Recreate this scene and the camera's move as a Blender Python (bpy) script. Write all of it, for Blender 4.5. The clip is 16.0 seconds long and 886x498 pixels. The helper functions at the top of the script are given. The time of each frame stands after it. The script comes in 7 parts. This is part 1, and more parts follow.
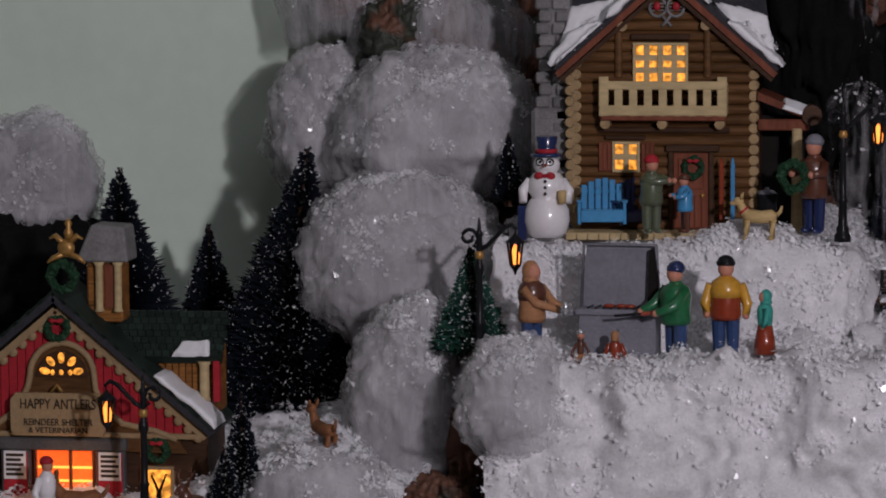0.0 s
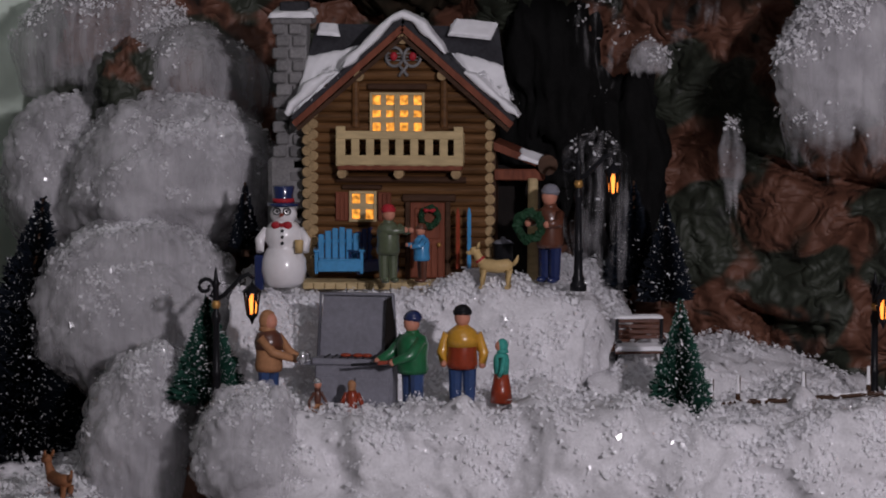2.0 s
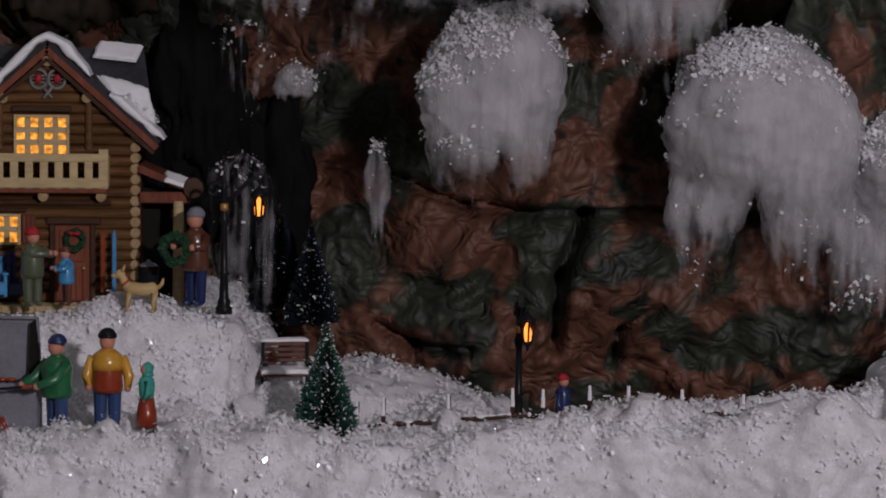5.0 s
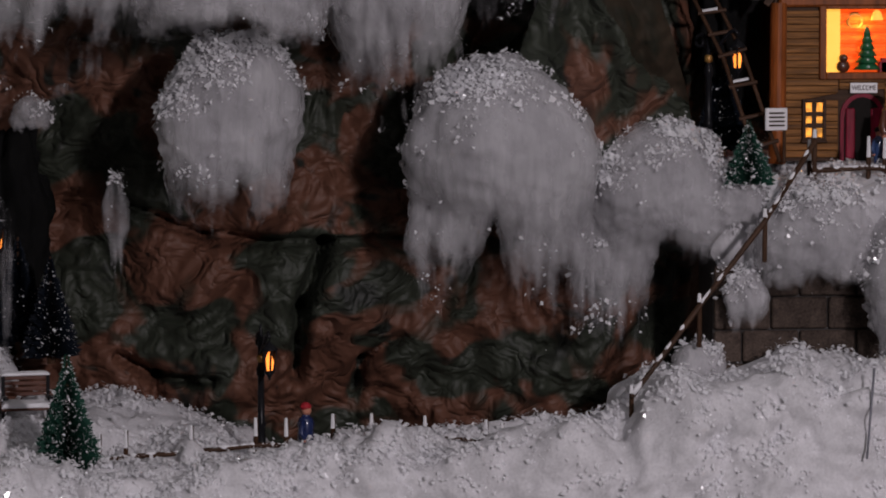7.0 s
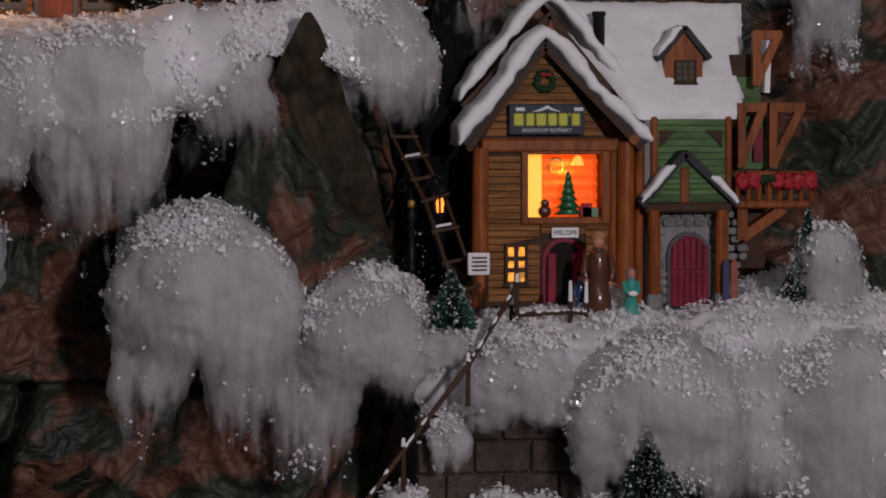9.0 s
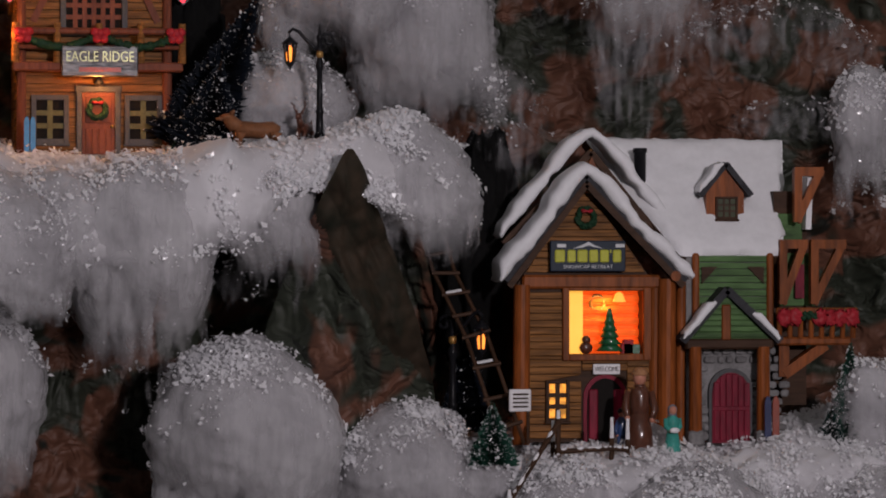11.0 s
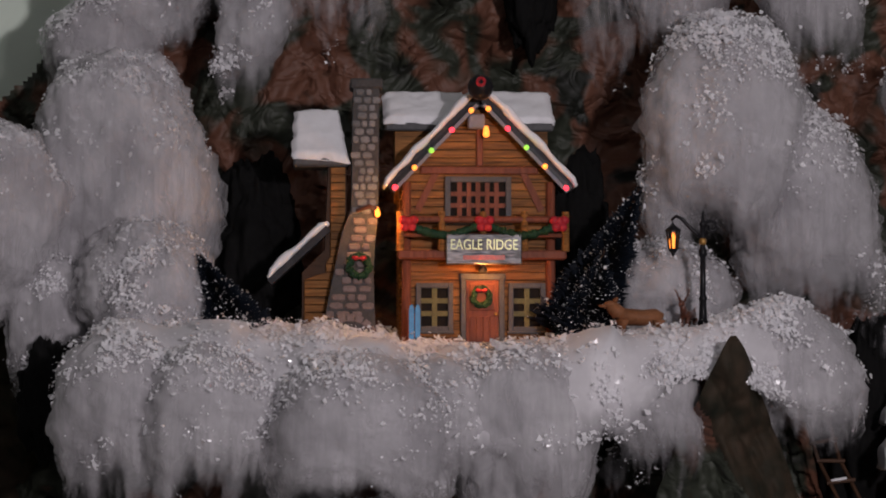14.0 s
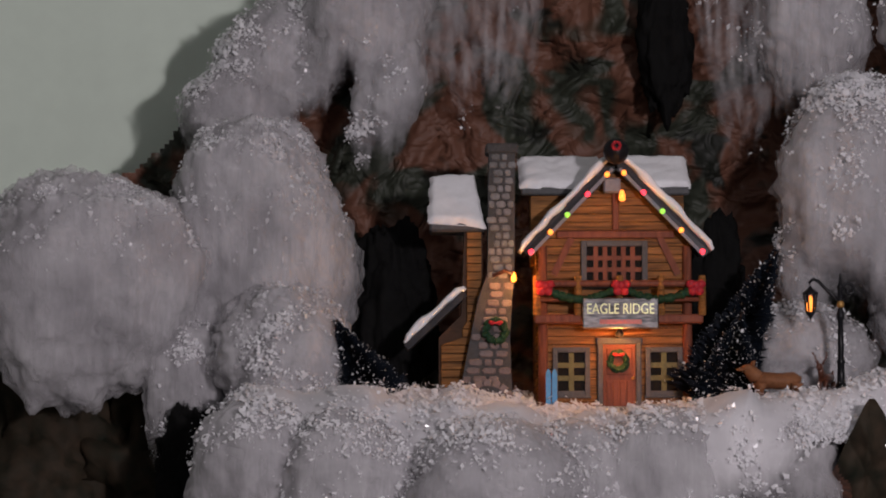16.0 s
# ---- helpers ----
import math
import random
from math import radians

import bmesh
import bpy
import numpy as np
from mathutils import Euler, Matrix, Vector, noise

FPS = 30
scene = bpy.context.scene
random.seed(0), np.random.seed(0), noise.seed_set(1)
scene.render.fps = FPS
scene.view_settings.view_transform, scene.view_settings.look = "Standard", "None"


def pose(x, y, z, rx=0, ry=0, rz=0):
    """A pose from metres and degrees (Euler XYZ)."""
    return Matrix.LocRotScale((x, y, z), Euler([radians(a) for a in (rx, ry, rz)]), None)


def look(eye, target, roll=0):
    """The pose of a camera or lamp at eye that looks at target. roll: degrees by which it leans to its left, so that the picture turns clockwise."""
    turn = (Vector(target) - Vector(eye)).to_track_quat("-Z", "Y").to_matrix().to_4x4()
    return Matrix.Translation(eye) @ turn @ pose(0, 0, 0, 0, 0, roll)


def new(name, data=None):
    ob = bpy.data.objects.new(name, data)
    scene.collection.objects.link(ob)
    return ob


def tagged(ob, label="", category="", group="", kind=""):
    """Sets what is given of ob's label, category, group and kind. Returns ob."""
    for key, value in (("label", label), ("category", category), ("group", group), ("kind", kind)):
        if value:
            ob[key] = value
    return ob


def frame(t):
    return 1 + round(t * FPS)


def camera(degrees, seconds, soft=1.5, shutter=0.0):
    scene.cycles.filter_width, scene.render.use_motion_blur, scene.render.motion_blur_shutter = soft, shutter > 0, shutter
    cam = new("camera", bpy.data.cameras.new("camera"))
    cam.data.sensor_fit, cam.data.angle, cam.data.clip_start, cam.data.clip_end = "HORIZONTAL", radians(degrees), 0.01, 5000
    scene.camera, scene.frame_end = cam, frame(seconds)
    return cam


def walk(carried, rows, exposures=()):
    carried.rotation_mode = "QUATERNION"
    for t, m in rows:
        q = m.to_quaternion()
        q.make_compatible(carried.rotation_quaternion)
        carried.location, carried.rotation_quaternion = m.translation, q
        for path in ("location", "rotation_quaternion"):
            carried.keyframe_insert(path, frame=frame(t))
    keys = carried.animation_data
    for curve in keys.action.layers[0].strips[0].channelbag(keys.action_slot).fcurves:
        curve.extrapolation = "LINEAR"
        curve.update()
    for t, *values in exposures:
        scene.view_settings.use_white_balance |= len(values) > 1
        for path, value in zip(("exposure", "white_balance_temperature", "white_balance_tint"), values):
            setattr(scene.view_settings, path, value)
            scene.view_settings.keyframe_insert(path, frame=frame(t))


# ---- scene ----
cam = camera(14, 16.0, soft=1.9)
EYE = (0.0, 0.0, 1.45)
PATH = [  # seconds, yaw, pitch, roll in degrees
    (0.0, 9.083, -6.082, 0.402),
    (0.5, 7.883, -5.608, 0.149),
    (1.0, 6.630, -5.430, 0.047),
    (1.5, 5.912, -5.319, -0.017),
    (2.0, 4.927, -5.312, 0.001),
    (2.5, 4.521, -5.250, -0.085),
    (3.0, 3.811, -5.243, -0.150),
    (3.5, 2.996, -5.246, -0.221),
    (4.0, 1.953, -5.193, -0.376),
    (4.2, 1.341, -5.159, -0.473),
    (6.3, -3.03, -4.52, -0.11),
    (6.5, -3.43, -4.49, -0.11),
    (7.0, -4.86, -4.46, 0.13),
    (7.5, -6.51, -4.39, 0.11),
    (8.0, -7.38, -3.78, 0.01),
    (8.5, -8.60, -3.12, 0.12),
    (8.7, -9.21, -2.70, 0.12),
    (9.7, -9.75, -1.35, 0.05),
    (10.8, -9.09, -0.16, 0.00),
    (11.0, -8.91, 0.00, 0.00),
    (11.5, -7.25, 0.57, -0.04),
    (12.0, -6.28, 1.13, 0.01),
    (12.5, -5.80, 1.68, 0.02),
    (13.0, -4.83, 2.19, -0.12),
    (13.5, -3.72, 2.41, -0.04),
    (14.0, -2.83, 2.97, -0.05),
    (14.5, -1.34, 3.56, -0.02),
    (15.0, -0.99, 3.51, -0.02),
    (15.5, -0.72, 3.61, -0.01),
    (16.0, -0.65, 4.00, 0.16),
]

scene.cycles.transparent_max_bounces = 40
walk(cam, [(t, pose(*EYE, 90 + pitch, roll, yaw)) for t, yaw, pitch, roll in PATH],
     exposures=[(0.0, 0.04, 6250, 10), (4.0, -0.06, 6300, 10), (7.0, -0.22, 6450, 10), (11.0, -0.34, 6500, 10), (13.0, -0.22, 6500, 10), (16.0, -0.1, 6500, 10)])

# ---- world and room light ----
world = bpy.data.worlds.new("world")
scene.world = world
world.use_nodes = True
world.node_tree.nodes["Background"].inputs[0].default_value = (0.5, 0.55, 0.6, 1)
world.node_tree.nodes["Background"].inputs[1].default_value = 0.02


def lamp(name, kind, energy, color, m, **settings):
    data = bpy.data.lights.new(name, kind)
    data.energy, data.color = energy, color
    for key, value in settings.items():
        if key == "size":
            data.size = value
        elif key == "radius":
            data.shadow_soft_size = value
        elif key == "spread":
            data.spread = value
    ob = new(name, data)
    ob.matrix_world = m
    return ob


KEY_AT, MIDDLE = (0.80, 0.1, 1.80), (0.0, 2.75, 1.45)
lamp("room_lamp", "AREA", 29.5, (1.0, 0.90, 0.95), look(KEY_AT, MIDDLE), size=0.09)
# unseen soft fill from above, added to brighten the tops of the snow
lamp("overhead_fill", "AREA", 4.0, (0.96, 0.91, 1.0), look((0.15, 1.1, 2.72), (0.0, 2.75, 1.45)), size=0.9)


# ---- noise ----
TABLE = np.random.RandomState(7).rand(64, 64, 64)


def vnoise(p):
    """Smooth lattice noise in 0..1 at the rows of p."""
    p = np.asarray(p, float)
    i = np.floor(p).astype(int)
    w = p - i
    w = w * w * (3 - 2 * w)
    i &= 63
    j = (i + 1) & 63
    x, y, z = w[:, 0], w[:, 1], w[:, 2]
    a = TABLE[i[:, 0], i[:, 1], i[:, 2]] * (1 - x) + TABLE[j[:, 0], i[:, 1], i[:, 2]] * x
    b = TABLE[i[:, 0], j[:, 1], i[:, 2]] * (1 - x) + TABLE[j[:, 0], j[:, 1], i[:, 2]] * x
    c = TABLE[i[:, 0], i[:, 1], j[:, 2]] * (1 - x) + TABLE[j[:, 0], i[:, 1], j[:, 2]] * x
    d = TABLE[i[:, 0], j[:, 1], j[:, 2]] * (1 - x) + TABLE[j[:, 0], j[:, 1], j[:, 2]] * x
    return (a * (1 - y) + b * y) * (1 - z) + (c * (1 - y) + d * y) * z


def fbm(p, octaves=4):
    p = np.asarray(p, float)
    total, gain, norm = 0.0, 1.0, 0.0
    for k in range(octaves):
        total = total + gain * (vnoise(p * 2**k + 17.3 * k) - 0.5)
        norm += gain
        gain *= 0.5
    return total / norm * 2


def ridged(p, octaves=3):
    total, gain = 0.0, 1.0
    for k in range(octaves):
        total = total + gain * np.abs(vnoise(np.asarray(p) * 2**k + 9.1 * k) - 0.5) * 2
        gain *= 0.5
    return total


# ---- materials ----
def material(name, color, rough=0.6, metal=0.0, spread=0.25, scale=60.0, bump=0.25, grain=None, coat=0.0, emit=None, strength=0.0, tint=None, vary=0.0):
    """Paint, resin, wood or metal with mottling at two scales, fine relief, and a stretched grain where given."""
    mat = bpy.data.materials.new(name)
    mat.use_nodes = True
    tree = mat.node_tree
    n, link = tree.nodes, tree.links
    bsdf = n["Principled BSDF"]
    coord = n.new("ShaderNodeTexCoord")
    mapping = n.new("ShaderNodeMapping")
    mapping.inputs["Scale"].default_value = grain or (1, 1, 1)
    link.new(coord.outputs["Object"], mapping.inputs[0])
    fine, broad = n.new("ShaderNodeTexNoise"), n.new("ShaderNodeTexNoise")
    fine.inputs["Scale"].default_value, broad.inputs["Scale"].default_value = scale * 6, scale
    fine.inputs["Detail"].default_value = broad.inputs["Detail"].default_value = 4
    link.new(mapping.outputs[0], fine.inputs["Vector"])
    link.new(mapping.outputs[0], broad.inputs["Vector"])
    add = n.new("ShaderNodeMath")
    add.operation = "ADD"
    link.new(fine.outputs[0], add.inputs[0])
    link.new(broad.outputs[0], add.inputs[1])
    ramp = n.new("ShaderNodeMapRange")
    ramp.inputs[1].default_value, ramp.inputs[2].default_value = 0.7, 1.3
    link.new(add.outputs[0], ramp.inputs[0])
    mix = n.new("ShaderNodeMix")
    mix.data_type = "RGBA"
    low = [c * (1 - spread) for c in color]
    high = [min(1, c * (1 + spread)) for c in (tint or color)]
    mix.inputs[6].default_value, mix.inputs[7].default_value = (*low, 1), (*high, 1)
    link.new(ramp.outputs[0], mix.inputs[0])
    out = mix.outputs[2]
    if vary:
        info, hue = n.new("ShaderNodeObjectInfo"), n.new("ShaderNodeHueSaturation")
        span = n.new("ShaderNodeMapRange")
        span.inputs[3].default_value, span.inputs[4].default_value = 1 - vary, 1 + vary
        link.new(info.outputs["Random"], span.inputs[0])
        link.new(span.outputs[0], hue.inputs["Value"])
        link.new(out, hue.inputs["Color"])
        out = hue.outputs[0]
    link.new(out, bsdf.inputs["Base Color"])
    bsdf.inputs["Roughness"].default_value, bsdf.inputs["Metallic"].default_value = rough, metal
    bsdf.inputs["Coat Weight"].default_value = coat if coat > 0.3 else 0.0
    bsdf.inputs["Specular IOR Level"].default_value = 0.5 if coat > 0.3 or metal else 0.12
    bsdf.inputs["Coat Roughness"].default_value = 0.12
    if bump:
        relief = n.new("ShaderNodeBump")
        relief.inputs["Strength"].default_value, relief.inputs["Distance"].default_value = bump, 0.0006
        link.new(add.outputs[0], relief.inputs["Height"])
        link.new(relief.outputs[0], bsdf.inputs["Normal"])
    if emit:
        bsdf.inputs["Emission Color"].default_value = (*emit, 1)
        bsdf.inputs["Emission Strength"].default_value = strength
    return mat


def cotton_material():
    """White fibre wadding: soft, streaked downwards, thin and see-through where its fibres run out."""
    mat = bpy.data.materials.new("cotton_wool")
    mat.use_nodes = True
    n, link = mat.node_tree.nodes, mat.node_tree.links
    bsdf = n["Principled BSDF"]
    coord, mapping = n.new("ShaderNodeTexCoord"), n.new("ShaderNodeMapping")
    mapping.inputs["Scale"].default_value = (1, 1, 0.12)
    link.new(coord.outputs["Object"], mapping.inputs[0])
    streak, cloud = n.new("ShaderNodeTexNoise"), n.new("ShaderNodeTexNoise")
    streak.inputs["Scale"].default_value, streak.inputs["Detail"].default_value, streak.inputs["Roughness"].default_value = 150, 4, 0.5
    cloud.inputs["Scale"].default_value, cloud.inputs["Detail"].default_value = 22, 5
    link.new(mapping.outputs[0], streak.inputs["Vector"])
    link.new(coord.outputs["Object"], cloud.inputs["Vector"])
    ramp = n.new("ShaderNodeValToRGB")
    ramp.color_ramp.elements[0].position, ramp.color_ramp.elements[1].position = 0.32, 0.68
    ramp.color_ramp.elements[0].color, ramp.color_ramp.elements[1].color = (0.48, 0.47, 0.49, 1), (0.69, 0.68, 0.70, 1)
    link.new(cloud.outputs[0], ramp.inputs[0])
    link.new(ramp.outputs[0], bsdf.inputs["Base Color"])
    bsdf.inputs["Roughness"].default_value = 0.95
    bsdf.inputs["Specular IOR Level"].default_value = 0.1
    bsdf.inputs["Sheen Weight"].default_value = 0.2
    bsdf.inputs["Subsurface Weight"].default_value, bsdf.inputs["Subsurface Scale"].default_value = 0.2, 0.010
    bsdf.inputs["Subsurface Radius"].default_value = (1.0, 1.0, 1.0)
    thin = n.new("ShaderNodeAttribute")
    thin.attribute_name = "thin"
    gap = n.new("ShaderNodeMath")
    gap.operation = "SUBTRACT"
    haze = n.new("ShaderNodeMapRange")
    haze.inputs[3].default_value, haze.inputs[4].default_value = 0.26, 0.74
    link.new(streak.outputs[0], haze.inputs[0])
    link.new(haze.outputs[0], gap.inputs[0])
    link.new(thin.outputs["Fac"], gap.inputs[1])
    span = n.new("ShaderNodeMapRange")
    span.inputs[1].default_value, span.inputs[2].default_value = -0.40, 0.26
    link.new(gap.outputs[0], span.inputs[0])
    link.new(span.outputs[0], bsdf.inputs["Alpha"])
    relief = n.new("ShaderNodeBump")
    relief.inputs["Strength"].default_value, relief.inputs["Distance"].default_value = 0.1, 0.001
    link.new(streak.outputs[0], relief.inputs["Height"])
    link.new(relief.outputs[0], bsdf.inputs["Normal"])
    return mat


def fabric_material():
    """Crumpled camouflage cloth: brown and dark green patches with black ones between."""
    mat = bpy.data.materials.new("camouflage_cloth")
    mat.use_nodes = True
    n, link = mat.node_tree.nodes, mat.node_tree.links
    bsdf = n["Principled BSDF"]
    coord, mapping = n.new("ShaderNodeTexCoord"), n.new("ShaderNodeMapping")
    mapping.inputs["Rotation"].default_value = (0, 0.5, 0)
    mapping.inputs["Scale"].default_value = (1, 0.6, 1.25)
    link.new(coord.outputs["Object"], mapping.inputs[0])
    warm, green, weave = (n.new("ShaderNodeTexNoise") for _ in range(3))
    for node, scale, detail in ((warm, 14, 2.5), (green, 19, 3), (weave, 900, 2)):
        node.inputs["Scale"].default_value, node.inputs["Detail"].default_value = scale, detail
        node.inputs["Distortion"].default_value = 0.6 if scale < 100 else 0
        link.new(mapping.outputs[0], node.inputs["Vector"])
    r1, r2 = n.new("ShaderNodeValToRGB"), n.new("ShaderNodeValToRGB")
    r1.color_ramp.elements[0].position, r1.color_ramp.elements[1].position = 0.46, 0.52
    r1.color_ramp.elements[0].color, r1.color_ramp.elements[1].color = (0.030, 0.036, 0.024, 1), (0.135, 0.057, 0.034, 1)
    link.new(warm.outputs[0], r1.inputs[0])
    r2.color_ramp.elements[0].position, r2.color_ramp.elements[1].position = 0.33, 0.40
    r2.color_ramp.elements[0].color, r2.color_ramp.elements[1].color = (0, 0, 0, 1), (1, 1, 1, 1)
    link.new(green.outputs[0], r2.inputs[0])
    mix = n.new("ShaderNodeMix")
    mix.data_type = "RGBA"
    mix.inputs[6].default_value = (0.012, 0.014, 0.010, 1)
    link.new(r2.outputs[0], mix.inputs[0])
    link.new(r1.outputs[0], mix.inputs[7])
    link.new(mix.outputs[2], bsdf.inputs["Base Color"])
    bsdf.inputs["Roughness"].default_value = 0.62
    relief = n.new("ShaderNodeBump")
    relief.inputs["Strength"].default_value, relief.inputs["Distance"].default_value = 0.15, 0.0004
    link.new(weave.outputs[0], relief.inputs["Height"])
    # sharp creases of the crumpled cloth
    wrinkle, shift, bend = n.new("ShaderNodeTexNoise"), n.new("ShaderNodeMath"), n.new("ShaderNodeMath")
    wrinkle.inputs["Scale"].default_value, wrinkle.inputs["Detail"].default_value, wrinkle.inputs["Distortion"].default_value = 38, 2, 0.8
    link.new(mapping.outputs[0], wrinkle.inputs["Vector"])
    shift.operation, shift.inputs[1].default_value = "SUBTRACT", 0.5
    bend.operation = "ABSOLUTE"
    link.new(wrinkle.outputs[0], shift.inputs[0])
    link.new(shift.outputs[0], bend.inputs[0])
    crease = n.new("ShaderNodeBump")
    crease.inputs["Strength"].default_value, crease.inputs["Distance"].default_value = 0.7, 0.02
    link.new(bend.outputs[0], crease.inputs["Height"])
    link.new(relief.outputs[0], crease.inputs["Normal"])
    link.new(crease.outputs[0], bsdf.inputs["Normal"])
    return mat


def crust_material():
    """Snow blanket under a crust of coarse glittering grains: soft mottling below, grain by grain relief on top."""
    mat = material("snow_crust", (0.68, 0.67, 0.69), 0.7, spread=0.14, scale=70, bump=0.4)
    n, link = mat.node_tree.nodes, mat.node_tree.links
    bsdf = n["Principled BSDF"]
    coord = n.new("ShaderNodeTexCoord")
    grain, patch = n.new("ShaderNodeTexVoronoi"), n.new("ShaderNodeTexNoise")
    grain.inputs["Scale"].default_value = 330
    patch.inputs["Scale"].default_value, patch.inputs["Detail"].default_value = 38, 4
    link.new(coord.outputs["Object"], grain.inputs["Vector"])
    link.new(coord.outputs["Object"], patch.inputs["Vector"])
    mask = n.new("ShaderNodeMapRange")
    mask.inputs[1].default_value, mask.inputs[2].default_value = 0.40, 0.58
    link.new(patch.outputs[0], mask.inputs[0])
    relief = n.new("ShaderNodeBump")
    relief.inputs["Distance"].default_value = 0.0014
    link.new(mask.outputs[0], relief.inputs["Strength"])
    link.new(grain.outputs["Color"], relief.inputs["Height"])
    link.new(bsdf.inputs["Normal"].links[0].from_socket, relief.inputs["Normal"])
    link.new(relief.outputs[0], bsdf.inputs["Normal"])
    return mat


COTTON, CLOTH, CRUST = cotton_material(), fabric_material(), crust_material()


def flake_material():
    """Thin plastic glitter: white, glossy, and lit through from behind."""
    mat = material("snow_flake", (0.93, 0.93, 0.95), 0.22, spread=0.03, bump=0, coat=0.4)
    n, link = mat.node_tree.nodes, mat.node_tree.links
    glow, mix = n.new("ShaderNodeBsdfTranslucent"), n.new("ShaderNodeMixShader")
    glow.inputs["Color"].default_value = (0.93, 0.93, 0.95, 1)
    mix.inputs[0].default_value = 0.4
    link.new(n["Principled BSDF"].outputs[0], mix.inputs[1])
    link.new(glow.outputs[0], mix.inputs[2])
    link.new(mix.outputs[0], n["Material Output"].inputs["Surface"])
    return mat


FLAKE = flake_material()
WALL = material("wall_paint", (0.66, 0.76, 0.66), 0.8, spread=0.035, scale=9, bump=0.12)
ROOM = material("room_plaster", (0.45, 0.45, 0.43), 0.9, spread=0.05, scale=5, bump=0.1)


# ---- mesh helpers ----
UNIT = [1.0]  # metres to one unit of the models that are being built


def mesh_object(name, verts, faces, mat, parent=None, smooth=False):
    me = bpy.data.meshes.new(name)
    me.from_pydata(np.asarray(verts).tolist(), [], np.asarray(faces).tolist() if isinstance(faces, np.ndarray) else faces)
    me.update()
    if smooth:
        me.polygons.foreach_set("use_smooth", [True] * len(me.polygons))
    me.materials.append(mat)
    ob = new(name, me)
    ob.parent = parent
    return ob


def grid_faces(rows, cols, closed=False):
    i = np.arange(rows - 1)[:, None] * cols
    j = np.arange(cols if closed else cols - 1)[None]
    k = (j + 1) % cols
    return np.stack([i + j, i + k, i + cols + k, i + cols + j], -1).reshape(-1, 4)


def part(name, bm, mat, parent=None, label="", smooth=False):
    me = bpy.data.meshes.new(name)
    if UNIT[0] != 1.0:
        bmesh.ops.scale(bm, vec=(UNIT[0],) * 3, verts=bm.verts)
    bm.normal_update()
    bm.to_mesh(me)
    bm.free()
    for m in mat if isinstance(mat, (list, tuple)) else (mat,):
        me.materials.append(m)
    if smooth:
        me.polygons.foreach_set("use_smooth", [True] * len(me.polygons))
    ob = new(name, me)
    ob.parent = parent
    if label:
        ob["label"] = label
    return ob


def thing(name, m, label, category, group="", kind=""):
    ob = new(name)
    ob.matrix_world = m
    return tagged(ob, label, category, group, kind)


def box(bm, x0, x1, y0, y1, z0, z1, bevel=0.0, slot=0):
    made = bmesh.ops.create_cube(bm, size=1.0, matrix=Matrix.LocRotScale(((x0 + x1) / 2, (y0 + y1) / 2, (z0 + z1) / 2), None, (abs(x1 - x0), abs(y1 - y0), abs(z1 - z0))))
    faces = {f for v in made["verts"] for f in v.link_faces}
    for f in faces:
        f.material_index = slot
    if bevel:
        edges = list({e for v in made["verts"] for e in v.link_edges})
        bmesh.ops.bevel(bm, geom=edges, offset=bevel, segments=1, affect="EDGES")
    return bm


def rod(bm, a, b, r0, r1=None, sides=10, slot=0, caps=True):
    """A round bar from a to b."""
    a, b = Vector(a), Vector(b)
    d = b - a
    m = Matrix.Translation((a + b) / 2) @ d.to_track_quat("Z", "Y").to_matrix().to_4x4()
    made = bmesh.ops.create_cone(bm, cap_ends=caps, segments=sides, radius1=r0, radius2=r0 if r1 is None else r1, depth=d.length, matrix=m)
    for f in {f for v in made["verts"] for f in v.link_faces}:
        f.material_index = slot
    return bm


def ball(bm, at, r, slot=0, u=12, v=8):
    r = r if isinstance(r, (tuple, list)) else (r, r, r)
    made = bmesh.ops.create_uvsphere(bm, u_segments=u, v_segments=v, radius=1.0, matrix=Matrix.LocRotScale(at, None, r))
    for f in {f for w in made["verts"] for f in w.link_faces}:
        f.material_index = slot
        f.smooth = True
    return bm


def prism(bm, outline, y0, y1, slot=0):
    """A slab whose outline lies in x and z, from y0 back to y1."""
    front = [bm.verts.new((x, y0, z)) for x, z in outline]
    back = [bm.verts.new((x, y1, z)) for x, z in outline]
    faces = [bm.faces.new(front), bm.faces.new(back[::-1])]
    n = len(outline)
    for k in range(n):
        faces.append(bm.faces.new((front[k], back[k], back[(k + 1) % n], front[(k + 1) % n])))
    for f in faces:
        f.material_index = slot
    bmesh.ops.recalc_face_normals(bm, faces=faces)
    return bm


def tube(bm, points, radius, sides=8, slot=0):
    """A bent round bar through the points."""
    pts = [Vector(p) for p in points]
    rings = []
    for k, p in enumerate(pts):
        d = (pts[min(k + 1, len(pts) - 1)] - pts[max(k - 1, 0)]).normalized()
        q = d.to_track_quat("Z", "Y")
        r = radius[k] if isinstance(radius, (list, tuple)) else radius
        rings.append([bm.verts.new(p + q @ Vector((r * math.cos(a), r * math.sin(a), 0))) for a in (2 * math.pi * s / sides for s in range(sides))])
    for a, b in zip(rings, rings[1:]):
        for s in range(sides):
            f = bm.faces.new((a[s], a[(s + 1) % sides], b[(s + 1) % sides], b[s]))
            f.material_index, f.smooth = slot, True
    for ring in (rings[0][::-1], rings[-1]):
        bm.faces.new(ring).material_index = slot
    return bm


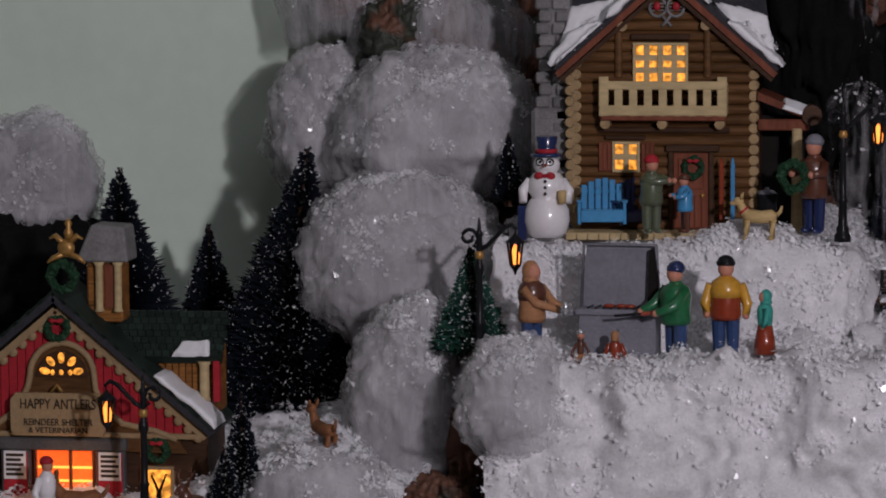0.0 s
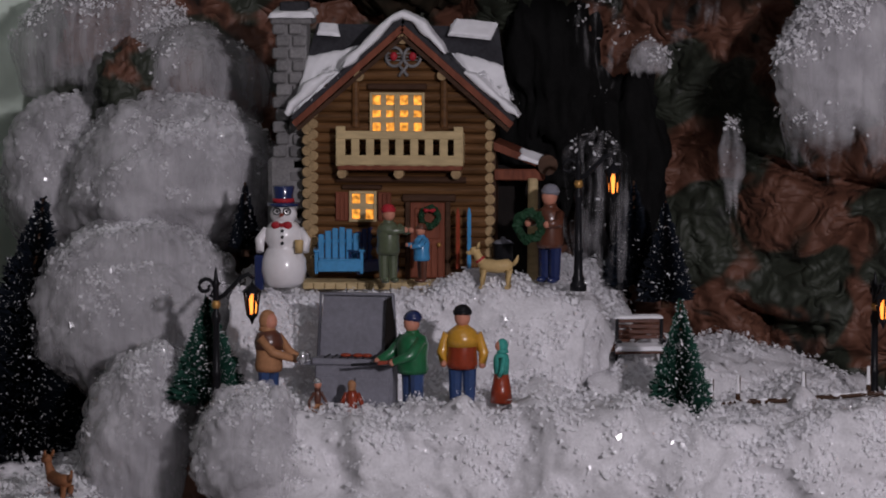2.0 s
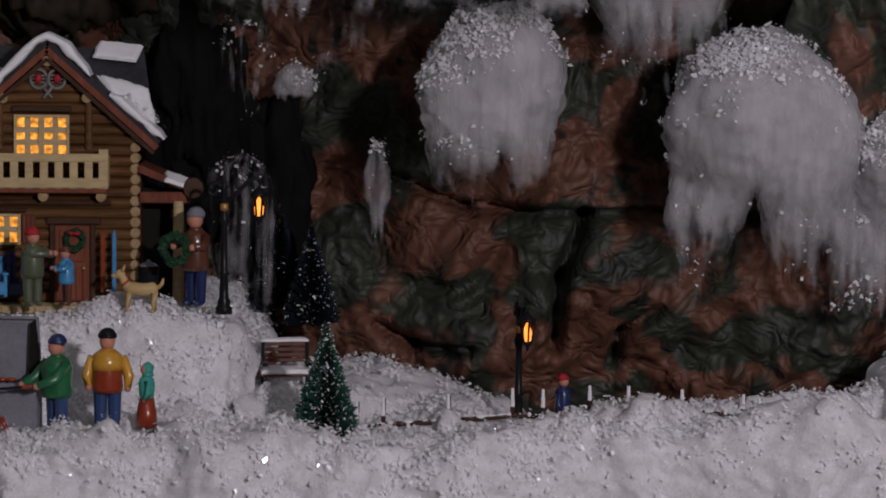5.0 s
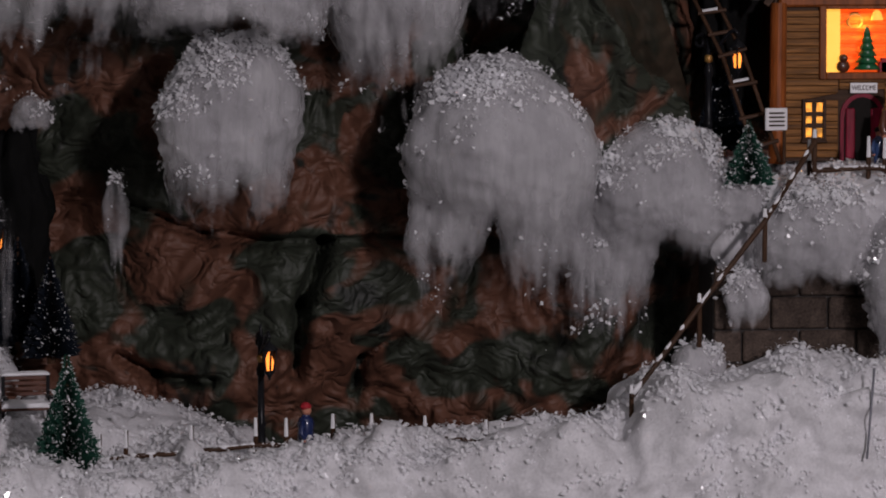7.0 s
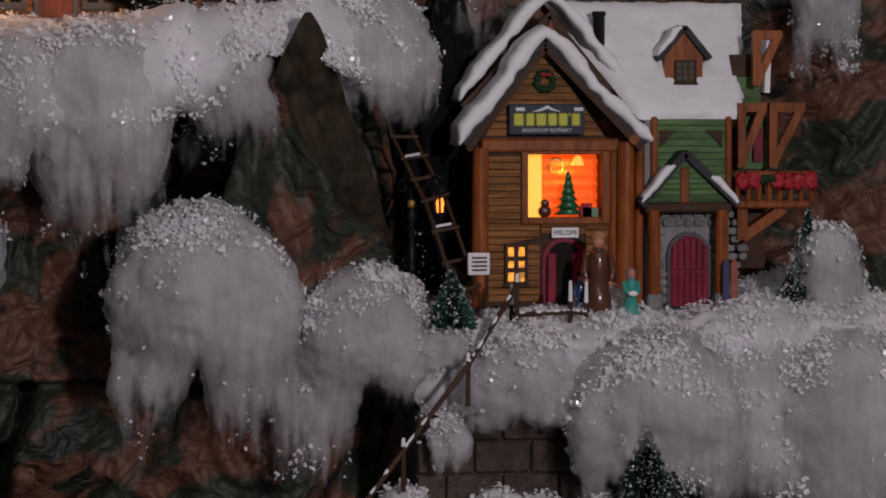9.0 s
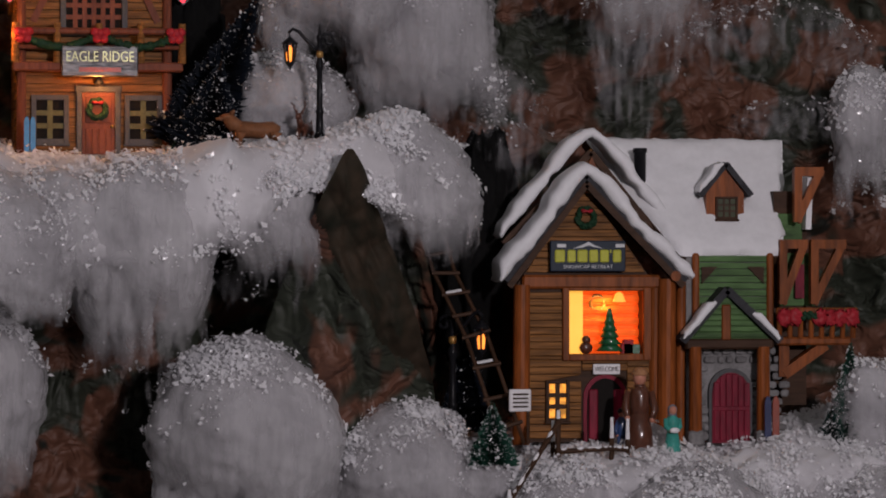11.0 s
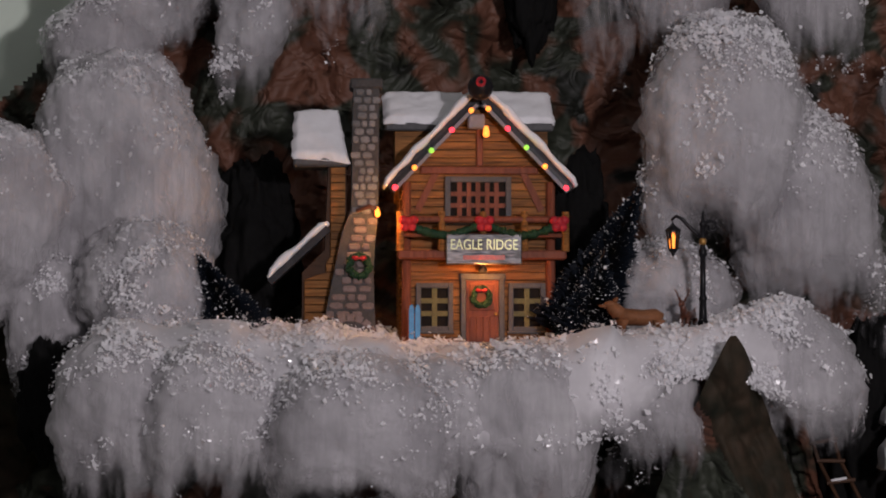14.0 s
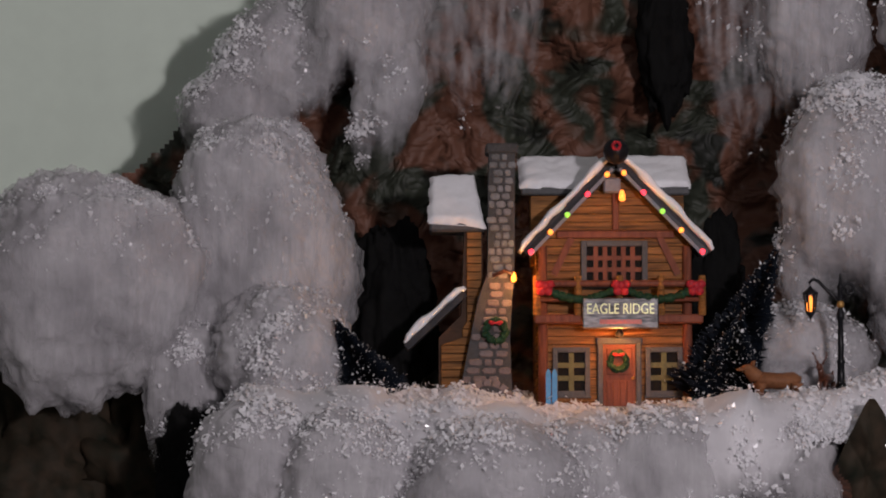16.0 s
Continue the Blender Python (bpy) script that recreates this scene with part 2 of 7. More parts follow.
def lathe(bm, profile, at=(0, 0, 0), sides=14, slot=0):
    """A turned body from (radius, height) pairs."""
    rings = [[bm.verts.new((at[0] + r * math.cos(2 * math.pi * s / sides), at[1] + r * math.sin(2 * math.pi * s / sides), at[2] + h)) for s in range(sides)] for r, h in profile]
    for a, b in zip(rings, rings[1:]):
        for s in range(sides):
            f = bm.faces.new((a[s], a[(s + 1) % sides], b[(s + 1) % sides], b[s]))
            f.material_index, f.smooth = slot, True
    bm.faces.new(rings[0][::-1]).material_index = slot
    bm.faces.new(rings[-1]).material_index = slot
    return bm


# ---- room ----
def slab(name, x0, x1, y0, y1, z0, z1, mat, label, category):
    ob = part(name, box(bmesh.new(), x0, x1, y0, y1, z0, z1), mat)
    return tagged(ob, label, category, kind="structure")


WALL_Y = 2.965
slab("wall_north", -3.1, 3.1, WALL_Y, WALL_Y + 0.1, 0, 2.6, WALL, "pale grey-green painted wall behind the village", "wall")
slab("wall_south", -3.1, 3.1, -2.1, -2.0, 0, 2.6, ROOM, "plain plastered room wall", "wall")
slab("wall_west", -3.1, -3.0, -2.0, WALL_Y, 0, 2.6, ROOM, "plain plastered room wall", "wall")
slab("wall_east", 3.0, 3.1, -2.0, WALL_Y, 0, 2.6, ROOM, "plain plastered room wall", "wall")
slab("ceiling", -3.1, 3.1, -2.1, WALL_Y + 0.1, 2.8, 2.9, ROOM, "plain plastered ceiling", "ceiling")
slab("floor", -3.1, 3.1, -2.1, WALL_Y + 0.1, -0.1, 0, ROOM, "plain room floor", "floor")
tagged(part("display_base", box(bmesh.new(), -0.72, 0.92, 2.42, WALL_Y - 0.004, 0.002, 0.965, bevel=0.01), ROOM), "plain plinth that carries the village", "plinth", kind="structure")


# ---- the mountain: cloth over a frame, drawn out with wadding ----
def cliff(name, x0, x1, z0, z1, depth, label, step=0.0042, crumple=1.0, edge=None, folds=()):
    """A crumpled hanging of cloth; depth(x, z) gives its distance, edge(x, z) is above 0 where there is cloth."""
    cols, rows = int((x1 - x0) / step), int((z1 - z0) / step)
    x, z = np.meshgrid(np.linspace(x0, x1, cols), np.linspace(z0, z1, rows))
    flat = np.stack([x.ravel(), np.zeros(x.size), z.ravel()], -1)
    turned = np.stack([flat[:, 0] * 0.8 + flat[:, 2] * 0.6, flat[:, 1], flat[:, 2] * 0.8 - flat[:, 0] * 0.6], -1)
    warp = fbm(flat * 9, 2)[:, None] * (0.5, 0, 0.4)
    y = depth(flat[:, 0], flat[:, 2])
    y = y - crumple * (0.022 * fbm(flat * 7 + 3, 2) + 0.028 * ridged(turned * (13, 1, 7) + warp, 2) + 0.018 * ridged(turned * (20, 1, 34) + warp * 3, 3) + 0.011 * ridged(flat[:, [2, 1, 0]] * (46, 1, 60) + warp * 5, 2))
    for line in folds:
        for (ax, az), (bx, bz) in zip(line, line[1:]):
            dx, dz = bx - ax, bz - az
            q = np.clip(((flat[:, 0] - ax) * dx + (flat[:, 2] - az) * dz) / (dx * dx + dz * dz), 0, 1)
            gap = np.hypot(flat[:, 0] - ax - q * dx, flat[:, 2] - az - q * dz)
            y = y + 0.03 * np.exp(-((gap / 0.0042) ** 2))
    flat[:, 1] = y
    faces = grid_faces(rows, cols)
    if edge is not None:
        keep = edge(flat[:, 0], flat[:, 2]) > 0
        faces = faces[keep[faces].all(1)]
    ob = mesh_object(name, flat, faces, CLOTH, smooth=True)
    return tagged(ob, label, "backdrop cloth", kind="structure")


def bumps(x, z, items):
    """Broad bulges: centre x and z, half widths, and how far each comes forward."""
    total = np.zeros_like(x)
    for cx, cz, wx, wz, h in items:
        total += h * np.exp(-(((x - cx) / wx) ** 2) - ((z - cz) / wz) ** 2)
    return total


SLOPE = [(-0.5696, 1.2947), (-0.5299, 1.5237), (-0.2965, 1.6613), (-0.1881, 1.7394), (-0.1113, 1.8407), (-0.0064, 1.9103)]


def mountain_edge(x, z):
    left = np.interp(z, [p[1] for p in SLOPE], [p[0] for p in SLOPE])
    return x - left + 0.012 * fbm(np.stack([x, x * 0, z], -1) * 25, 3)


cliff("mountain_cloth", -0.62, 0.95, 0.85, 1.98,
      lambda x, z: 2.90 - bumps(x, z, [
          (0.1393, 1.2050, 0.17, 0.15, 0.13), (0.3347, 1.1372, 0.12, 0.12, 0.10),
          (0.3745, 1.3709, 0.07, 0.14, 0.16), (0.0137, 1.4378, 0.25, 0.09, 0.12)]),
      "crumpled camouflage cloth hung as a mountainside", edge=mountain_edge, step=0.0035, folds=[
          [(-0.0107, 1.2685), (0.0523, 1.2430), (0.1432, 1.2406), (0.2468, 1.2422)],
          [(0.1441, 1.2393), (0.1274, 1.1892), (0.1237, 1.1324)],
          [(0.1415, 1.2393), (0.1230, 1.1891), (0.1193, 1.1367)],
          [(0.1678, 1.1209), (0.1721, 1.1471), (0.1983, 1.1645)],
          [(-0.0163, 1.1487), (0.0143, 1.1315), (0.0577, 1.1318)],
          [(0.0134, 1.1315), (0.0123, 1.1008)],
          [(0.3638, 1.4376), (0.3855, 1.3988), (0.3899, 1.3386)]])

FLAKES = []  # rows of place and outward direction for the loose flakes
RNG = np.random.RandomState(11)


def shed(verts, normals, count, up=0.15, patch=30.0):
    """Note places on a surface where flakes lie: mostly on its upper side, in patches."""
    w = np.clip(normals[:, 2] + up, 0.02, None) ** 2 * np.clip(fbm(verts * patch, 3) * 2.2 + 0.4, 0.02, None)
    pick = RNG.choice(len(verts), size=count, p=w / w.sum())
    FLAKES.append(np.concatenate([verts[pick] + RNG.normal(0, 0.0016, (count, 3)) + normals[pick] * 0.001, normals[pick]], 1))


def mesh_normals(me):
    co, no = np.empty(len(me.vertices) * 3), np.empty(len(me.vertices) * 3)
    me.vertices.foreach_get("co", co)
    me.vertex_normals.foreach_get("vector", no)
    return co.reshape(-1, 3), no.reshape(-1, 3)


def wadding(top, width, height, depth=None, taper=0.5, rag=0.2, lean=0.0, flakes=350, dome=0.3, thin=1.1, seed=0, veil=0.0, label="tuft of white cotton wadding sprinkled with glittering flakes"):
    """A clump of wadding: a round crown, sides drawn down, ends that run out in strands. top is the highest point of its middle."""
    depth = depth or width * 0.8
    rows, cols = 44, 72
    s = np.linspace(0, 1, rows)[:, None]
    a = np.linspace(0, 2 * math.pi, cols, endpoint=False)[None]
    off = 37.1 * (seed + 1) + 10 * top[0] + 7 * top[2]
    ring = np.stack([np.cos(a) * 1.3 + off, np.sin(a) * 1.3 + off, 0 * a], -1).reshape(-1, 3)
    length = 1 + rag * 1.1 * fbm(ring * 1.6, 3)[None]
    swell = 1 + 0.22 * fbm(ring + 5, 3)[None]
    k = np.clip(s / dome, 0, 1)
    crown = np.sqrt(np.clip(1 - (1 - k) ** 2, 0, 1))
    fall = np.clip((s - dome) / (1 - dome), 0, 1)
    r = crown * (1 - (1 - taper) * fall**1.3) * np.clip((1 - s) * 9, 0.02, 1) ** 0.5
    x = 0.5 * width * r * np.cos(a) * swell + lean * s * height
    y = 0.5 * depth * r * np.sin(a) * swell
    z = -height * s * (1 + (length - 1) * fall)
    z = z - 0.10 * width * (np.cos(a) * r) ** 2
    v = np.stack([x + top[0], y + top[1], z + top[2]], -1).reshape(-1, 3)
    out = np.stack([np.cos(a) * r, np.sin(a) * r, (1 - k) * 1.2 + 0 * a], -1).reshape(-1, 3)
    out /= np.linalg.norm(out, axis=1)[:, None] + 1e-6
    size = min(width, 0.10)
    rough = 0.22 * size * fbm(v * 0.9 / size + off, 3) + 0.0014 * fbm(v * (150, 150, 60), 3) + 0.0026 * fbm(v * 90, 2)
    v = v + out * rough[:, None]
    faces = grid_faces(rows, cols, True)
    # drawn-out tufts thin early and end in strands of uneven reach; round ones stay dense
    strand = 0.16 * fbm(ring * 3, 3)[None] * fall
    wane = float(np.interp(taper, [0.5, 0.9], [0.32, 0.9]))
    base = np.maximum(np.broadcast_to(fall**wane * thin * 0.92 + strand, (rows, cols)).ravel(), 0.70 + 0.33 * veil if veil else 0.0)
    # the dense core, and three loose layers of fibres round it
    layers, sparse, quads = [v], [base], [faces]
    fluff = min(1.0, width / 0.075)
    for k, (gap, loose) in enumerate(((0.0025, 0.52), (0.0055, 0.64), (0.0090, 0.75))[: 1 if veil else 2 if taper < 0.7 else 3]):
        gap *= fluff
        layers.append(v + out * gap * (1 + 0.9 * fbm(v * 140 + 31 * k, 3)[:, None]) - (0, 0, gap * 0.4))
        sparse.append(np.maximum(base, loose + 0.1 * fbm(v * 60 + 7 * k, 2)))
        quads.append(faces + len(v) * (k + 1))
    ob = mesh_object("cotton_tuft", np.concatenate(layers), np.concatenate(quads), COTTON, smooth=True)
    attr = ob.data.attributes.new("thin", "FLOAT", "POINT")
    attr.data.foreach_set("value", np.concatenate(sparse).astype(np.float32))
    co, no = mesh_normals(ob.data)
    if (no[: len(v)] * out).sum() < 0:
        ob.data.flip_normals()
        no = -no
    if flakes:
        shed(layers[-2][cols:] * 0.4 + layers[-1][cols:] * 0.6, no[cols:len(v)], int(flakes * (1.5 if veil else 7)))
    return tagged(ob, label, "snow clump", group="cotton snow", kind="stuff")


def mound(x, y, z, rx, ry, rz, flakes, seed=0, sag=0.12, tail=0.0, label="rounded mound of white wadding crusted with glittering flakes"):
    """A rounded heap of wadding round its middle: lumpy, bulging below its shoulders, crusted above and soft beneath, its foot drawn out by tail."""
    rows, cols = 70, 110
    u, w = np.meshgrid(np.linspace(0.02, math.pi - 0.02, rows), np.linspace(0, 2 * math.pi, cols, endpoint=False), indexing="ij")
    d = np.stack([np.sin(u) * np.cos(w), np.sin(u) * np.sin(w), np.cos(u)], -1).reshape(-1, 3)
    off = 13.7 * seed
    r = 1 + 0.20 * fbm(d * 1.5 + off, 3)
    low = np.clip(-d[:, 2], 0, 1)
    p = np.sign(d) * np.abs(d) ** 0.9 * r[:, None] * (rx, ry, rz)
    flank = np.sqrt(np.clip(1 - low**4, 0.05, 1)) / np.sqrt(np.clip(1 - low**2, 0.05, 1))
    p[:, :2] *= (1 + (flank - 1) * max(0.0, 0.8 - 1.6 * tail))[:, None]
    p[:, :2] *= (1 + sag * np.clip(1 - np.abs(d[:, 2] + 0.25) * 1.6, 0, 1) - 0.25 * tail * low)[:, None]
    p[:, 2] -= tail * rz * low**1.5 * (1 + 0.5 * fbm(d * 4 + off, 2))
    p = p + (x, y, z)
    top = np.clip(d[:, 2] + 0.25, 0, 1)
    p = p + d * (0.0045 * fbm(p * 45, 3) + top * (0.0035 * fbm(p * 130, 3) + 0.0016 * fbm(p * 320, 2)))[:, None]
    base = 0.25 * low + 0.75 * tail * low
    layers, sparse, quads = [p], [base], [grid_faces(rows, cols, True)]
    for k, (gap, loose) in enumerate(((0.0022, 0.50), (0.0050, 0.60), (0.0085, 0.70))):
        layers.append(p + d * gap * (1 + 0.9 * fbm(p * 140 + 31 * k, 3)[:, None]))
        sparse.append(np.maximum(base, loose + 0.1 * fbm(p * 60 + 7 * k, 2)))
        quads.append(quads[0] + len(p) * (k + 1))
    ob = mesh_object("cotton_mound", np.concatenate(layers), np.concatenate(quads), COTTON, smooth=True)
    attr = ob.data.attributes.new("thin", "FLOAT", "POINT")
    attr.data.foreach_set("value", np.concatenate(sparse).astype(np.float32))
    co, no = mesh_normals(ob.data)
    if (no[: len(p)] * d).sum() < 0:
        ob.data.flip_normals()
        no = -no
    shed(layers[1], no[: len(p)], flakes * 3, up=0.2, patch=38)
    return tagged(ob, label, "snow clump", group="cotton snow", kind="stuff")


def bank(name, line, back, drop, lift, label, step=0.0035, rough=1.0, flakes=3000, roll=0.02, thin_end=0.0, drape=0.0, reach=None, folds=0.010):
    """A lying bank of snow blanket: its crest follows line (x, y, z), it runs back and falls drop metres in front, or reach(x) of that."""
    line = np.array(line)
    span = np.abs(np.diff(line[:, 0])).sum()
    cols = int(span / step)
    x = np.linspace(line[0, 0], line[-1, 0], cols)
    cy, cz = np.interp(x, line[:, 0], line[:, 1]), np.interp(x, line[:, 0], line[:, 2])
    soft = np.ones(9) / 9
    cz = np.convolve(np.pad(cz, 4, mode="edge"), soft, "valid")
    n_back, n_roll, n_drop = max(4, int(back / step)), 10, max(4, int(drop / step))
    prof = [(back * (1 - k / n_back), lift * (1 - k / n_back)) for k in range(n_back)]
    prof += [(-roll * math.sin(b), -roll * (1 - math.cos(b))) for b in np.linspace(0, math.pi / 2 * 0.85, n_roll)]
    y_end, z_end = prof[-1]
    prof += [(y_end - drape * k / n_drop, z_end - (drop - roll) * k / n_drop) for k in range(1, n_drop + 1)]
    prof = np.array(prof)
    rows = len(prof)
    sink = np.repeat(prof[:, 1:], cols, 1)
    if reach is not None:
        sink = np.where(sink < -roll * 0.6, -roll * 0.6 + (sink + roll * 0.6) * reach(x)[None], sink)
    v = np.stack([np.broadcast_to(x[None], (rows, cols)), cy[None] + prof[:, :1] + 0 * x[None], cz[None] + sink], -1).reshape(-1, 3)
    out = np.gradient(prof, axis=0)
    out = np.stack([0 * out[:, 0], out[:, 1], -out[:, 0]], -1)
    out /= np.linalg.norm(out, axis=1)[:, None] + 1e-9
    out = np.repeat(out, cols, 0)
    bump = rough * (0.012 * fbm(v * 16, 2) + 0.014 * fbm(v * (24, 24, 7) + 4, 2) + 0.006 * fbm(v * 55, 2) + 0.0034 * fbm(v * 150, 2)) + folds * fbm(v * (26, 10, 3) + 8, 2)
    v = v + out * bump[:, None]
    v[:, 0] += 0.022 * fbm(v * (9, 14, 22) + 2, 3)
    ob = mesh_object(name, v, grid_faces(rows, cols), CRUST if not thin_end else COTTON, smooth=True)
    if thin_end:
        attr = ob.data.attributes.new("thin", "FLOAT", "POINT")
        f = np.clip(np.linspace(0, 1, rows) * (rows / (n_drop)) - (rows - n_drop) / n_drop, 0, 1)[:, None] ** 2 * thin_end
        attr.data.foreach_set("value", np.broadcast_to(f, (rows, cols)).ravel().astype(np.float32))
    co, no = mesh_normals(ob.data)
    if no[:, 2].mean() < 0:
        ob.data.flip_normals()
        no = -no
    shed(co, no, int(flakes * 6.5), up=0.45, patch=45)
    return tagged(ob, label, "snow bank", kind="structure")


# terraces and banks of the lower slope
bank("snow_bank_front", [(-0.3710, 2.530, 1.0639), (-0.3645, 2.520, 1.0981), (-0.3518, 2.520, 1.1096), (-0.3134, 2.520, 1.0928), (-0.2651, 2.520, 1.0996), (-0.2296, 2.520, 1.1030), (-0.1299, 2.520, 1.1075), (-0.0503, 2.530, 1.0871), (-0.0104, 2.530, 1.0967), (0.1096, 2.540, 1.1085), (0.1903, 2.550, 1.1079), (0.2431, 2.540, 1.1059), (0.2876, 2.540, 1.1258), (0.3242, 2.540, 1.1174), (0.3633, 2.530, 1.1418), (0.4224, 2.520, 1.1603), (0.5314, 2.520, 1.1648), (0.6266, 2.520, 1.1499), (0.7510, 2.520, 1.1204)],
     0.10, 0.30, -0.01, "bank of white snow blanket with glittering crust", flakes=11000, roll=0.03, drape=0.03, rough=1.35)
bank("snow_slope", [(-0.3860, 2.660, 1.1673), (-0.2913, 2.650, 1.1710), (-0.2075, 2.650, 1.1735), (-0.1249, 2.660, 1.1708), (-0.1379, 2.670, 1.1736), (-0.1155, 2.690, 1.1619), (-0.1013, 2.710, 1.1191)],
     0.16, 0.16, 0.004, "sloping snow blanket below the log cabin", flakes=7500, roll=0.012, drape=0.03, rough=0.55)
bank("snow_yard", [(-0.1203, 2.660, 1.1039), (-0.0287, 2.720, 1.1163), (0.0312, 2.700, 1.1060), (0.0628, 2.680, 1.0994), (0.0856, 2.660, 1.0824), (0.2670, 2.640, 1.0784), (0.3159, 2.640, 1.0918)],
     0.09, 0.12, 0.004, "snow blanket round the sled run", flakes=2200, roll=0.02, drape=0.04)
bank("snow_ledge_retreat", [(0.4314, 2.640, 1.2919), (0.4705, 2.620, 1.2928), (0.5471, 2.600, 1.2997), (0.6111, 2.600, 1.2964), (0.7264, 2.600, 1.2986), (0.7411, 2.600, 1.2992), (0.8268, 2.620, 1.3016)],
     0.22, 0.07, 0.012, "snow blanket on the ledge before the retreat", flakes=5000, roll=0.025, thin_end=0.7)
bank("snow_ledge_lodge", [(-0.1501, 2.660, 1.5108), (-0.1074, 2.630, 1.5287), (-0.0372, 2.610, 1.5287), (0.0200, 2.600, 1.5213), (0.0770, 2.600, 1.5133), (0.1584, 2.600, 1.5124), (0.1992, 2.600, 1.5137), (0.2573, 2.610, 1.5252), (0.3241, 2.620, 1.5335), (0.3755, 2.620, 1.5396), (0.4223, 2.650, 1.5253)],
     0.24, 0.085, 0.008, "snow blanket on the ledge before the lodge", flakes=9000, roll=0.045, thin_end=0.9, drape=0.012, rough=0.8, reach=lambda x: np.interp(x, [0.265, 0.295, 0.345, 0.365], [1.0, 0.3, 0.3, 0.8]))
bank("snow_yard_left", [(-0.7856, 2.520, 0.9808), (-0.6492, 2.520, 0.9838), (-0.5649, 2.520, 0.9960), (-0.5020, 2.540, 1.0208), (-0.4704, 2.550, 1.0198), (-0.4348, 2.560, 0.9959)],
     0.20, 0.10, 0.03, "snow blanket before the shelter", flakes=2600, roll=0.02)

def tuft(x, y, z, width, height, taper, lean, flakes, dome, veil):
    """One drawn-out tuft whose highest point is at x, y, z."""
    wadding((x, y, z), width, height, taper=taper, lean=lean, flakes=flakes, dome=dome, seed=int(abs(x) * 9973) % 89, veil=veil)


# mounds beside the log cabin
mound(-0.4533, 2.810, 1.2440, 0.069, 0.055, 0.055, 9000, 1)
mound(-0.5440, 2.860, 1.2400, 0.046, 0.040, 0.060, 3500, 2)
mound(-0.4709, 2.745, 1.1430, 0.073, 0.055, 0.064, 9000, 3)
mound(-0.4443, 2.640, 1.0600, 0.041, 0.045, 0.062, 5000, 4)
mound(-0.4451, 2.720, 1.1035, 0.051, 0.040, 0.038, 1500, 8)
mound(-0.3526, 2.525, 1.0681, 0.034, 0.035, 0.036, 4000, 5)
mound(-0.8042, 2.870, 1.1959, 0.045, 0.040, 0.046, 3500, 6)
# mounds beside the lodge
mound(-0.2400, 2.745, 1.6270, 0.077, 0.050, 0.068, 6000, 11, tail=0.50)
mound(-0.1156, 2.775, 1.6400, 0.064, 0.045, 0.098, 9000, 12, tail=0.10)
mound(-0.0900, 2.720, 1.5650, 0.040, 0.035, 0.042, 3500, 13, tail=0.20)
# tufts beside the log cabin
tuft(-0.3808, 2.570, 1.0909, 0.045, 0.03, 0.8, 0, 440, 0.5, 0)
tuft(0.4429, 2.620, 1.2993, 0.055, 0.04, 0.8, 0, 300, 0.5, 0)
tuft(-0.8490, 2.870, 1.2353, 0.12, 0.2, 0.8, 0, 660, 0.4, 0)
tuft(-0.4536, 2.880, 1.3598, 0.15, 0.09, 0.8, 0, 1980, 0.4, 0.08)
tuft(-0.5264, 2.900, 1.3914, 0.13, 0.09, 0.8, 0, 1980, 0.4, 0.08)
tuft(-0.5000, 2.530, 1.0246, 0.12, 0.10, 1.0, 0, 1320, 0.5, 0)
tuft(-0.1193, 2.740, 1.2879, 0.045, 0.125, 0.9, 0, 60, 0.3, 0.6)
# cliff face above the sled run
tuft(-0.1168, 2.800, 1.3989, 0.034, 0.085, 0.5, 0, 120, 0.3, 0.62)
tuft(-0.0557, 2.800, 1.4167, 0.038, 0.075, 0.5, 0, 80, 0.3, 0.62)
tuft(-0.0832, 2.780, 1.3539, 0.035, 0.03, 0.6, 0, 120, 0.5, 0.15)
tuft(0.0034, 2.800, 1.4127, 0.05, 0.045, 0.5, 0, 120, 0.3, 0.62)
tuft(-0.0157, 2.740, 1.2969, 0.018, 0.085, 0.5, 0, 60, 0.3, 0.42)
tuft(0.0716, 2.640, 1.3981, 0.096, 0.13, 0.65, 0, 900, 0.35, 0)
tuft(0.1716, 2.720, 1.4510, 0.06, 0.115, 0.3, 0.1, 300, 0.25, 0)
tuft(0.2353, 2.740, 1.4425, 0.035, 0.07, 0.5, 0, 60, 0.3, 0.47)
tuft(0.2827, 2.740, 1.4469, 0.05, 0.045, 0.5, 0, 60, 0.3, 0.47)
tuft(-0.0428, 2.760, 1.4505, 0.042, 0.085, 0.6, 0, 100, 0.3, 0.58)
tuft(0.0063, 2.760, 1.4420, 0.034, 0.06, 0.6, 0, 100, 0.3, 0.58)
tuft(0.2685, 2.640, 1.3816, 0.118, 0.130, 0.68, 0, 1100, 0.4, 0)
tuft(0.2403, 2.650, 1.3514, 0.062, 0.165, 0.3, -0.15, 200, 0.3, 0)
tuft(0.2937, 2.640, 1.3559, 0.072, 0.175, 0.45, 0.06, 250, 0.3, 0)
tuft(0.3840, 2.640, 1.3329, 0.092, 0.095, 0.7, 0.1, 900, 0.4, 0)
tuft(0.3510, 2.660, 1.3131, 0.058, 0.155, 0.3, 0, 350, 0.3, 0)
tuft(0.5006, 2.600, 1.2840, 0.075, 0.065, 0.8, 0, 500, 0.4, 0)
tuft(0.4457, 2.610, 1.2290, 0.03, 0.05, 0.5, 0, 60, 0.4, 0)
tuft(0.4053, 2.580, 1.1763, 0.03, 0.03, 0.6, 0, 60, 0.4, 0)
tuft(0.5936, 2.580, 1.2810, 0.12, 0.12, 0.7, 0, 900, 0.35, 0)
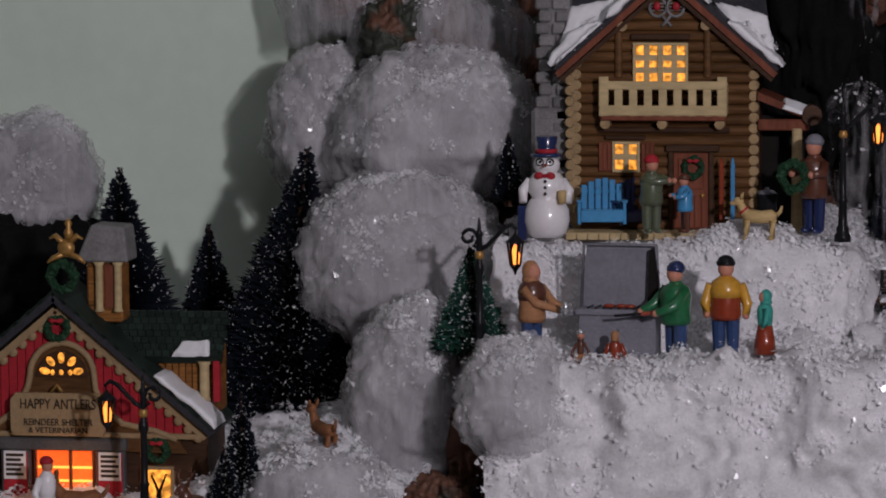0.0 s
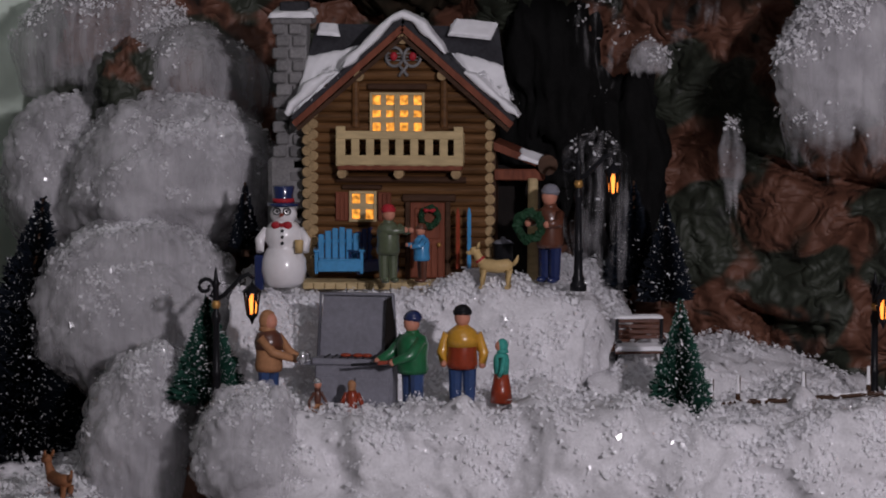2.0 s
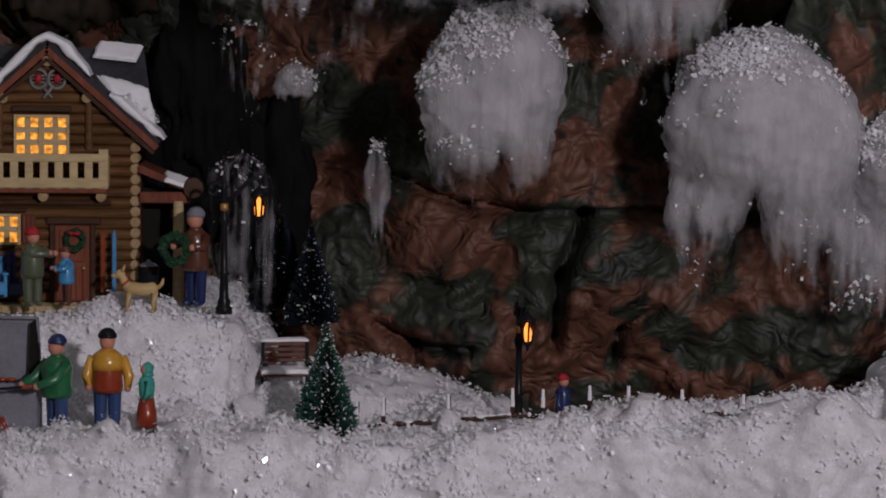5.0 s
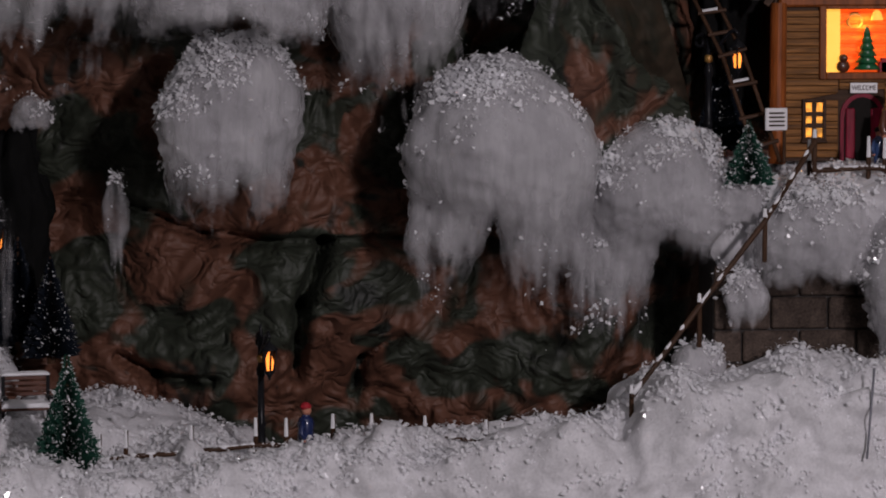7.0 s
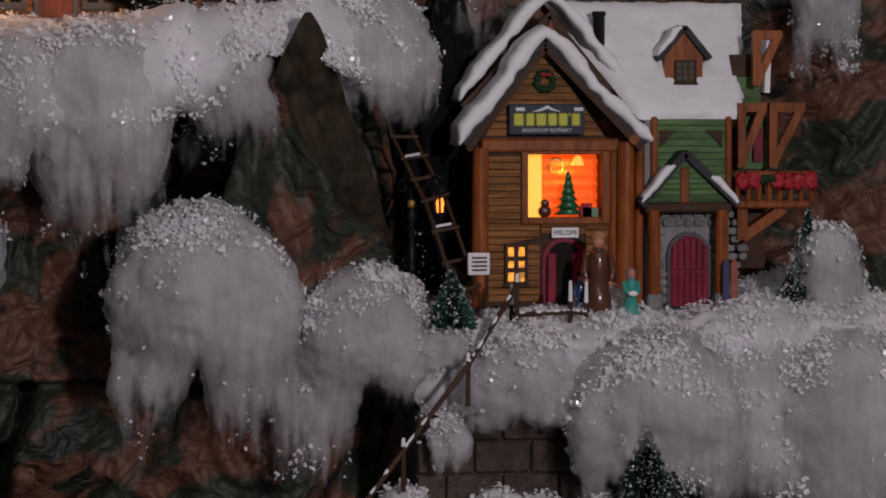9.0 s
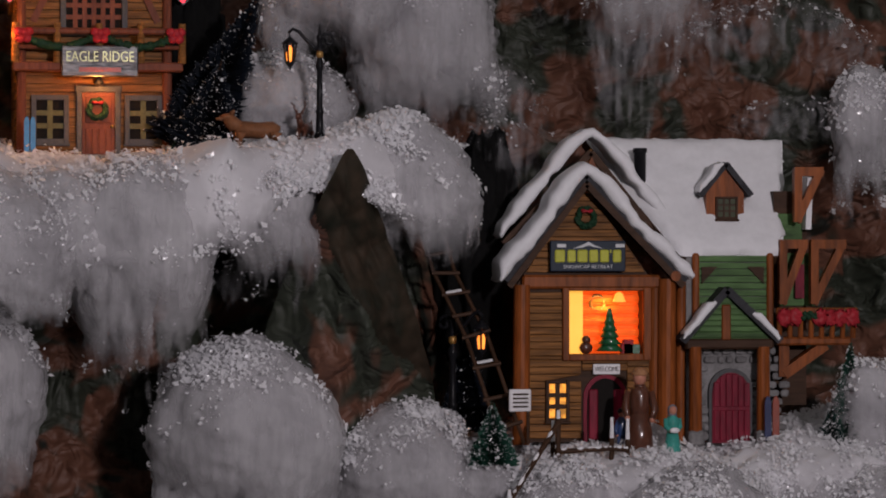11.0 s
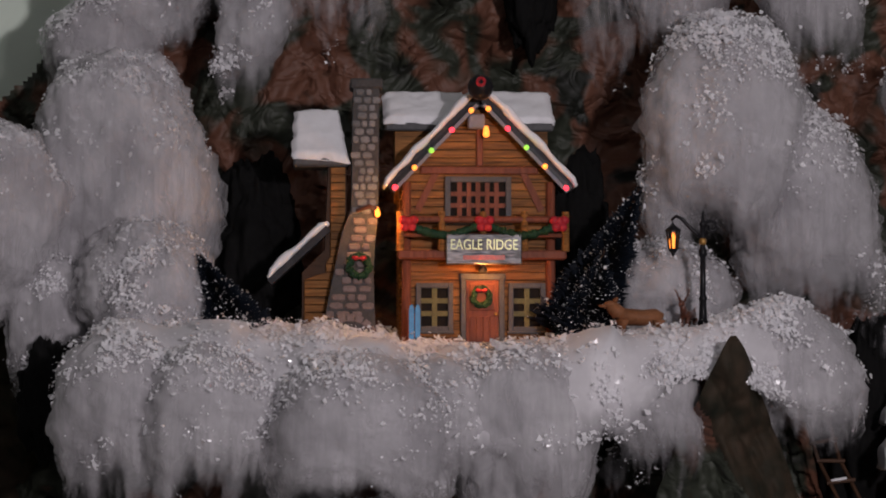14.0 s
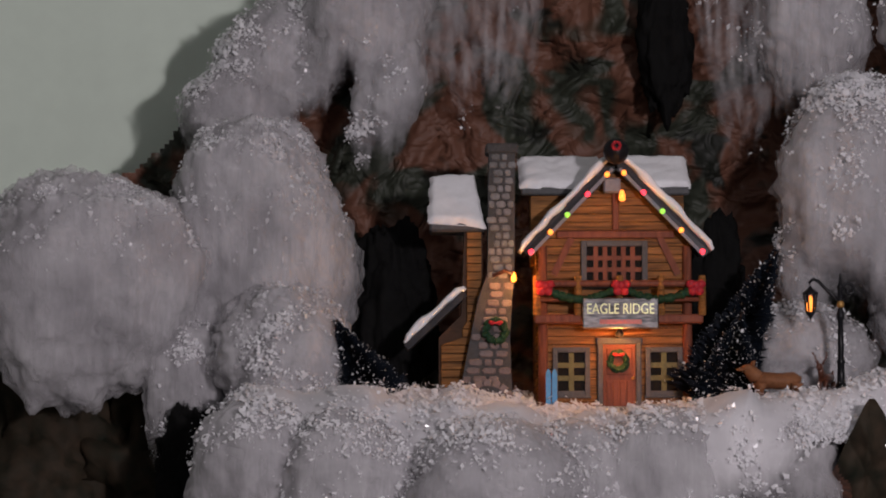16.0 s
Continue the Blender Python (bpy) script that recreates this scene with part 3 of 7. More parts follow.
tuft(0.6840, 2.600, 1.2880, 0.10, 0.13, 0.7, 0, 700, 0.35, 0)
tuft(0.7431, 2.580, 1.2870, 0.11, 0.16, 0.7, 0, 500, 0.35, 0)
# ledge before the lodge, drawn down over the cliff
tuft(0.1884, 2.582, 1.5110, 0.105, 0.165, 0.4, 0, 400, 0.25, 0)
tuft(0.1220, 2.580, 1.5107, 0.085, 0.11, 0.55, 0, 500, 0.3, 0)
tuft(0.2807, 2.590, 1.5095, 0.062, 0.10, 0.4, 0, 350, 0.3, 0)
tuft(0.3812, 2.620, 1.5441, 0.09, 0.105, 0.55, 0.2, 900, 0.4, 0)
tuft(0.4164, 2.640, 1.5132, 0.045, 0.05, 0.6, 0, 250, 0.4, 0)
tuft(0.0682, 2.575, 1.5014, 0.125, 0.10, 0.8, 0, 900, 0.4, 0)
tuft(-0.0980, 2.600, 1.5258, 0.10, 0.13, 0.62, -0.05, 500, 0.3, 0)
tuft(-0.0367, 2.580, 1.5194, 0.10, 0.12, 0.62, 0, 400, 0.3, 0)
# slopes round the lodge
tuft(-0.1638, 2.740, 1.5898, 0.06, 0.14, 0.3, 0, 300, 0.3, 0)
tuft(-0.0810, 2.700, 1.5880, 0.075, 0.09, 0.8, 0, 500, 0.4, 0)
tuft(-0.1310, 2.840, 1.7875, 0.07, 0.07, 0.7, 0, 500, 0.4, 0)
tuft(-0.0822, 2.840, 1.8508, 0.085, 0.10, 0.7, -0.25, 700, 0.4, 0)
tuft(-0.0238, 2.800, 1.8899, 0.10, 0.12, 0.7, -0.15, 700, 0.4, 0)
tuft(0.0513, 2.800, 1.8947, 0.115, 0.155, 0.6, 0, 300, 0.25, 0.47)
tuft(-0.0015, 2.800, 1.8144, 0.05, 0.11, 0.6, -0.2, 350, 0.3, 0)
tuft(0.0036, 2.800, 1.6242, 0.028, 0.08, 0.6, -0.2, 20, 0.3, 0.5)
tuft(0.2527, 2.800, 1.8689, 0.058, 0.165, 0.3, 0.12, 120, 0.2, 0.47)
tuft(0.3215, 2.800, 1.8826, 0.085, 0.14, 0.6, 0, 500, 0.3, 0)
tuft(0.3530, 2.740, 1.7602, 0.12, 0.17, 0.8, -0.05, 1400, 0.35, 0)
tuft(0.3956, 2.760, 1.6906, 0.09, 0.15, 0.7, 0.25, 500, 0.3, 0)
tuft(0.3068, 2.720, 1.5861, 0.08, 0.06, 0.9, 0, 500, 0.4, 0)
tuft(0.4115, 2.780, 1.8666, 0.085, 0.15, 0.5, 0.2, 500, 0.3, 0)
tuft(0.5071, 2.790, 1.7509, 0.065, 0.12, 0.4, 0.1, 300, 0.3, 0.3)
tuft(0.5886, 2.770, 1.7585, 0.085, 0.19, 0.35, 0.05, 700, 0.3, 0.25)
tuft(0.4687, 2.800, 1.6061, 0.05, 0.085, 0.4, 0.5, 60, 0.3, 0.56)
tuft(0.4810, 2.780, 1.5499, 0.06, 0.075, 0.7, 0, 60, 0.4, 0.56)
tuft(0.5821, 2.800, 1.6786, 0.055, 0.15, 0.35, 0.05, 150, 0.3, 0.56)
tuft(0.7158, 2.820, 1.6478, 0.15, 0.06, 0.6, 0, 300, 0.4, 0.56)
tuft(0.6554, 2.820, 1.6676, 0.12, 0.06, 0.6, 0, 300, 0.4, 0.56)
tuft(0.7804, 2.800, 1.5952, 0.06, 0.12, 0.6, 0, 400, 0.3, 0)
tuft(0.7205, 2.820, 1.5685, 0.085, 0.03, 0.6, 0, 30, 0.4, 0.56)
tuft(0.7458, 2.660, 1.3602, 0.05, 0.10, 0.8, 0, 200, 0.4, 0)


# ---- paints of the village ----
LOG = material("log_brown", (0.115, 0.056, 0.022), 0.5, spread=0.45, scale=55, grain=(0.15, 1, 1), bump=0.5, coat=0.15, vary=0.15)
LOG_END = material("log_end_tan", (0.33, 0.23, 0.12), 0.6, spread=0.3, scale=120, bump=0.4)
DARK_WOOD = material("dark_wood", (0.055, 0.028, 0.016), 0.55, spread=0.35, scale=60, grain=(0.2, 1, 1), bump=0.4)
BEIGE = material("beige_paint", (0.48, 0.37, 0.20), 0.55, spread=0.18, scale=50, grain=(0.3, 1, 1), bump=0.3)
ORANGE_WOOD = material("orange_wood", (0.215, 0.060, 0.015), 0.42, spread=0.5, scale=50, grain=(1, 1, 0.15), bump=0.4, coat=0.2)
TAN_WOOD = material("tan_siding", (0.205, 0.088, 0.025), 0.5, spread=0.72, scale=80, grain=(0.10, 1, 1.3), bump=0.9, coat=0.1, vary=0.1)
RED_WOOD = material("red_brown_wood", (0.17, 0.055, 0.032), 0.5, spread=0.3, scale=60, grain=(1, 1, 0.2), bump=0.3)
RED = material("red_paint", (0.36, 0.025, 0.035), 0.4, spread=0.2, scale=60, bump=0.2, coat=0.2)
CRIMSON = material("crimson_door", (0.19, 0.010, 0.028), 0.4, spread=0.45, scale=60, grain=(1, 1, 0.2), bump=0.3, coat=0.2)
GREEN_WOOD = material("green_siding", (0.075, 0.145, 0.050), 0.5, spread=0.5, scale=60, grain=(0.15, 1, 1), bump=0.4)
GREY_TRIM = material("grey_trim", (0.085, 0.085, 0.088), 0.5, spread=0.2, scale=60, bump=0.2)
STONE = material("grey_stone", (0.19, 0.185, 0.185), 0.7, spread=0.25, scale=70, bump=0.6, vary=0.2)
WARM_STONE = material("warm_stone", (0.20, 0.155, 0.145), 0.65, spread=0.2, scale=70, bump=0.5, vary=0.12)
MORTAR = material("dark_mortar", (0.075, 0.07, 0.068), 0.8, spread=0.2, scale=80, bump=0.5)
SLATE = material("dark_roof", (0.035, 0.035, 0.040), 0.55, spread=0.35, scale=60, bump=0.5)
GREEN_ROOF = material("dark_green_shingle", (0.016, 0.026, 0.021), 0.6, spread=0.35, scale=60, bump=0.4, vary=0.3)
SNOW_PAINT = material("snow_glaze", (0.80, 0.80, 0.82), 0.42, spread=0.05, scale=35, bump=0.35, coat=0.1)
BLACK = material("black_enamel", (0.012, 0.012, 0.014), 0.28, spread=0.2, bump=0.05, coat=0.3)
BRASS = material("brass_paint", (0.40, 0.22, 0.06), 0.4, metal=0.4, spread=0.2, bump=0.2)
BLUE = material("blue_gloss", (0.06, 0.26, 0.50), 0.25, spread=0.15, bump=0.15, coat=0.5)
NAVY = material("navy_gloss", (0.015, 0.025, 0.09), 0.25, spread=0.15, bump=0.1, coat=0.5)
JEANS = material("jeans_blue", (0.03, 0.06, 0.16), 0.3, spread=0.2, bump=0.15, coat=0.4)
WHITE = material("white_gloss", (0.78, 0.76, 0.77), 0.3, spread=0.04, bump=0.08, coat=0.4)
SKIN = material("resin_flesh", (0.50, 0.22, 0.15), 0.4, spread=0.1, bump=0.1, coat=0.2)
BROWN = material("brown_gloss", (0.10, 0.035, 0.020), 0.3, spread=0.25, bump=0.15, coat=0.4)
CAMEL = material("camel_gloss", (0.36, 0.18, 0.09), 0.35, spread=0.2, bump=0.15, coat=0.3)
OLIVE = material("olive_gloss", (0.09, 0.11, 0.065), 0.3, spread=0.2, bump=0.15, coat=0.4)
GREEN = material("green_gloss", (0.015, 0.12, 0.045), 0.3, spread=0.25, bump=0.2, coat=0.4)
YELLOW = material("yellow_gloss", (0.55, 0.28, 0.03), 0.3, spread=0.15, bump=0.15, coat=0.4)
RUST = material("rust_gloss", (0.25, 0.035, 0.012), 0.3, spread=0.2, bump=0.15, coat=0.4)
TEAL = material("teal_gloss", (0.06, 0.32, 0.27), 0.35, spread=0.2, bump=0.15, coat=0.3)
SAND = material("sand_gloss", (0.52, 0.37, 0.17), 0.4, spread=0.12, bump=0.2, coat=0.2)
DEER = material("deer_brown", (0.22, 0.095, 0.045), 0.5, spread=0.25, bump=0.4)
STEEL = material("grey_enamel", (0.20, 0.20, 0.23), 0.4, spread=0.15, bump=0.1)
CHROME = material("silver_paint", (0.62, 0.62, 0.64), 0.25, metal=0.8, spread=0.15, bump=0.3)
WREATH = material("wreath_green", (0.015, 0.045, 0.022), 0.5, spread=0.4, scale=120, bump=0.6)
NEEDLE = material("needle_green", (0.010, 0.030, 0.026), 0.6, spread=0.4, scale=40, bump=0)
NEEDLE_LIGHT = material("needle_green_fresh", (0.018, 0.065, 0.045), 0.6, spread=0.4, scale=40, bump=0)
NEEDLE_DARK = material("needle_dark", (0.007, 0.010, 0.016), 0.6, spread=0.4, scale=40, bump=0)
WINDOW_GLOW = material("lit_window", (0.5, 0.25, 0.05), 0.4, spread=0.3, scale=90, bump=0, emit=(1.0, 0.36, 0.04), strength=1.05)


def uneven_glow(mat, low, high, scale):
    """Let a lit pane glow unevenly, as a bulb behind it does."""
    n, link = mat.node_tree.nodes, mat.node_tree.links
    coord, cloud, span = n.new("ShaderNodeTexCoord"), n.new("ShaderNodeTexNoise"), n.new("ShaderNodeMapRange")
    cloud.inputs["Scale"].default_value, cloud.inputs["Detail"].default_value = scale, 1
    link.new(coord.outputs["Object"], cloud.inputs["Vector"])
    for k, value in ((1, 0.36), (2, 0.66), (3, low), (4, high)):
        span.inputs[k].default_value = value
    link.new(cloud.outputs[0], span.inputs[0])
    link.new(span.outputs[0], n["Principled BSDF"].inputs["Emission Strength"])


uneven_glow(WINDOW_GLOW, 0.25, 1.5, 240)
ROOM_GLOW = material("lit_room_wall", (0.7, 0.16, 0.03), 0.6, spread=0.3, scale=40, bump=0.2, emit=(1.0, 0.10, 0.01), strength=0.75)
ROOM_GOLD = material("lit_room_panel", (0.8, 0.45, 0.1), 0.6, spread=0.15, scale=40, bump=0.1, emit=(1.0, 0.48, 0.07), strength=1.3)
FLAME = material("lamp_flame", (0.9, 0.5, 0.1), 0.4, spread=0.1, bump=0, emit=(1.0, 0.25, 0.035), strength=2.1)
FLAME_RED = material("red_bulb", (0.9, 0.05, 0.05), 0.3, spread=0.1, bump=0, emit=(1.0, 0.04, 0.07), strength=2.6)
FLAME_GREEN = material("green_bulb", (0.2, 0.8, 0.1), 0.3, spread=0.1, bump=0, emit=(0.45, 0.9, 0.10), strength=0.9)
DIM_GLASS = material("dim_pane", (0.06, 0.065, 0.035), 0.15, spread=0.2, scale=40, bump=0, coat=0.4)
DARK = material("dark_interior", (0.012, 0.010, 0.009), 0.8, spread=0.2, bump=0)
SIGN_NAVY = material("sign_navy", (0.012, 0.022, 0.040), 0.4, spread=0.15, bump=0.1)
SIGN_TAN = material("sign_tan", (0.30, 0.21, 0.115), 0.5, spread=0.15, scale=50, bump=0.2)
INK_GOLD = material("gold_letter", (0.50, 0.50, 0.06), 0.4, spread=0.1, bump=0)
INK_DARK = material("dark_letter", (0.05, 0.035, 0.025), 0.5, spread=0.1, bump=0)
INK_WHITE = material("pale_letter", (0.65, 0.66, 0.68), 0.5, spread=0.1, bump=0)


def lettering(text, size, at, mat, parent, width=None):
    """Raised letters on a sign, facing the front; at is their middle."""
    curve = bpy.data.curves.new("lettering", "FONT")
    curve.body, curve.size, curve.extrude, curve.align_x, curve.align_y = text, size * UNIT[0], 0.0004, "CENTER", "CENTER"
    probe = new("lettering", curve)
    bpy.context.view_layer.update()
    me = bpy.data.meshes.new_from_object(probe.evaluated_get(bpy.context.evaluated_depsgraph_get()))
    bpy.data.objects.remove(probe)
    me.materials.clear()
    me.materials.append(mat)
    ob = new("lettering", me)
    wide = max(v.co.x for v in me.vertices) - min(v.co.x for v in me.vertices)
    k = width * UNIT[0] / wide if width else 1.0
    me.transform(Matrix.Translation([c * UNIT[0] for c in at]) @ pose(0, 0, 0, 90) @ Matrix.Diagonal((k, 1, 1, 1)))
    ob.parent = parent
    return ob


def wreath(parent, at, r, bow=True, mat=None):
    """A ring of fir twigs, uneven all round, with a ribbon."""
    n, m = 40, 9
    a, b = np.meshgrid(np.linspace(0, 2 * math.pi, n, endpoint=False), np.linspace(0, 2 * math.pi, m, endpoint=False), indexing="ij")
    seedling = np.stack([np.cos(a) * 5, np.sin(a) * 5, b * 2], -1).reshape(-1, 3) + r
    fat = (r * 0.27 * (1 + 0.75 * fbm(seedling, 2))).reshape(n, m)
    ring = r * 0.72 + fat * np.cos(b)
    verts = np.stack([at[0] + ring * np.cos(a), at[1] + fat * np.sin(b) * 0.8, at[2] + ring * np.sin(a)], -1).reshape(-1, 3) * UNIT[0]
    i, k = np.meshgrid(np.arange(n), np.arange(m), indexing="ij")
    faces = np.stack([i * m + k, ((i + 1) % n) * m + k, ((i + 1) % n) * m + (k + 1) % m, i * m + (k + 1) % m], -1).reshape(-1, 4)
    ob = mesh_object("wreath", verts, faces, mat or WREATH, parent)
    ob["label"] = "green fir wreath" if mat is None else "red ribbon ring"
    if bow:
        bm = bmesh.new()
        z = at[2] + r * 0.55
        tube(bm, [(at[0] - r * 0.5, at[1] - r * 0.25, z + r * 0.1), (at[0] - r * 0.25, at[1] - r * 0.32, z), (at[0], at[1] - r * 0.3, z + r * 0.02), (at[0] + r * 0.25, at[1] - r * 0.32, z), (at[0] + r * 0.5, at[1] - r * 0.25, z + r * 0.1)], [r * 0.12, r * 0.19, r * 0.08, r * 0.19, r * 0.12], 8)
        part("bow", bm, RED, ob, "red ribbon bow")
    return ob


def pane_window(parent, x0, x1, z0, z1, y, cols, rows, frame_mat, pane_mat, edge=7, bar=3.0, deep=6, sill=True, sash=None):
    """A window: outer frame, glazing bars and single panes set back between them."""
    bm = bmesh.new()
    for a, b, c, d in ((x0 - edge, x0, z0 - edge, z1 + edge), (x1, x1 + edge, z0 - edge, z1 + edge), (x0, x1, z1, z1 + edge), (x0, x1, z0 - edge, z0)):
        box(bm, a, b, y - deep, y + 2, c, d, bevel=0.8)
    win = part("window", bm, frame_mat, parent)
    cw, ch = (x1 - x0) / cols, (z1 - z0) / rows
    for k in range(1, cols):
        w = bar * (1.7 if cols == 4 and k == 2 else 1)
        part("glazing_bar", box(bmesh.new(), x0 + k * cw - w / 2, x0 + k * cw + w / 2, y - deep * 0.55, y, z0, z1), sash or frame_mat, win)
    for k in range(1, rows):
        part("glazing_bar", box(bmesh.new(), x0, x1, y - deep * 0.5, y - 0.5, z0 + k * ch - bar / 2, z0 + k * ch + bar / 2), sash or frame_mat, win)
    for i in range(cols):
        for j in range(rows):
            bm = box(bmesh.new(), x0 + i * cw, x0 + (i + 1) * cw, y - 1.0, y + 0.5, z0 + j * ch, z0 + (j + 1) * ch)
            part("pane", bm, pane_mat, win)
    if sill:
        part("sill", box(bmesh.new(), x0 - edge - 2, x1 + edge + 2, y - deep - 3, y, z0 - edge - 4, z0 - edge + 0.5, bevel=1), frame_mat, win)
    return win


def boards(parent, name, mat, x_at, z0, z1, pitch, y, proud=2.5, gap=1.2, jitter=0.6, seed=0):
    """Lying boards up a wall; x_at(z) gives the wall's left and right end at a height."""
    rng = random.Random(seed)
    z = z0
    while z < z1 - 1:
        h = min(pitch, z1 - z)
        l0, r0 = x_at(z + h * 0.25)
        l1, r1 = x_at(z + h - 0.2)
        if r1 - l1 > 2:
            bm = bmesh.new()
            d = proud + rng.uniform(-jitter, jitter)
            pts = [(l0, z + gap / 2), (r0, z + gap / 2), (r1, z + h - gap / 2), (l1, z + h - gap / 2)]
            prism(bm, pts, y - d, y + 1)
            bmesh.ops.bevel(bm, geom=[e for e in bm.edges if all(v.co.y < y for v in e.verts)], offset=0.9, segments=1, affect="EDGES")
            part(name, bm, mat, parent)
        z += pitch


def stones(parent, name, mat, inside, x0, x1, z0, z1, w, h, y, proud=4, seed=0):
    """Field stones laid in rough courses where inside(x, z) holds."""
    rng = random.Random(seed)
    z, row = z0, 0
    while z < z1:
        x = x0 - rng.uniform(0, w)
        while x < x1:
            ww = w * rng.uniform(0.7, 1.35)
            cx, cz = x + ww / 2, z + h / 2
            if inside(cx, cz):
                bm = bmesh.new()
                n = 7
                ring = []
                for k in range(n):
                    a = 2 * math.pi * (k + 0.5) / n
                    ring.append((cx + math.copysign(abs(math.cos(a)) ** 0.6, math.cos(a)) * ww * 0.47 * rng.uniform(0.85, 1), cz + math.copysign(abs(math.sin(a)) ** 0.6, math.sin(a)) * h * 0.47 * rng.uniform(0.85, 1)))
                prism(bm, ring, y - proud * rng.uniform(0.6, 1.1), y + 1)
                bmesh.ops.bevel(bm, geom=[e for e in bm.edges if all(v.co.y < y for v in e.verts)], offset=min(w, h) * 0.12, segments=1, affect="EDGES")
                part(name, bm, mat, parent)
            x += ww
        z += h
        row += 1


def snow_pad(parent, outline, y0, y1, thick=6, name="roof_snow", mat=None, seed=3, cells=22):
    """A lying layer of snow: the quad outline (four x, z corners, left bottom first, y given for bottom and top), swollen and uneven."""
    (ax, az), (bx, bz), (cx, cz), (dx, dz) = outline
    n = cells
    u, v = np.meshgrid(np.linspace(0, 1, n), np.linspace(0, 1, n))
    u, v = u.ravel(), v.ravel()
    a, b, c, d = (np.array(p) for p in ((ax, y0, az), (bx, y0, bz), (cx, y1, cz), (dx, y1, dz)))
    p = (a * ((1 - u) * (1 - v))[:, None] + b * (u * (1 - v))[:, None] + c * (u * v)[:, None] + d * ((1 - u) * v)[:, None])
    nrm = np.cross(b - a, d - a)
    nrm = nrm / np.linalg.norm(nrm)
    if nrm[1] > 0:
        nrm = -nrm
    rim = np.clip(np.minimum(np.minimum(u, 1 - u), np.minimum(v, 1 - v)) * 9, 0, 1)
    lift = thick * np.sqrt(rim * (2 - rim)) * (1 + 0.35 * fbm(p * 0.045 + seed, 3))
    edge = fbm(p * 0.05 + 5 + seed, 3)[:, None] * (1 - rim)[:, None] * thick * 1.5
    top = p + nrm * lift[:, None] + edge * ((b - a) / np.linalg.norm(b - a) * 0.4 + (a - d) / np.linalg.norm(a - d) * 0.6)
    verts = np.concatenate([top, p - nrm * 0.8]) * UNIT[0]
    f = grid_faces(n, n)
    ob = mesh_object(name, verts, np.concatenate([f, f[:, ::-1] + n * n]), mat or SNOW_PAINT, parent, smooth=True)
    bm = bmesh.new()
    bm.from_mesh(ob.data)
    bmesh.ops.recalc_face_normals(bm, faces=bm.faces)
    bm.to_mesh(ob.data)
    bm.free()
    ob["label"] = "white snow lying on the roof"
    return ob


def verge_snow(parent, path, thick, y0, y1, seed=0, name="roof_snow", label="thick white snow along the gable roof"):
    """A blanket of snow over a gable, along path (x, z) from eave over ridge to eave, from y0 back to y1, uneven and rounded."""
    pts = np.array(path, float)
    seg = np.hypot(*np.diff(pts, axis=0).T)
    t = np.concatenate([[0], np.cumsum(seg)])
    n, m = 70, 14
    q = np.linspace(0, t[-1], n)
    x, z = np.interp(q, t, pts[:, 0]), np.interp(q, t, pts[:, 1])
    dx, dz = np.gradient(x), np.gradient(z)
    l = np.hypot(dx, dz)
    nx, nz = -dz / l, dx / l
    if nz.mean() < 0:
        nx, nz = -nx, -nz
    b = np.linspace(0, 2 * math.pi, m, endpoint=False)
    cy = np.sign(np.cos(b)) * np.abs(np.cos(b)) ** 0.45
    cn = np.sign(np.sin(b)) * np.abs(np.sin(b)) ** 0.6
    w = fbm(np.stack([q * 0.028 + seed * 3.1, q * 0, q * 0], -1), 3)
    tip = np.clip(np.minimum(q, t[-1] - q) / (thick * 0.9), 0.25, 1) ** 0.5
    fat = thick * 0.5 * tip * (1 + 0.38 * w)
    sag = fbm(np.stack([q * 0.05 + seed, q * 0 + 4, q * 0], -1), 2) * thick * 0.22
    yy = (y0 + y1) / 2 - cy[None] * (y1 - y0) / 2 + 0 * q[:, None]
    off = fat[:, None] * (cn[None] + 0.9)
    off = off + np.where(cn < 0, 1, 0)[None] * sag[:, None]
    verts = np.stack([x[:, None] + nx[:, None] * off, yy, z[:, None] + nz[:, None] * off], -1).reshape(-1, 3)
    verts += (fbm(verts * 0.09 + seed, 2) * thick * 0.1)[:, None] * (0, -1, 0.6)
    faces = [list(f) for f in grid_faces(n, m, True)] + [list(range(m))[::-1], list(range((n - 1) * m, n * m))]
    ob = mesh_object(name, verts * UNIT[0], faces, SNOW_PAINT, parent, smooth=True)
    ob["label"] = label
    b2 = bmesh.new()
    b2.from_mesh(ob.data)
    bmesh.ops.recalc_face_normals(b2, faces=b2.faces)
    b2.to_mesh(ob.data)
    b2.free()
    return ob


def slanted(bm, a, b, width, y0, y1, slot=0):
    """A bar between two points of the front, as wide as given, from y0 back to y1."""
    (ax, az), (bx, bz) = a, b
    l = math.hypot(bx - ax, bz - az)
    nx, nz = -(bz - az) / l * width / 2, (bx - ax) / l * width / 2
    return prism(bm, [(ax - nx, az - nz), (bx - nx, bz - nz), (bx + nx, bz + nz), (ax + nx, az + nz)], y0, y1, slot)


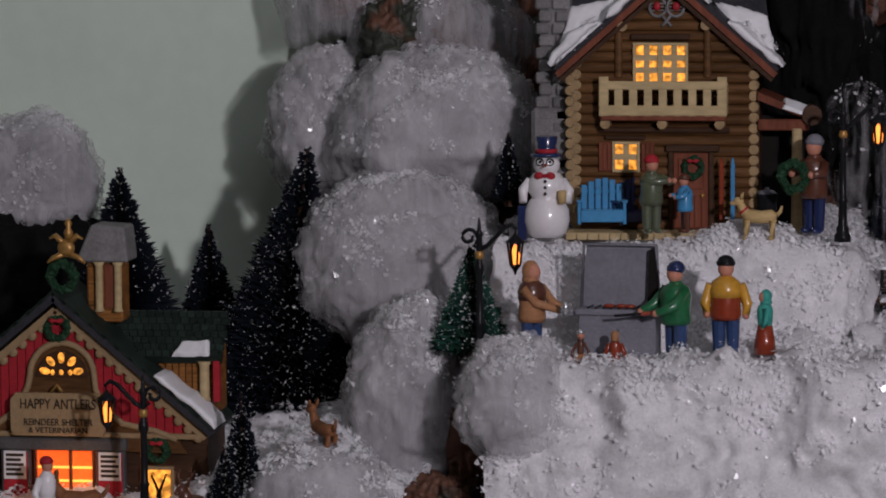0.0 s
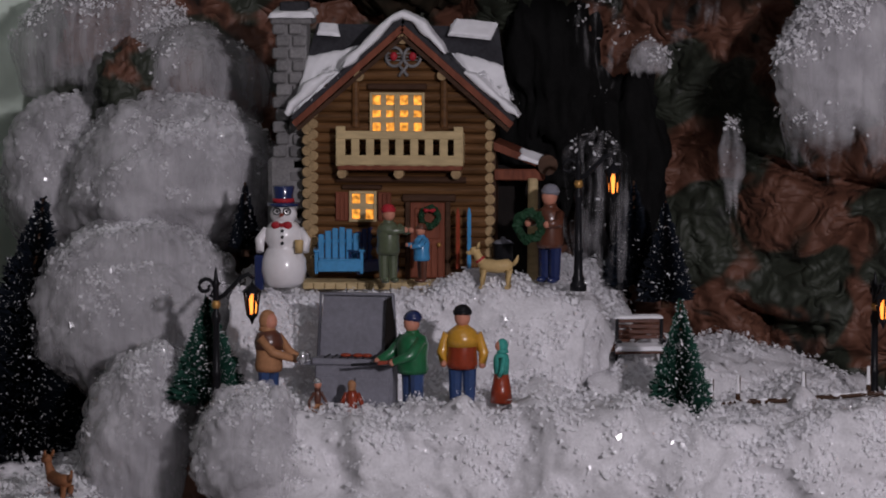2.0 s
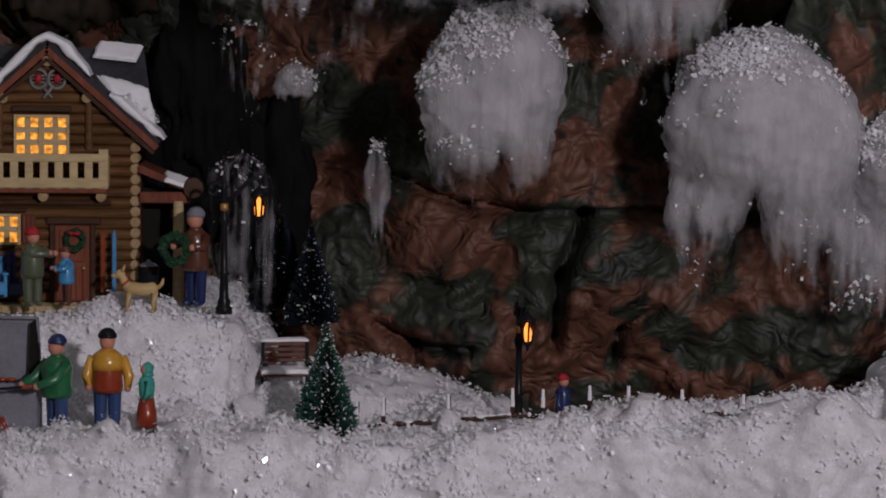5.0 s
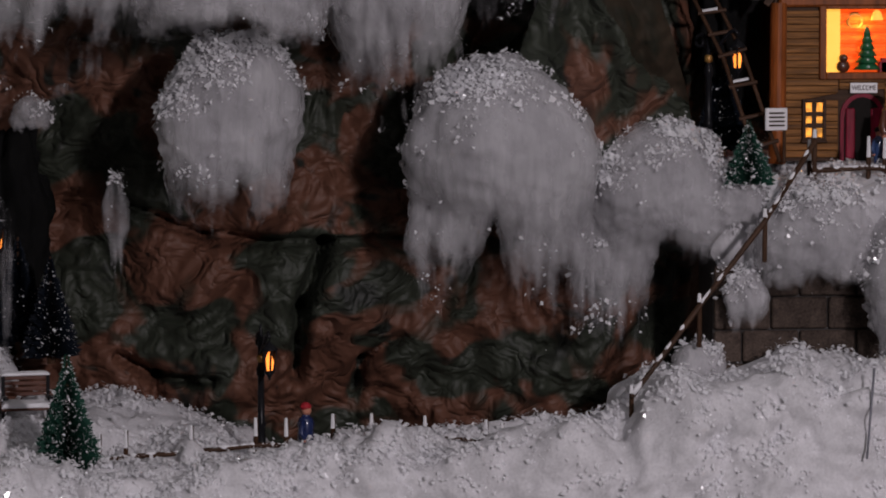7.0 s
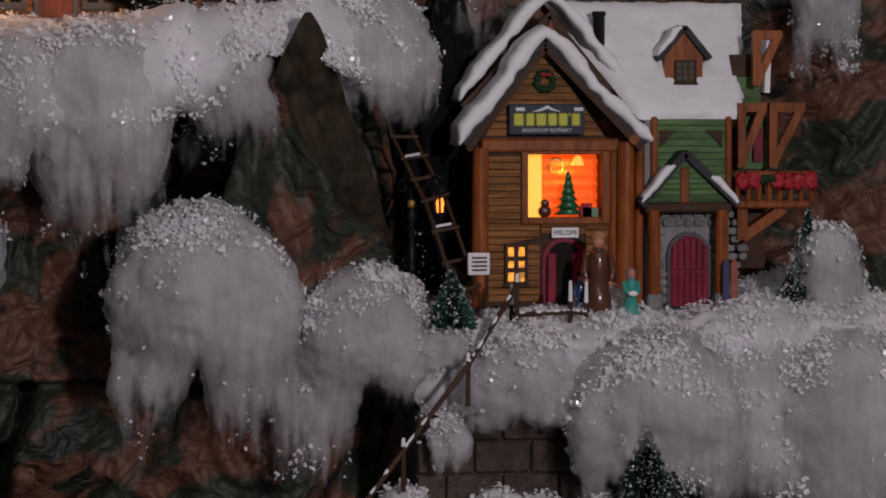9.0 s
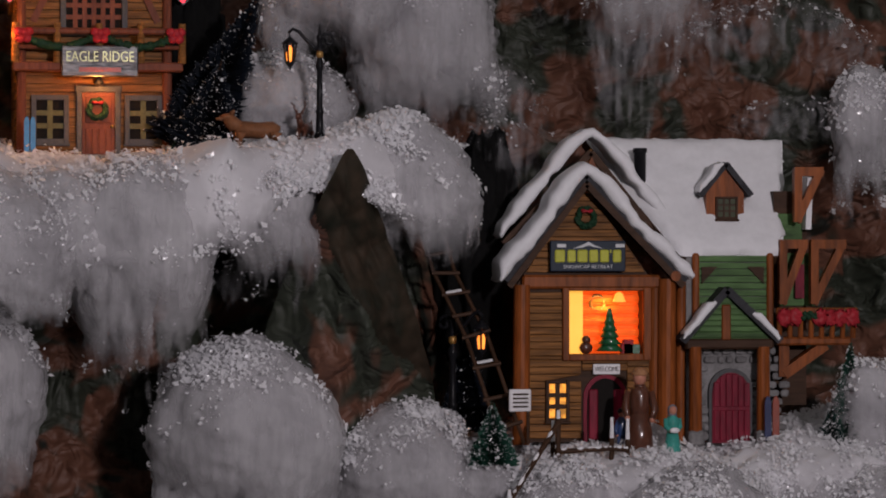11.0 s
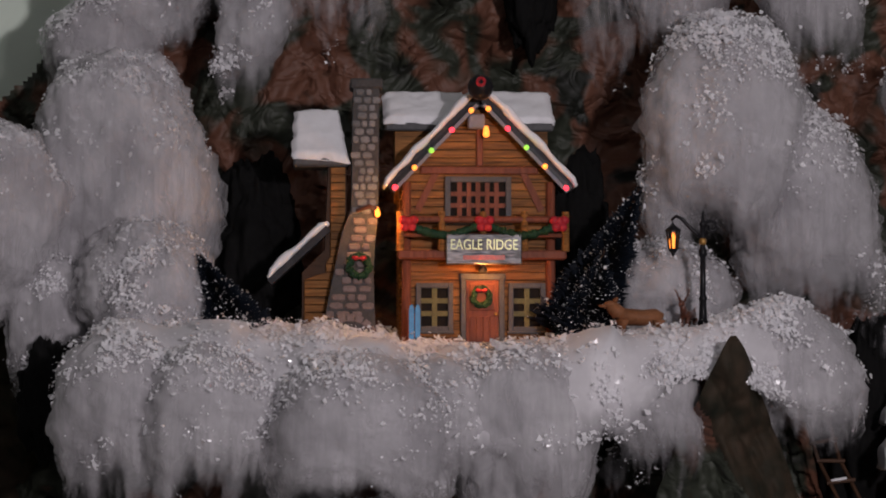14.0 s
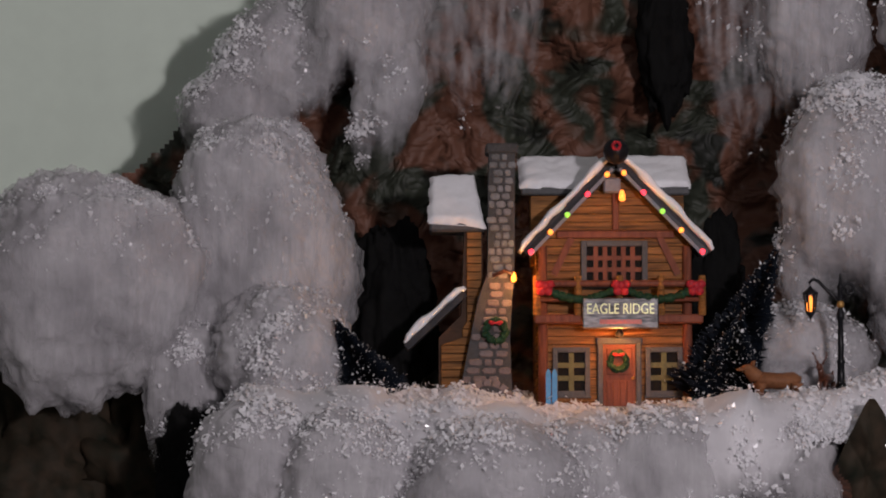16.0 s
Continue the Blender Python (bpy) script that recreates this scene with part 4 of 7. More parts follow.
# ---- small things that come more than once ----
def street_lamp(at, turn=0.0, scale=1.0, label="black cast street lamp with a hanging lit lantern", unit=0.000412):
    UNIT[0] = unit * scale
    ob = thing("street_lamp", pose(*at, 0, 0, turn), label, "street lamp", "street lamps")
    bm = lathe(bmesh.new(), [(15, -8), (15, 4), (11, 8), (12, 14), (8.5, 22), (7.2, 60), (9.5, 64), (6.6, 70), (5.8, 150), (8.5, 155), (8.5, 165), (5.4, 172), (5.4, 215), (8, 219), (4, 226), (2.6, 240), (0.8, 248)])
    part("post", bm, BLACK, ob)
    bm = lathe(bmesh.new(), [(5, 176), (7.6, 180), (7.6, 187), (5, 191)])
    part("collar", bm, BRASS, ob, "worn brass collar")
    spiral = [(-3 - 0, 0, 196)] + [(-18 - (18 - k * 0.75) * math.cos(math.radians(-60 + k * 30)) * -0.9, 0, 214 + (17 - k * 0.8) * math.sin(math.radians(-60 + k * 30))) for k in range(16)]
    arm = [(0, 0, 192), (14, 0, 200), (30, 0, 216), (44, 0, 231), (56, 0, 236), (64, 0, 229), (62, 0, 219)]
    part("scroll", tube(bmesh.new(), spiral, 3.6, 7), BLACK, ob)
    part("arm", tube(bmesh.new(), arm, [4.4, 4.2, 4, 4, 3.6, 3.2, 2.6], 7), BLACK, ob)
    lantern = part("lantern", lathe(bmesh.new(), [(9, 168), (10, 165), (4, 158), (1, 150)], (62, 0, 0), 6), BLACK, ob)
    part("lantern_cap", lathe(bmesh.new(), [(1.5, 222), (4, 218), (16, 208), (17, 205), (12, 204)], (62, 0, 0), 6), BLACK, lantern)
    for k in range(6):
        a = math.pi / 3 * k
        part("cage_bar", rod(bmesh.new(), (62 + 8.5 * math.cos(a), 8.5 * math.sin(a), 167), (62 + 13.5 * math.cos(a), 13.5 * math.sin(a), 205), 2.1, sides=5), BLACK, lantern)
    bm = lathe(bmesh.new(), [(5, 167), (8, 172), (8.5, 184), (5, 195), (1.5, 202)], (62, 0, 0), 8)
    part("flame", bm, FLAME, lantern, "glowing amber bulb")
    return ob


def brush_tree(at, height, radius, mat=None, frost=0.25, lean=0.0, label="dark green bottle-brush fir with frosted tips", seed=1, count=2600):
    """A bottle-brush fir: a twisted stem with whorls of bristles, thinning to the tip."""
    UNIT[0] = 1.0
    radius *= 1.22
    rng = np.random.RandomState(seed)
    ob = thing("fir_tree", pose(*at, 0, lean), label, "fir tree", "bottle-brush firs")
    part("trunk", rod(bmesh.new(), (0, 0, -0.006), (0, 0, height * 0.98), 0.0035, 0.0008, 7), DARK_WOOD, ob)
    t = np.sqrt(rng.rand(count))
    z = height * (1 - t * 0.97)
    tiers = 0.82 + 0.18 * np.abs(np.sin(z / height * 24))
    r = radius * (t * 0.96 + 0.05) * tiers * rng.uniform(0.72, 1.08, count)
    a = rng.rand(count) * 2 * math.pi
    d = np.stack([np.cos(a), np.sin(a), rng.uniform(-0.15, 0.35, count)], -1)
    root = np.stack([np.cos(a) * r * 0.25, np.sin(a) * r * 0.25, z - height * 0.015], -1)
    tip = np.stack([np.cos(a) * r, np.sin(a) * r, z + r * rng.uniform(-0.18, 0.25, count)], -1)
    side = np.stack([-np.sin(a), np.cos(a), 0 * a], -1)
    w = (0.0012 + 0.0016 * rng.rand(count))[:, None]
    up = np.array((0, 0, 1.0))
    verts, faces = [], []
    for s, o in ((side, 0), (np.broadcast_to(up, side.shape), 1)):
        mid = root * 0.45 + tip * 0.55
        verts.append(np.stack([root - s * w * 0.4, mid - s * w, tip, mid + s * w], 1).reshape(-1, 3))
    verts = np.concatenate(verts)
    crown = mesh_object("crown", verts, np.arange(len(verts)).reshape(-1, 4), mat or NEEDLE, ob)
    n = int(count * frost * 2)
    pick = rng.randint(0, count, n)
    size = (0.0003 + (0.0008 if mat is NEEDLE_DARK else 0.0009) * rng.rand(n, 1) ** 2)
    c = tip[pick] * (0.9 + 0.12 * rng.rand(n, 1)) * (1, 1, 0) + tip[pick] * (0, 0, 1)
    o1, o2 = rng.normal(0, 1, (n, 3)), rng.normal(0, 1, (n, 3))
    fv = np.stack([c - o1 * size * 0.6, c + o2 * size * 0.6, c + o1 * size * 0.6, c - o2 * size * 0.6], 1).reshape(-1, 3)
    mesh_object("frost", fv, np.arange(len(fv)).reshape(-1, 4), FLAKE, ob)["label"] = "white frost on the bristle tips"
    return ob


def figurine(name, at, height, coat, legs, hat, label, turn=0.0, arms=((-34, -6, 62), (34, -6, 62)), hood=False, wide=1.0, extra=None, skirt=False, cap="cap", sleeve=None, lean=0.0, yoke=None):
    """A painted resin figurine in one plain mesh, 160 units high, facing the front."""
    UNIT[0] = height / 160.0
    bm = bmesh.new()
    mats = [legs, coat, SKIN, hat, sleeve or coat] + ([extra] if extra else [])
    for sx in (-1, 1):
        if skirt:
            continue
        rod(bm, (sx * 10 * wide, 0, 4), (sx * 10 * wide, 1, 66), 8.5 * wide, 11 * wide, 10, 0)
        ball(bm, (sx * 10.5 * wide, -6, 4), (8, 13, 6), 0)
    if skirt:
        lathe(bm, [(27, 0), (25, 30), (17, 74)], sides=14, slot=0)
    rings = [(21, 56), (23, 64), (21, 84), (23, 104), (19, 116), (9, 124)] if not skirt else [(17, 62), (19, 84), (20, 104), (17, 116), (8, 124)]
    lathe(bm, [(r * wide, z) for r, z in rings], sides=14, slot=1)
    if yoke:
        mats.append(yoke)
        lathe(bm, [(22.6 * wide, 92), (24 * wide, 104), (20 * wide, 117), (10 * wide, 125)], sides=14, slot=len(mats) - 1)
    lathe(bm, [(11, 118), (12, 123), (9, 127)], sides=12, slot=len(mats) - 1 if yoke else 1)
    for (hx, hy, hz), sx in zip(arms, (-1, 1)):
        shoulder = Vector((sx * 20 * wide, 0, 112))
        hand = Vector((hx, hy, hz))
        elbow = (shoulder + hand) / 2 + Vector((sx * 7, 5, -7))
        tube(bm, [shoulder, elbow, hand], [8.5 * wide, 8 * wide, 6], 8, 4)
        ball(bm, hand, 6, 2, 8, 6)
    rod(bm, (0, 0, 120), (0, 0, 128), 7, 7, 10, 2)
    ball(bm, (0, -2, 138), (13, 13.5, 15), 2)
    if hood:
        ball(bm, (0, 2.5, 139), (15.5, 14.5, 18), 3)
        lathe(bm, [(15, 122), (14, 128), (11, 132)], (0, 3, 0), 12, 3)
    else:
        ball(bm, (0, 1, 147), (14.5, 15, 12.5), 3)
        lathe(bm, [(15, 143), (15.5, 146), (15, 150)], (0, 0.5, 0), 14, 3)
    if extra:
        ball(bm, ((arms[0][0] + arms[1][0]) / 2, min(arms[0][1], arms[1][1]) - 6, (arms[0][2] + arms[1][2]) / 2 + 2), (16, 5, 9), 5)
    ob = part(name, bm, mats, smooth=False)
    ob.matrix_world = pose(*at, 0, lean, turn)
    UNIT[0] = 1.0
    return tagged(ob, label, "figurine", "village figurines")


def quadruped(name, at, length, mat, label, turn=0.0, antlers=False, tail=True, stout=1.0, collar=None, squat=1.0):
    """A painted animal figurine in one plain mesh, 100 units long, facing left."""
    UNIT[0] = length / 100.0
    bm = bmesh.new()
    for x in (-26, 30):
        for y in (-9, 9):
            tube(bm, [(x, y * stout, 42), (x - 1, y * stout, 22), (x, y * stout, 3)], [8.5 * stout, 6, 5.5], 8)
            ball(bm, (x - 3, y * stout, 3), (7, 5, 4), 0, 8, 6)
    tube(bm, [(-34, 0, 50), (-22, 0, 51), (5, 0, 48), (28, 0, 50), (38, 0, 48)], [9 * stout, 15 * stout, 14.5 * stout, 15 * stout, 8 * stout], 12)
    tube(bm, [(-26, 0, 54), (-36, 0, 68), (-42, 0, 80)], [12 * stout, 9.5 * stout, 8 * stout], 10)
    ball(bm, (-44, 0, 82), (12, 9.5, 10), 0)
    ball(bm, (-55, 0, 78), (9, 5.5, 5), 0)
    for y in (-7, 7):
        tube(bm, [(-38, y, 88), (-36, y * 1.3, 97), (-34, y * 1.3, 101)], [4, 3, 0.8], 6)
        if antlers:
            tube(bm, [(-40, y, 90), (-36, y * 2.4, 108), (-42, y * 3, 124)], [2.6, 2.2, 1], 6)
            tube(bm, [(-37, y * 2.2, 105), (-28, y * 2.6, 118)], [2, 0.9], 6)
            tube(bm, [(-40, y * 2.7, 116), (-50, y * 3, 122)], [1.8, 0.8], 6)
    if tail:
        tube(bm, [(38, 0, 52), (47, 0, 62), (50, 0, 73)], [5, 4.2, 2], 7)
    mats = [mat]
    if collar:
        mats.append(collar)
        rod(bm, (-31, 0, 61), (-34, 0, 65), 11.5 * stout, 11 * stout, 12, 1)
    bmesh.ops.scale(bm, vec=(1, 1, squat), verts=bm.verts)
    ob = part(name, bm, mats)
    ob.matrix_world = pose(*at, 0, 0, turn)
    UNIT[0] = 1.0
    return tagged(ob, label, "figurine", "village figurines")


def skis(at, height, mat_a, mat_b, label, lean=0.0, half=7, apart=8):
    UNIT[0] = height / 100.0
    ob = thing("ski_pair", pose(*at, 0, lean), label, "skis")
    for x, mat in ((-apart, mat_a), (apart, mat_b)):
        bm = prism(bmesh.new(), [(x - half, 0), (x + half, 0), (x + half, 86), (x + half * 0.6, 96), (x, 100), (x - half * 0.6, 96), (x - half, 86)], -2, 2)
        bmesh.ops.bevel(bm, geom=list(bm.edges), offset=0.8, segments=1, affect="EDGES")
        part("ski", bm, mat, ob)
    UNIT[0] = 1.0
    return ob


# ---- the log cabin and its people ----
def log_cabin(at, unit):
    UNIT[0] = unit
    ob = thing("log_cabin", pose(*at), "brown resin log cabin with balcony, lit windows and snowy roof", "model house")
    apex, half, eave = (10, 448), 172, 300

    def x_at(z):
        if z <= eave:
            return -150, 160
        k = (z - eave) / (apex[1] - eave)
        return 10 - half * (1 - k) * 0.93, 10 + half * (1 - k) * 0.93

    bm = prism(bmesh.new(), [(-148, 0), (158, 0), (158, eave), apex, (-148, eave)], 3, 120)
    part("wall", bm, DARK_WOOD, ob)
    z = 9
    while z < apex[1] - 14:
        l, r = x_at(z + 6)
        bm = rod(bmesh.new(), (l, 1, z), (r, 1, z), 9.6, 9.6, 12)
        part("log", bm, LOG, ob)
        z += 18.6
    # crossing log ends up both corners
    for x, shift in ((-152, 0), (-163, 9), (164, 0)):
        z = 10 + shift
        while z < 300:
            bm = rod(bmesh.new(), (x, -9, z), (x, 14, z), 9.4, 9.0, 12)
            bmesh.ops.bevel(bm, geom=[e for e in bm.edges if all(v.co.y < -8 for v in e.verts)], offset=1.4, segments=1, affect="EDGES")
            part("log_end", bm, LOG_END, ob)
            z += 19
    for x, z in ((-68, 362), (80, 364), (10, 428)):
        part("log_end", rod(bmesh.new(), (x, -24, z), (x, 4, z), 9, 8.6, 12), LOG_END, ob)
    for x in (-76, 82):
        part("post", rod(bmesh.new(), (x, -7, 272), (x, -7, 362), 7.5, 7, 10), LOG, ob)
    # roof: two slopes with barge boards, tiles and snow
    for sx in (-1, 1):
        e = (10 + sx * 196, 284)
        top = (10, 462)
        bm = slanted(bmesh.new(), e, top, 12, -22, 124)
        roof = part("roof", bm, SLATE, ob, "dark slate roof slope")
        part("barge_board", slanted(bmesh.new(), (e[0] - sx * 2, e[1] - 8), (10, 448), 11, -30, -21), RED_WOOD, ob)
        part("barge_board", slanted(bmesh.new(), (e[0] - sx * 8, e[1] - 17), (10 + sx * 0, 432), 7, -26, -20), DARK_WOOD, ob)
        for k in range(9):
            f0, f1 = k / 9, (k + 1.15) / 9
            a = (e[0] + (top[0] - e[0]) * f0, e[1] + (top[1] - e[1]) * f0 + 7)
            b = (e[0] + (top[0] - e[0]) * min(1, f1), e[1] + (top[1] - e[1]) * min(1, f1) + 9)
            part("roof_course", slanted(bmesh.new(), a, b, 3.5, -20, 122), SLATE, roof)

    def slope_snow(sx, f0, f1, y0, y1, thick, seed):
        e, top = (10 + sx * 196, 284), (10, 462)
        lo = (e[0] + (top[0] - e[0]) * f0, e[1] + (top[1] - e[1]) * f0 + 9)
        hi = (e[0] + (top[0] - e[0]) * f1, e[1] + (top[1] - e[1]) * f1 + 9)
        n = 20
        u, v = np.meshgrid(np.linspace(0, 1, n), np.linspace(0, 1, n))
        u, v = u.ravel(), v.ravel()
        rim = np.clip(np.minimum(np.minimum(u, 1 - u), np.minimum(v, 1 - v)) * 7, 0, 1)
        p = np.stack([lo[0] + (hi[0] - lo[0]) * v, y0 + (y1 - y0) * u, lo[1] + (hi[1] - lo[1]) * v], -1)
        out = np.array((sx * 0.67, 0, 0.74))
        wob = fbm(p * 0.06 + seed, 3)
        pt = p + out * (thick * np.sqrt(rim * (2 - rim)) * (1 + 0.4 * wob))[:, None]
        pt[:, 1] += wob * (1 - rim) * 10
        pt[:, 2] += -8 * (1 - rim) * (v < 0.2) * (1 + wob)
        f = grid_faces(n, n)
        q = mesh_object("roof_snow", np.concatenate([pt, p]) * UNIT[0], np.concatenate([f, f[:, ::-1] + n * n]), SNOW_PAINT, ob, smooth=True)
        b = bmesh.new()
        b.from_mesh(q.data)
        bmesh.ops.recalc_face_normals(b, faces=b.faces)
        b.to_mesh(q.data)
        b.free()
        q["label"] = "white snow lying on the roof"
        co, no = mesh_normals(q.data)
        w = np.array(q.matrix_world.translation) + np.array(at)
        shed(co[: n * n] + w, no[: n * n], 160)

    verge_snow(ob, [(-92, 374), (-40, 422), (-4, 458), (10, 466), (24, 458), (84, 400)], 17, -36, 30, 1)
    verge_snow(ob, [(-196, 292), (-176, 312), (-150, 334), (-110, 366)], 20, -32, 44, 2)
    verge_snow(ob, [(118, 368), (160, 330), (190, 304), (214, 288)], 18, -32, 40, 3)
    slope_snow(-1, 0.05, 0.42, -20, 50, 14, 1)
    slope_snow(1, 0.05, 0.36, -20, 40, 13, 4)
    # main roof behind the gable, seen on both sides of it
    bm = bmesh.new()
    slope = ((-190, 2, 296), (200, 2, 296), (172, 92, 446), (-156, 92, 452))
    q = [bm.verts.new(p) for p in slope]
    r = [bm.verts.new((x, y + 10, z - 10)) for x, y, z in slope]
    bm.faces.new(q), bm.faces.new(r[::-1])
    for k in range(4):
        bm.faces.new((q[k], r[k], r[(k + 1) % 4], q[(k + 1) % 4]))
    bmesh.ops.recalc_face_normals(bm, faces=bm.faces)
    part("main_roof", bm, SLATE, ob, "dark slate main roof")
    snow_pad(ob, [(-190, 292), (-128, 330), (-66, 412), (-166, 392)], -6, 46, 14, seed=31)
    snow_pad(ob, [(138, 330), (204, 290), (186, 372), (92, 402)], -6, 40, 12, seed=32)
    snow_pad(ob, [(82, 432), (160, 424), (172, 452), (92, 460)], 62, 92, 7, seed=33)
    snow_pad(ob, [(-154, 432), (-112, 430), (-118, 448), (-152, 450)], 66, 92, 6, seed=34)
    # crossed snowshoes in the gable
    for sx in (-1, 1):
        bm = bmesh.new()
        loop = [(10 + sx * (16 + 15 * math.cos(a)), -11 - sx, 396 + 17 * math.sin(a)) for a in (math.pi * 2 * k / 14 for k in range(15))]
        tube(bm, loop, 3, 6)
        tube(bm, [(10 + sx * 8, -11 - sx, 381), (10 - sx * 8, -12 - sx, 362)], 3, 6)
        shoe = part("snowshoe", bm, STONE, ob, "grey snowshoe with red binding")
        for k in (-6, 0, 6):
            part("lacing", rod(bmesh.new(), (10 + sx * 16 - 11, -10, 396 + k), (10 + sx * 16 + 11, -10, 396 + k), 1.2, sides=5), STONE, shoe)
        part("binding", ball(bmesh.new(), (10 + sx * 17, -13, 397), (7, 3, 8), u=8, v=6), RED, shoe)
    # openings
    for x0, x1, cols, rows, z0, z1, lint in ((-45, -6, 2, 3, 262, 328, None), (4, 43, 2, 3, 262, 328, None), (-82, -43, 2, 2, 107, 152, None)):
        pane_window(ob, x0, x1, z0, z1, -8, cols, rows, BEIGE, WINDOW_GLOW, edge=5, bar=10, deep=7, sill=False)
    for x0, x1, z0, z1 in ((-54, 52, 338, 349), (-100, -28, 160, 168), (8, 104, 139, 152)):
        part("lintel", box(bmesh.new(), x0, x1, -17, 0, z0, z1, bevel=2), DARK_WOOD, ob)
    for x0 in (-112, -36):
        sh = part("shutter", box(bmesh.new(), x0, x0 + 24, -12, -6, 103, 155, bevel=1.5), RED_WOOD, ob, "red-brown plank shutter")
        for k in range(3):
            part("plank", box(bmesh.new(), x0 + 1 + k * 7.6, x0 + 7.4 + k * 7.6, -14, -11, 105, 153, bevel=0.8), RED_WOOD, sh)
    door = part("door", box(bmesh.new(), 22, 84, -11, -4, 2, 137, bevel=1.5), RED_WOOD, ob, "red-brown plank door")
    for k in range(5):
        part("plank", box(bmesh.new(), 25 + k * 11.6, 35.4 + k * 11.6, -13.5, -10, 4, 62, bevel=1), RED_WOOD, door)
    part("panel", box(bmesh.new(), 30, 76, -13, -10, 72, 128, bevel=2), RED_WOOD, door)
    part("door_knob", ball(bmesh.new(), (74, -16, 62), 4, u=8, v=6), BRASS, door, "small brass knob")
    for x0 in (13, 85):
        part("door_post", box(bmesh.new(), x0, x0 + 9, -15, -3, 0, 139, bevel=1.5), DARK_WOOD, ob)
    wreath(ob, (58, -20, 112), 21)
    # balcony with cut-out balusters
    part("balcony_floor", box(bmesh.new(), -105, 117, -42, -6, 196, 206, bevel=2), RED_WOOD, ob)
    part("balcony_rail", box(bmesh.new(), -107, 119, -44, -36, 251, 266, bevel=2), BEIGE, ob)
    part("balcony_rail", box(bmesh.new(), -107, 119, -44, -36, 205, 223, bevel=2), BEIGE, ob)
    for k in range(9):
        x = -102 + k * 26.2
        w = 17 if k in (0, 8) else 14.5
        part("baluster", box(bmesh.new(), x - w / 2 + 3, x + w / 2 + 3, -43, -37, 204, 274 if k in (0, 8) else 253, bevel=1.2), BEIGE, ob)
    for x0 in (-107, 112):
        part("balcony_side", box(bmesh.new(), x0, x0 + 7, -38, -4, 206, 262, bevel=1.5), BEIGE, ob)
    for x in (-97, 4, 106):
        part("log_end", rod(bmesh.new(), (x, -38, 190), (x, 4, 190), 9, 8.6, 12), LOG_END, ob)
    part("beam", rod(bmesh.new(), (-110, -12, 178), (122, -12, 178), 6, 6, 10), DARK_WOOD, ob)
    # chimney
    chim = part("chimney", box(bmesh.new(), -222, -168, 30, 90, -10, 455, bevel=3), STONE, ob, "grey stone chimney with snow on its cap")
    for k in range(21):
        z = k * 22 - 6
        for j in range(2):
            x0 = -226 + j * 30 + (k % 2) * 6 - 3
            part("stone", box(bmesh.new(), x0, x0 + 27 - (k % 3) * 2, 24 - (k * 7 + j * 3) % 4, 34, z, z + 20, bevel=3), STONE, chim)
    part("chimney_cap", box(bmesh.new(), -232, -158, 20, 100, 452, 464, bevel=3), STONE, ob)
    snow_pad(ob, [(-236, 464), (-152, 464), (-154, 472), (-233, 472)], 16, 102, 10, "cap_snow")
    part("chimney_pot", box(bmesh.new(), -218, -168, 40, 90, 474, 492, bevel=3), SLATE, ob)
    part("chimney_foot", box(bmesh.new(), -238, -166, 22, 94, -10, 215, bevel=8), STONE, ob)
    # lean-to porch
    bm = prism(bmesh.new(), [(172, 232), (266, 196), (266, 208), (172, 246)], -20, 110)
    part("porch_roof", bm, RED_WOOD, ob, "sloping brown porch roof")
    part("porch_beam", box(bmesh.new(), 172, 262, -18, -8, 178, 198, bevel=2), RED_WOOD, ob)
    part("porch_back", box(bmesh.new(), 172, 250, 60, 70, 0, 200), DARK, ob, "dark inside of the porch")
    part("porch_side", box(bmesh.new(), 168, 174, -6, 110, 0, 232), DARK_WOOD, ob)
    part("porch_post", rod(bmesh.new(), (241, -14, -8), (241, -14, 182), 10, 9, 12), BEIGE, ob)
    part("roll", rod(bmesh.new(), (268, -26, 206), (262, 20, 206), 18, 17, 12), DARK_WOOD, ob)
    snow_pad(ob, [(216, 218), (262, 204), (262, 216), (216, 232)], -26, 10, 6, "porch_snow")
    # deck
    for k in range(3):
        part("plank", box(bmesh.new(), -166, 130, -62 + k * 20, -43 + k * 20, -12, -1 + k * 0.3, bevel=1.2), BEIGE, ob)
    for k in range(15):
        part("deck_board", box(bmesh.new(), -164 + k * 19.6, -146 + k * 19.6, -66, -61, -14, -2, bevel=1), BEIGE, ob)
    return ob


CABIN_U = 0.000422855
log_cabin((-0.2665, 2.700, 1.1755), CABIN_U)


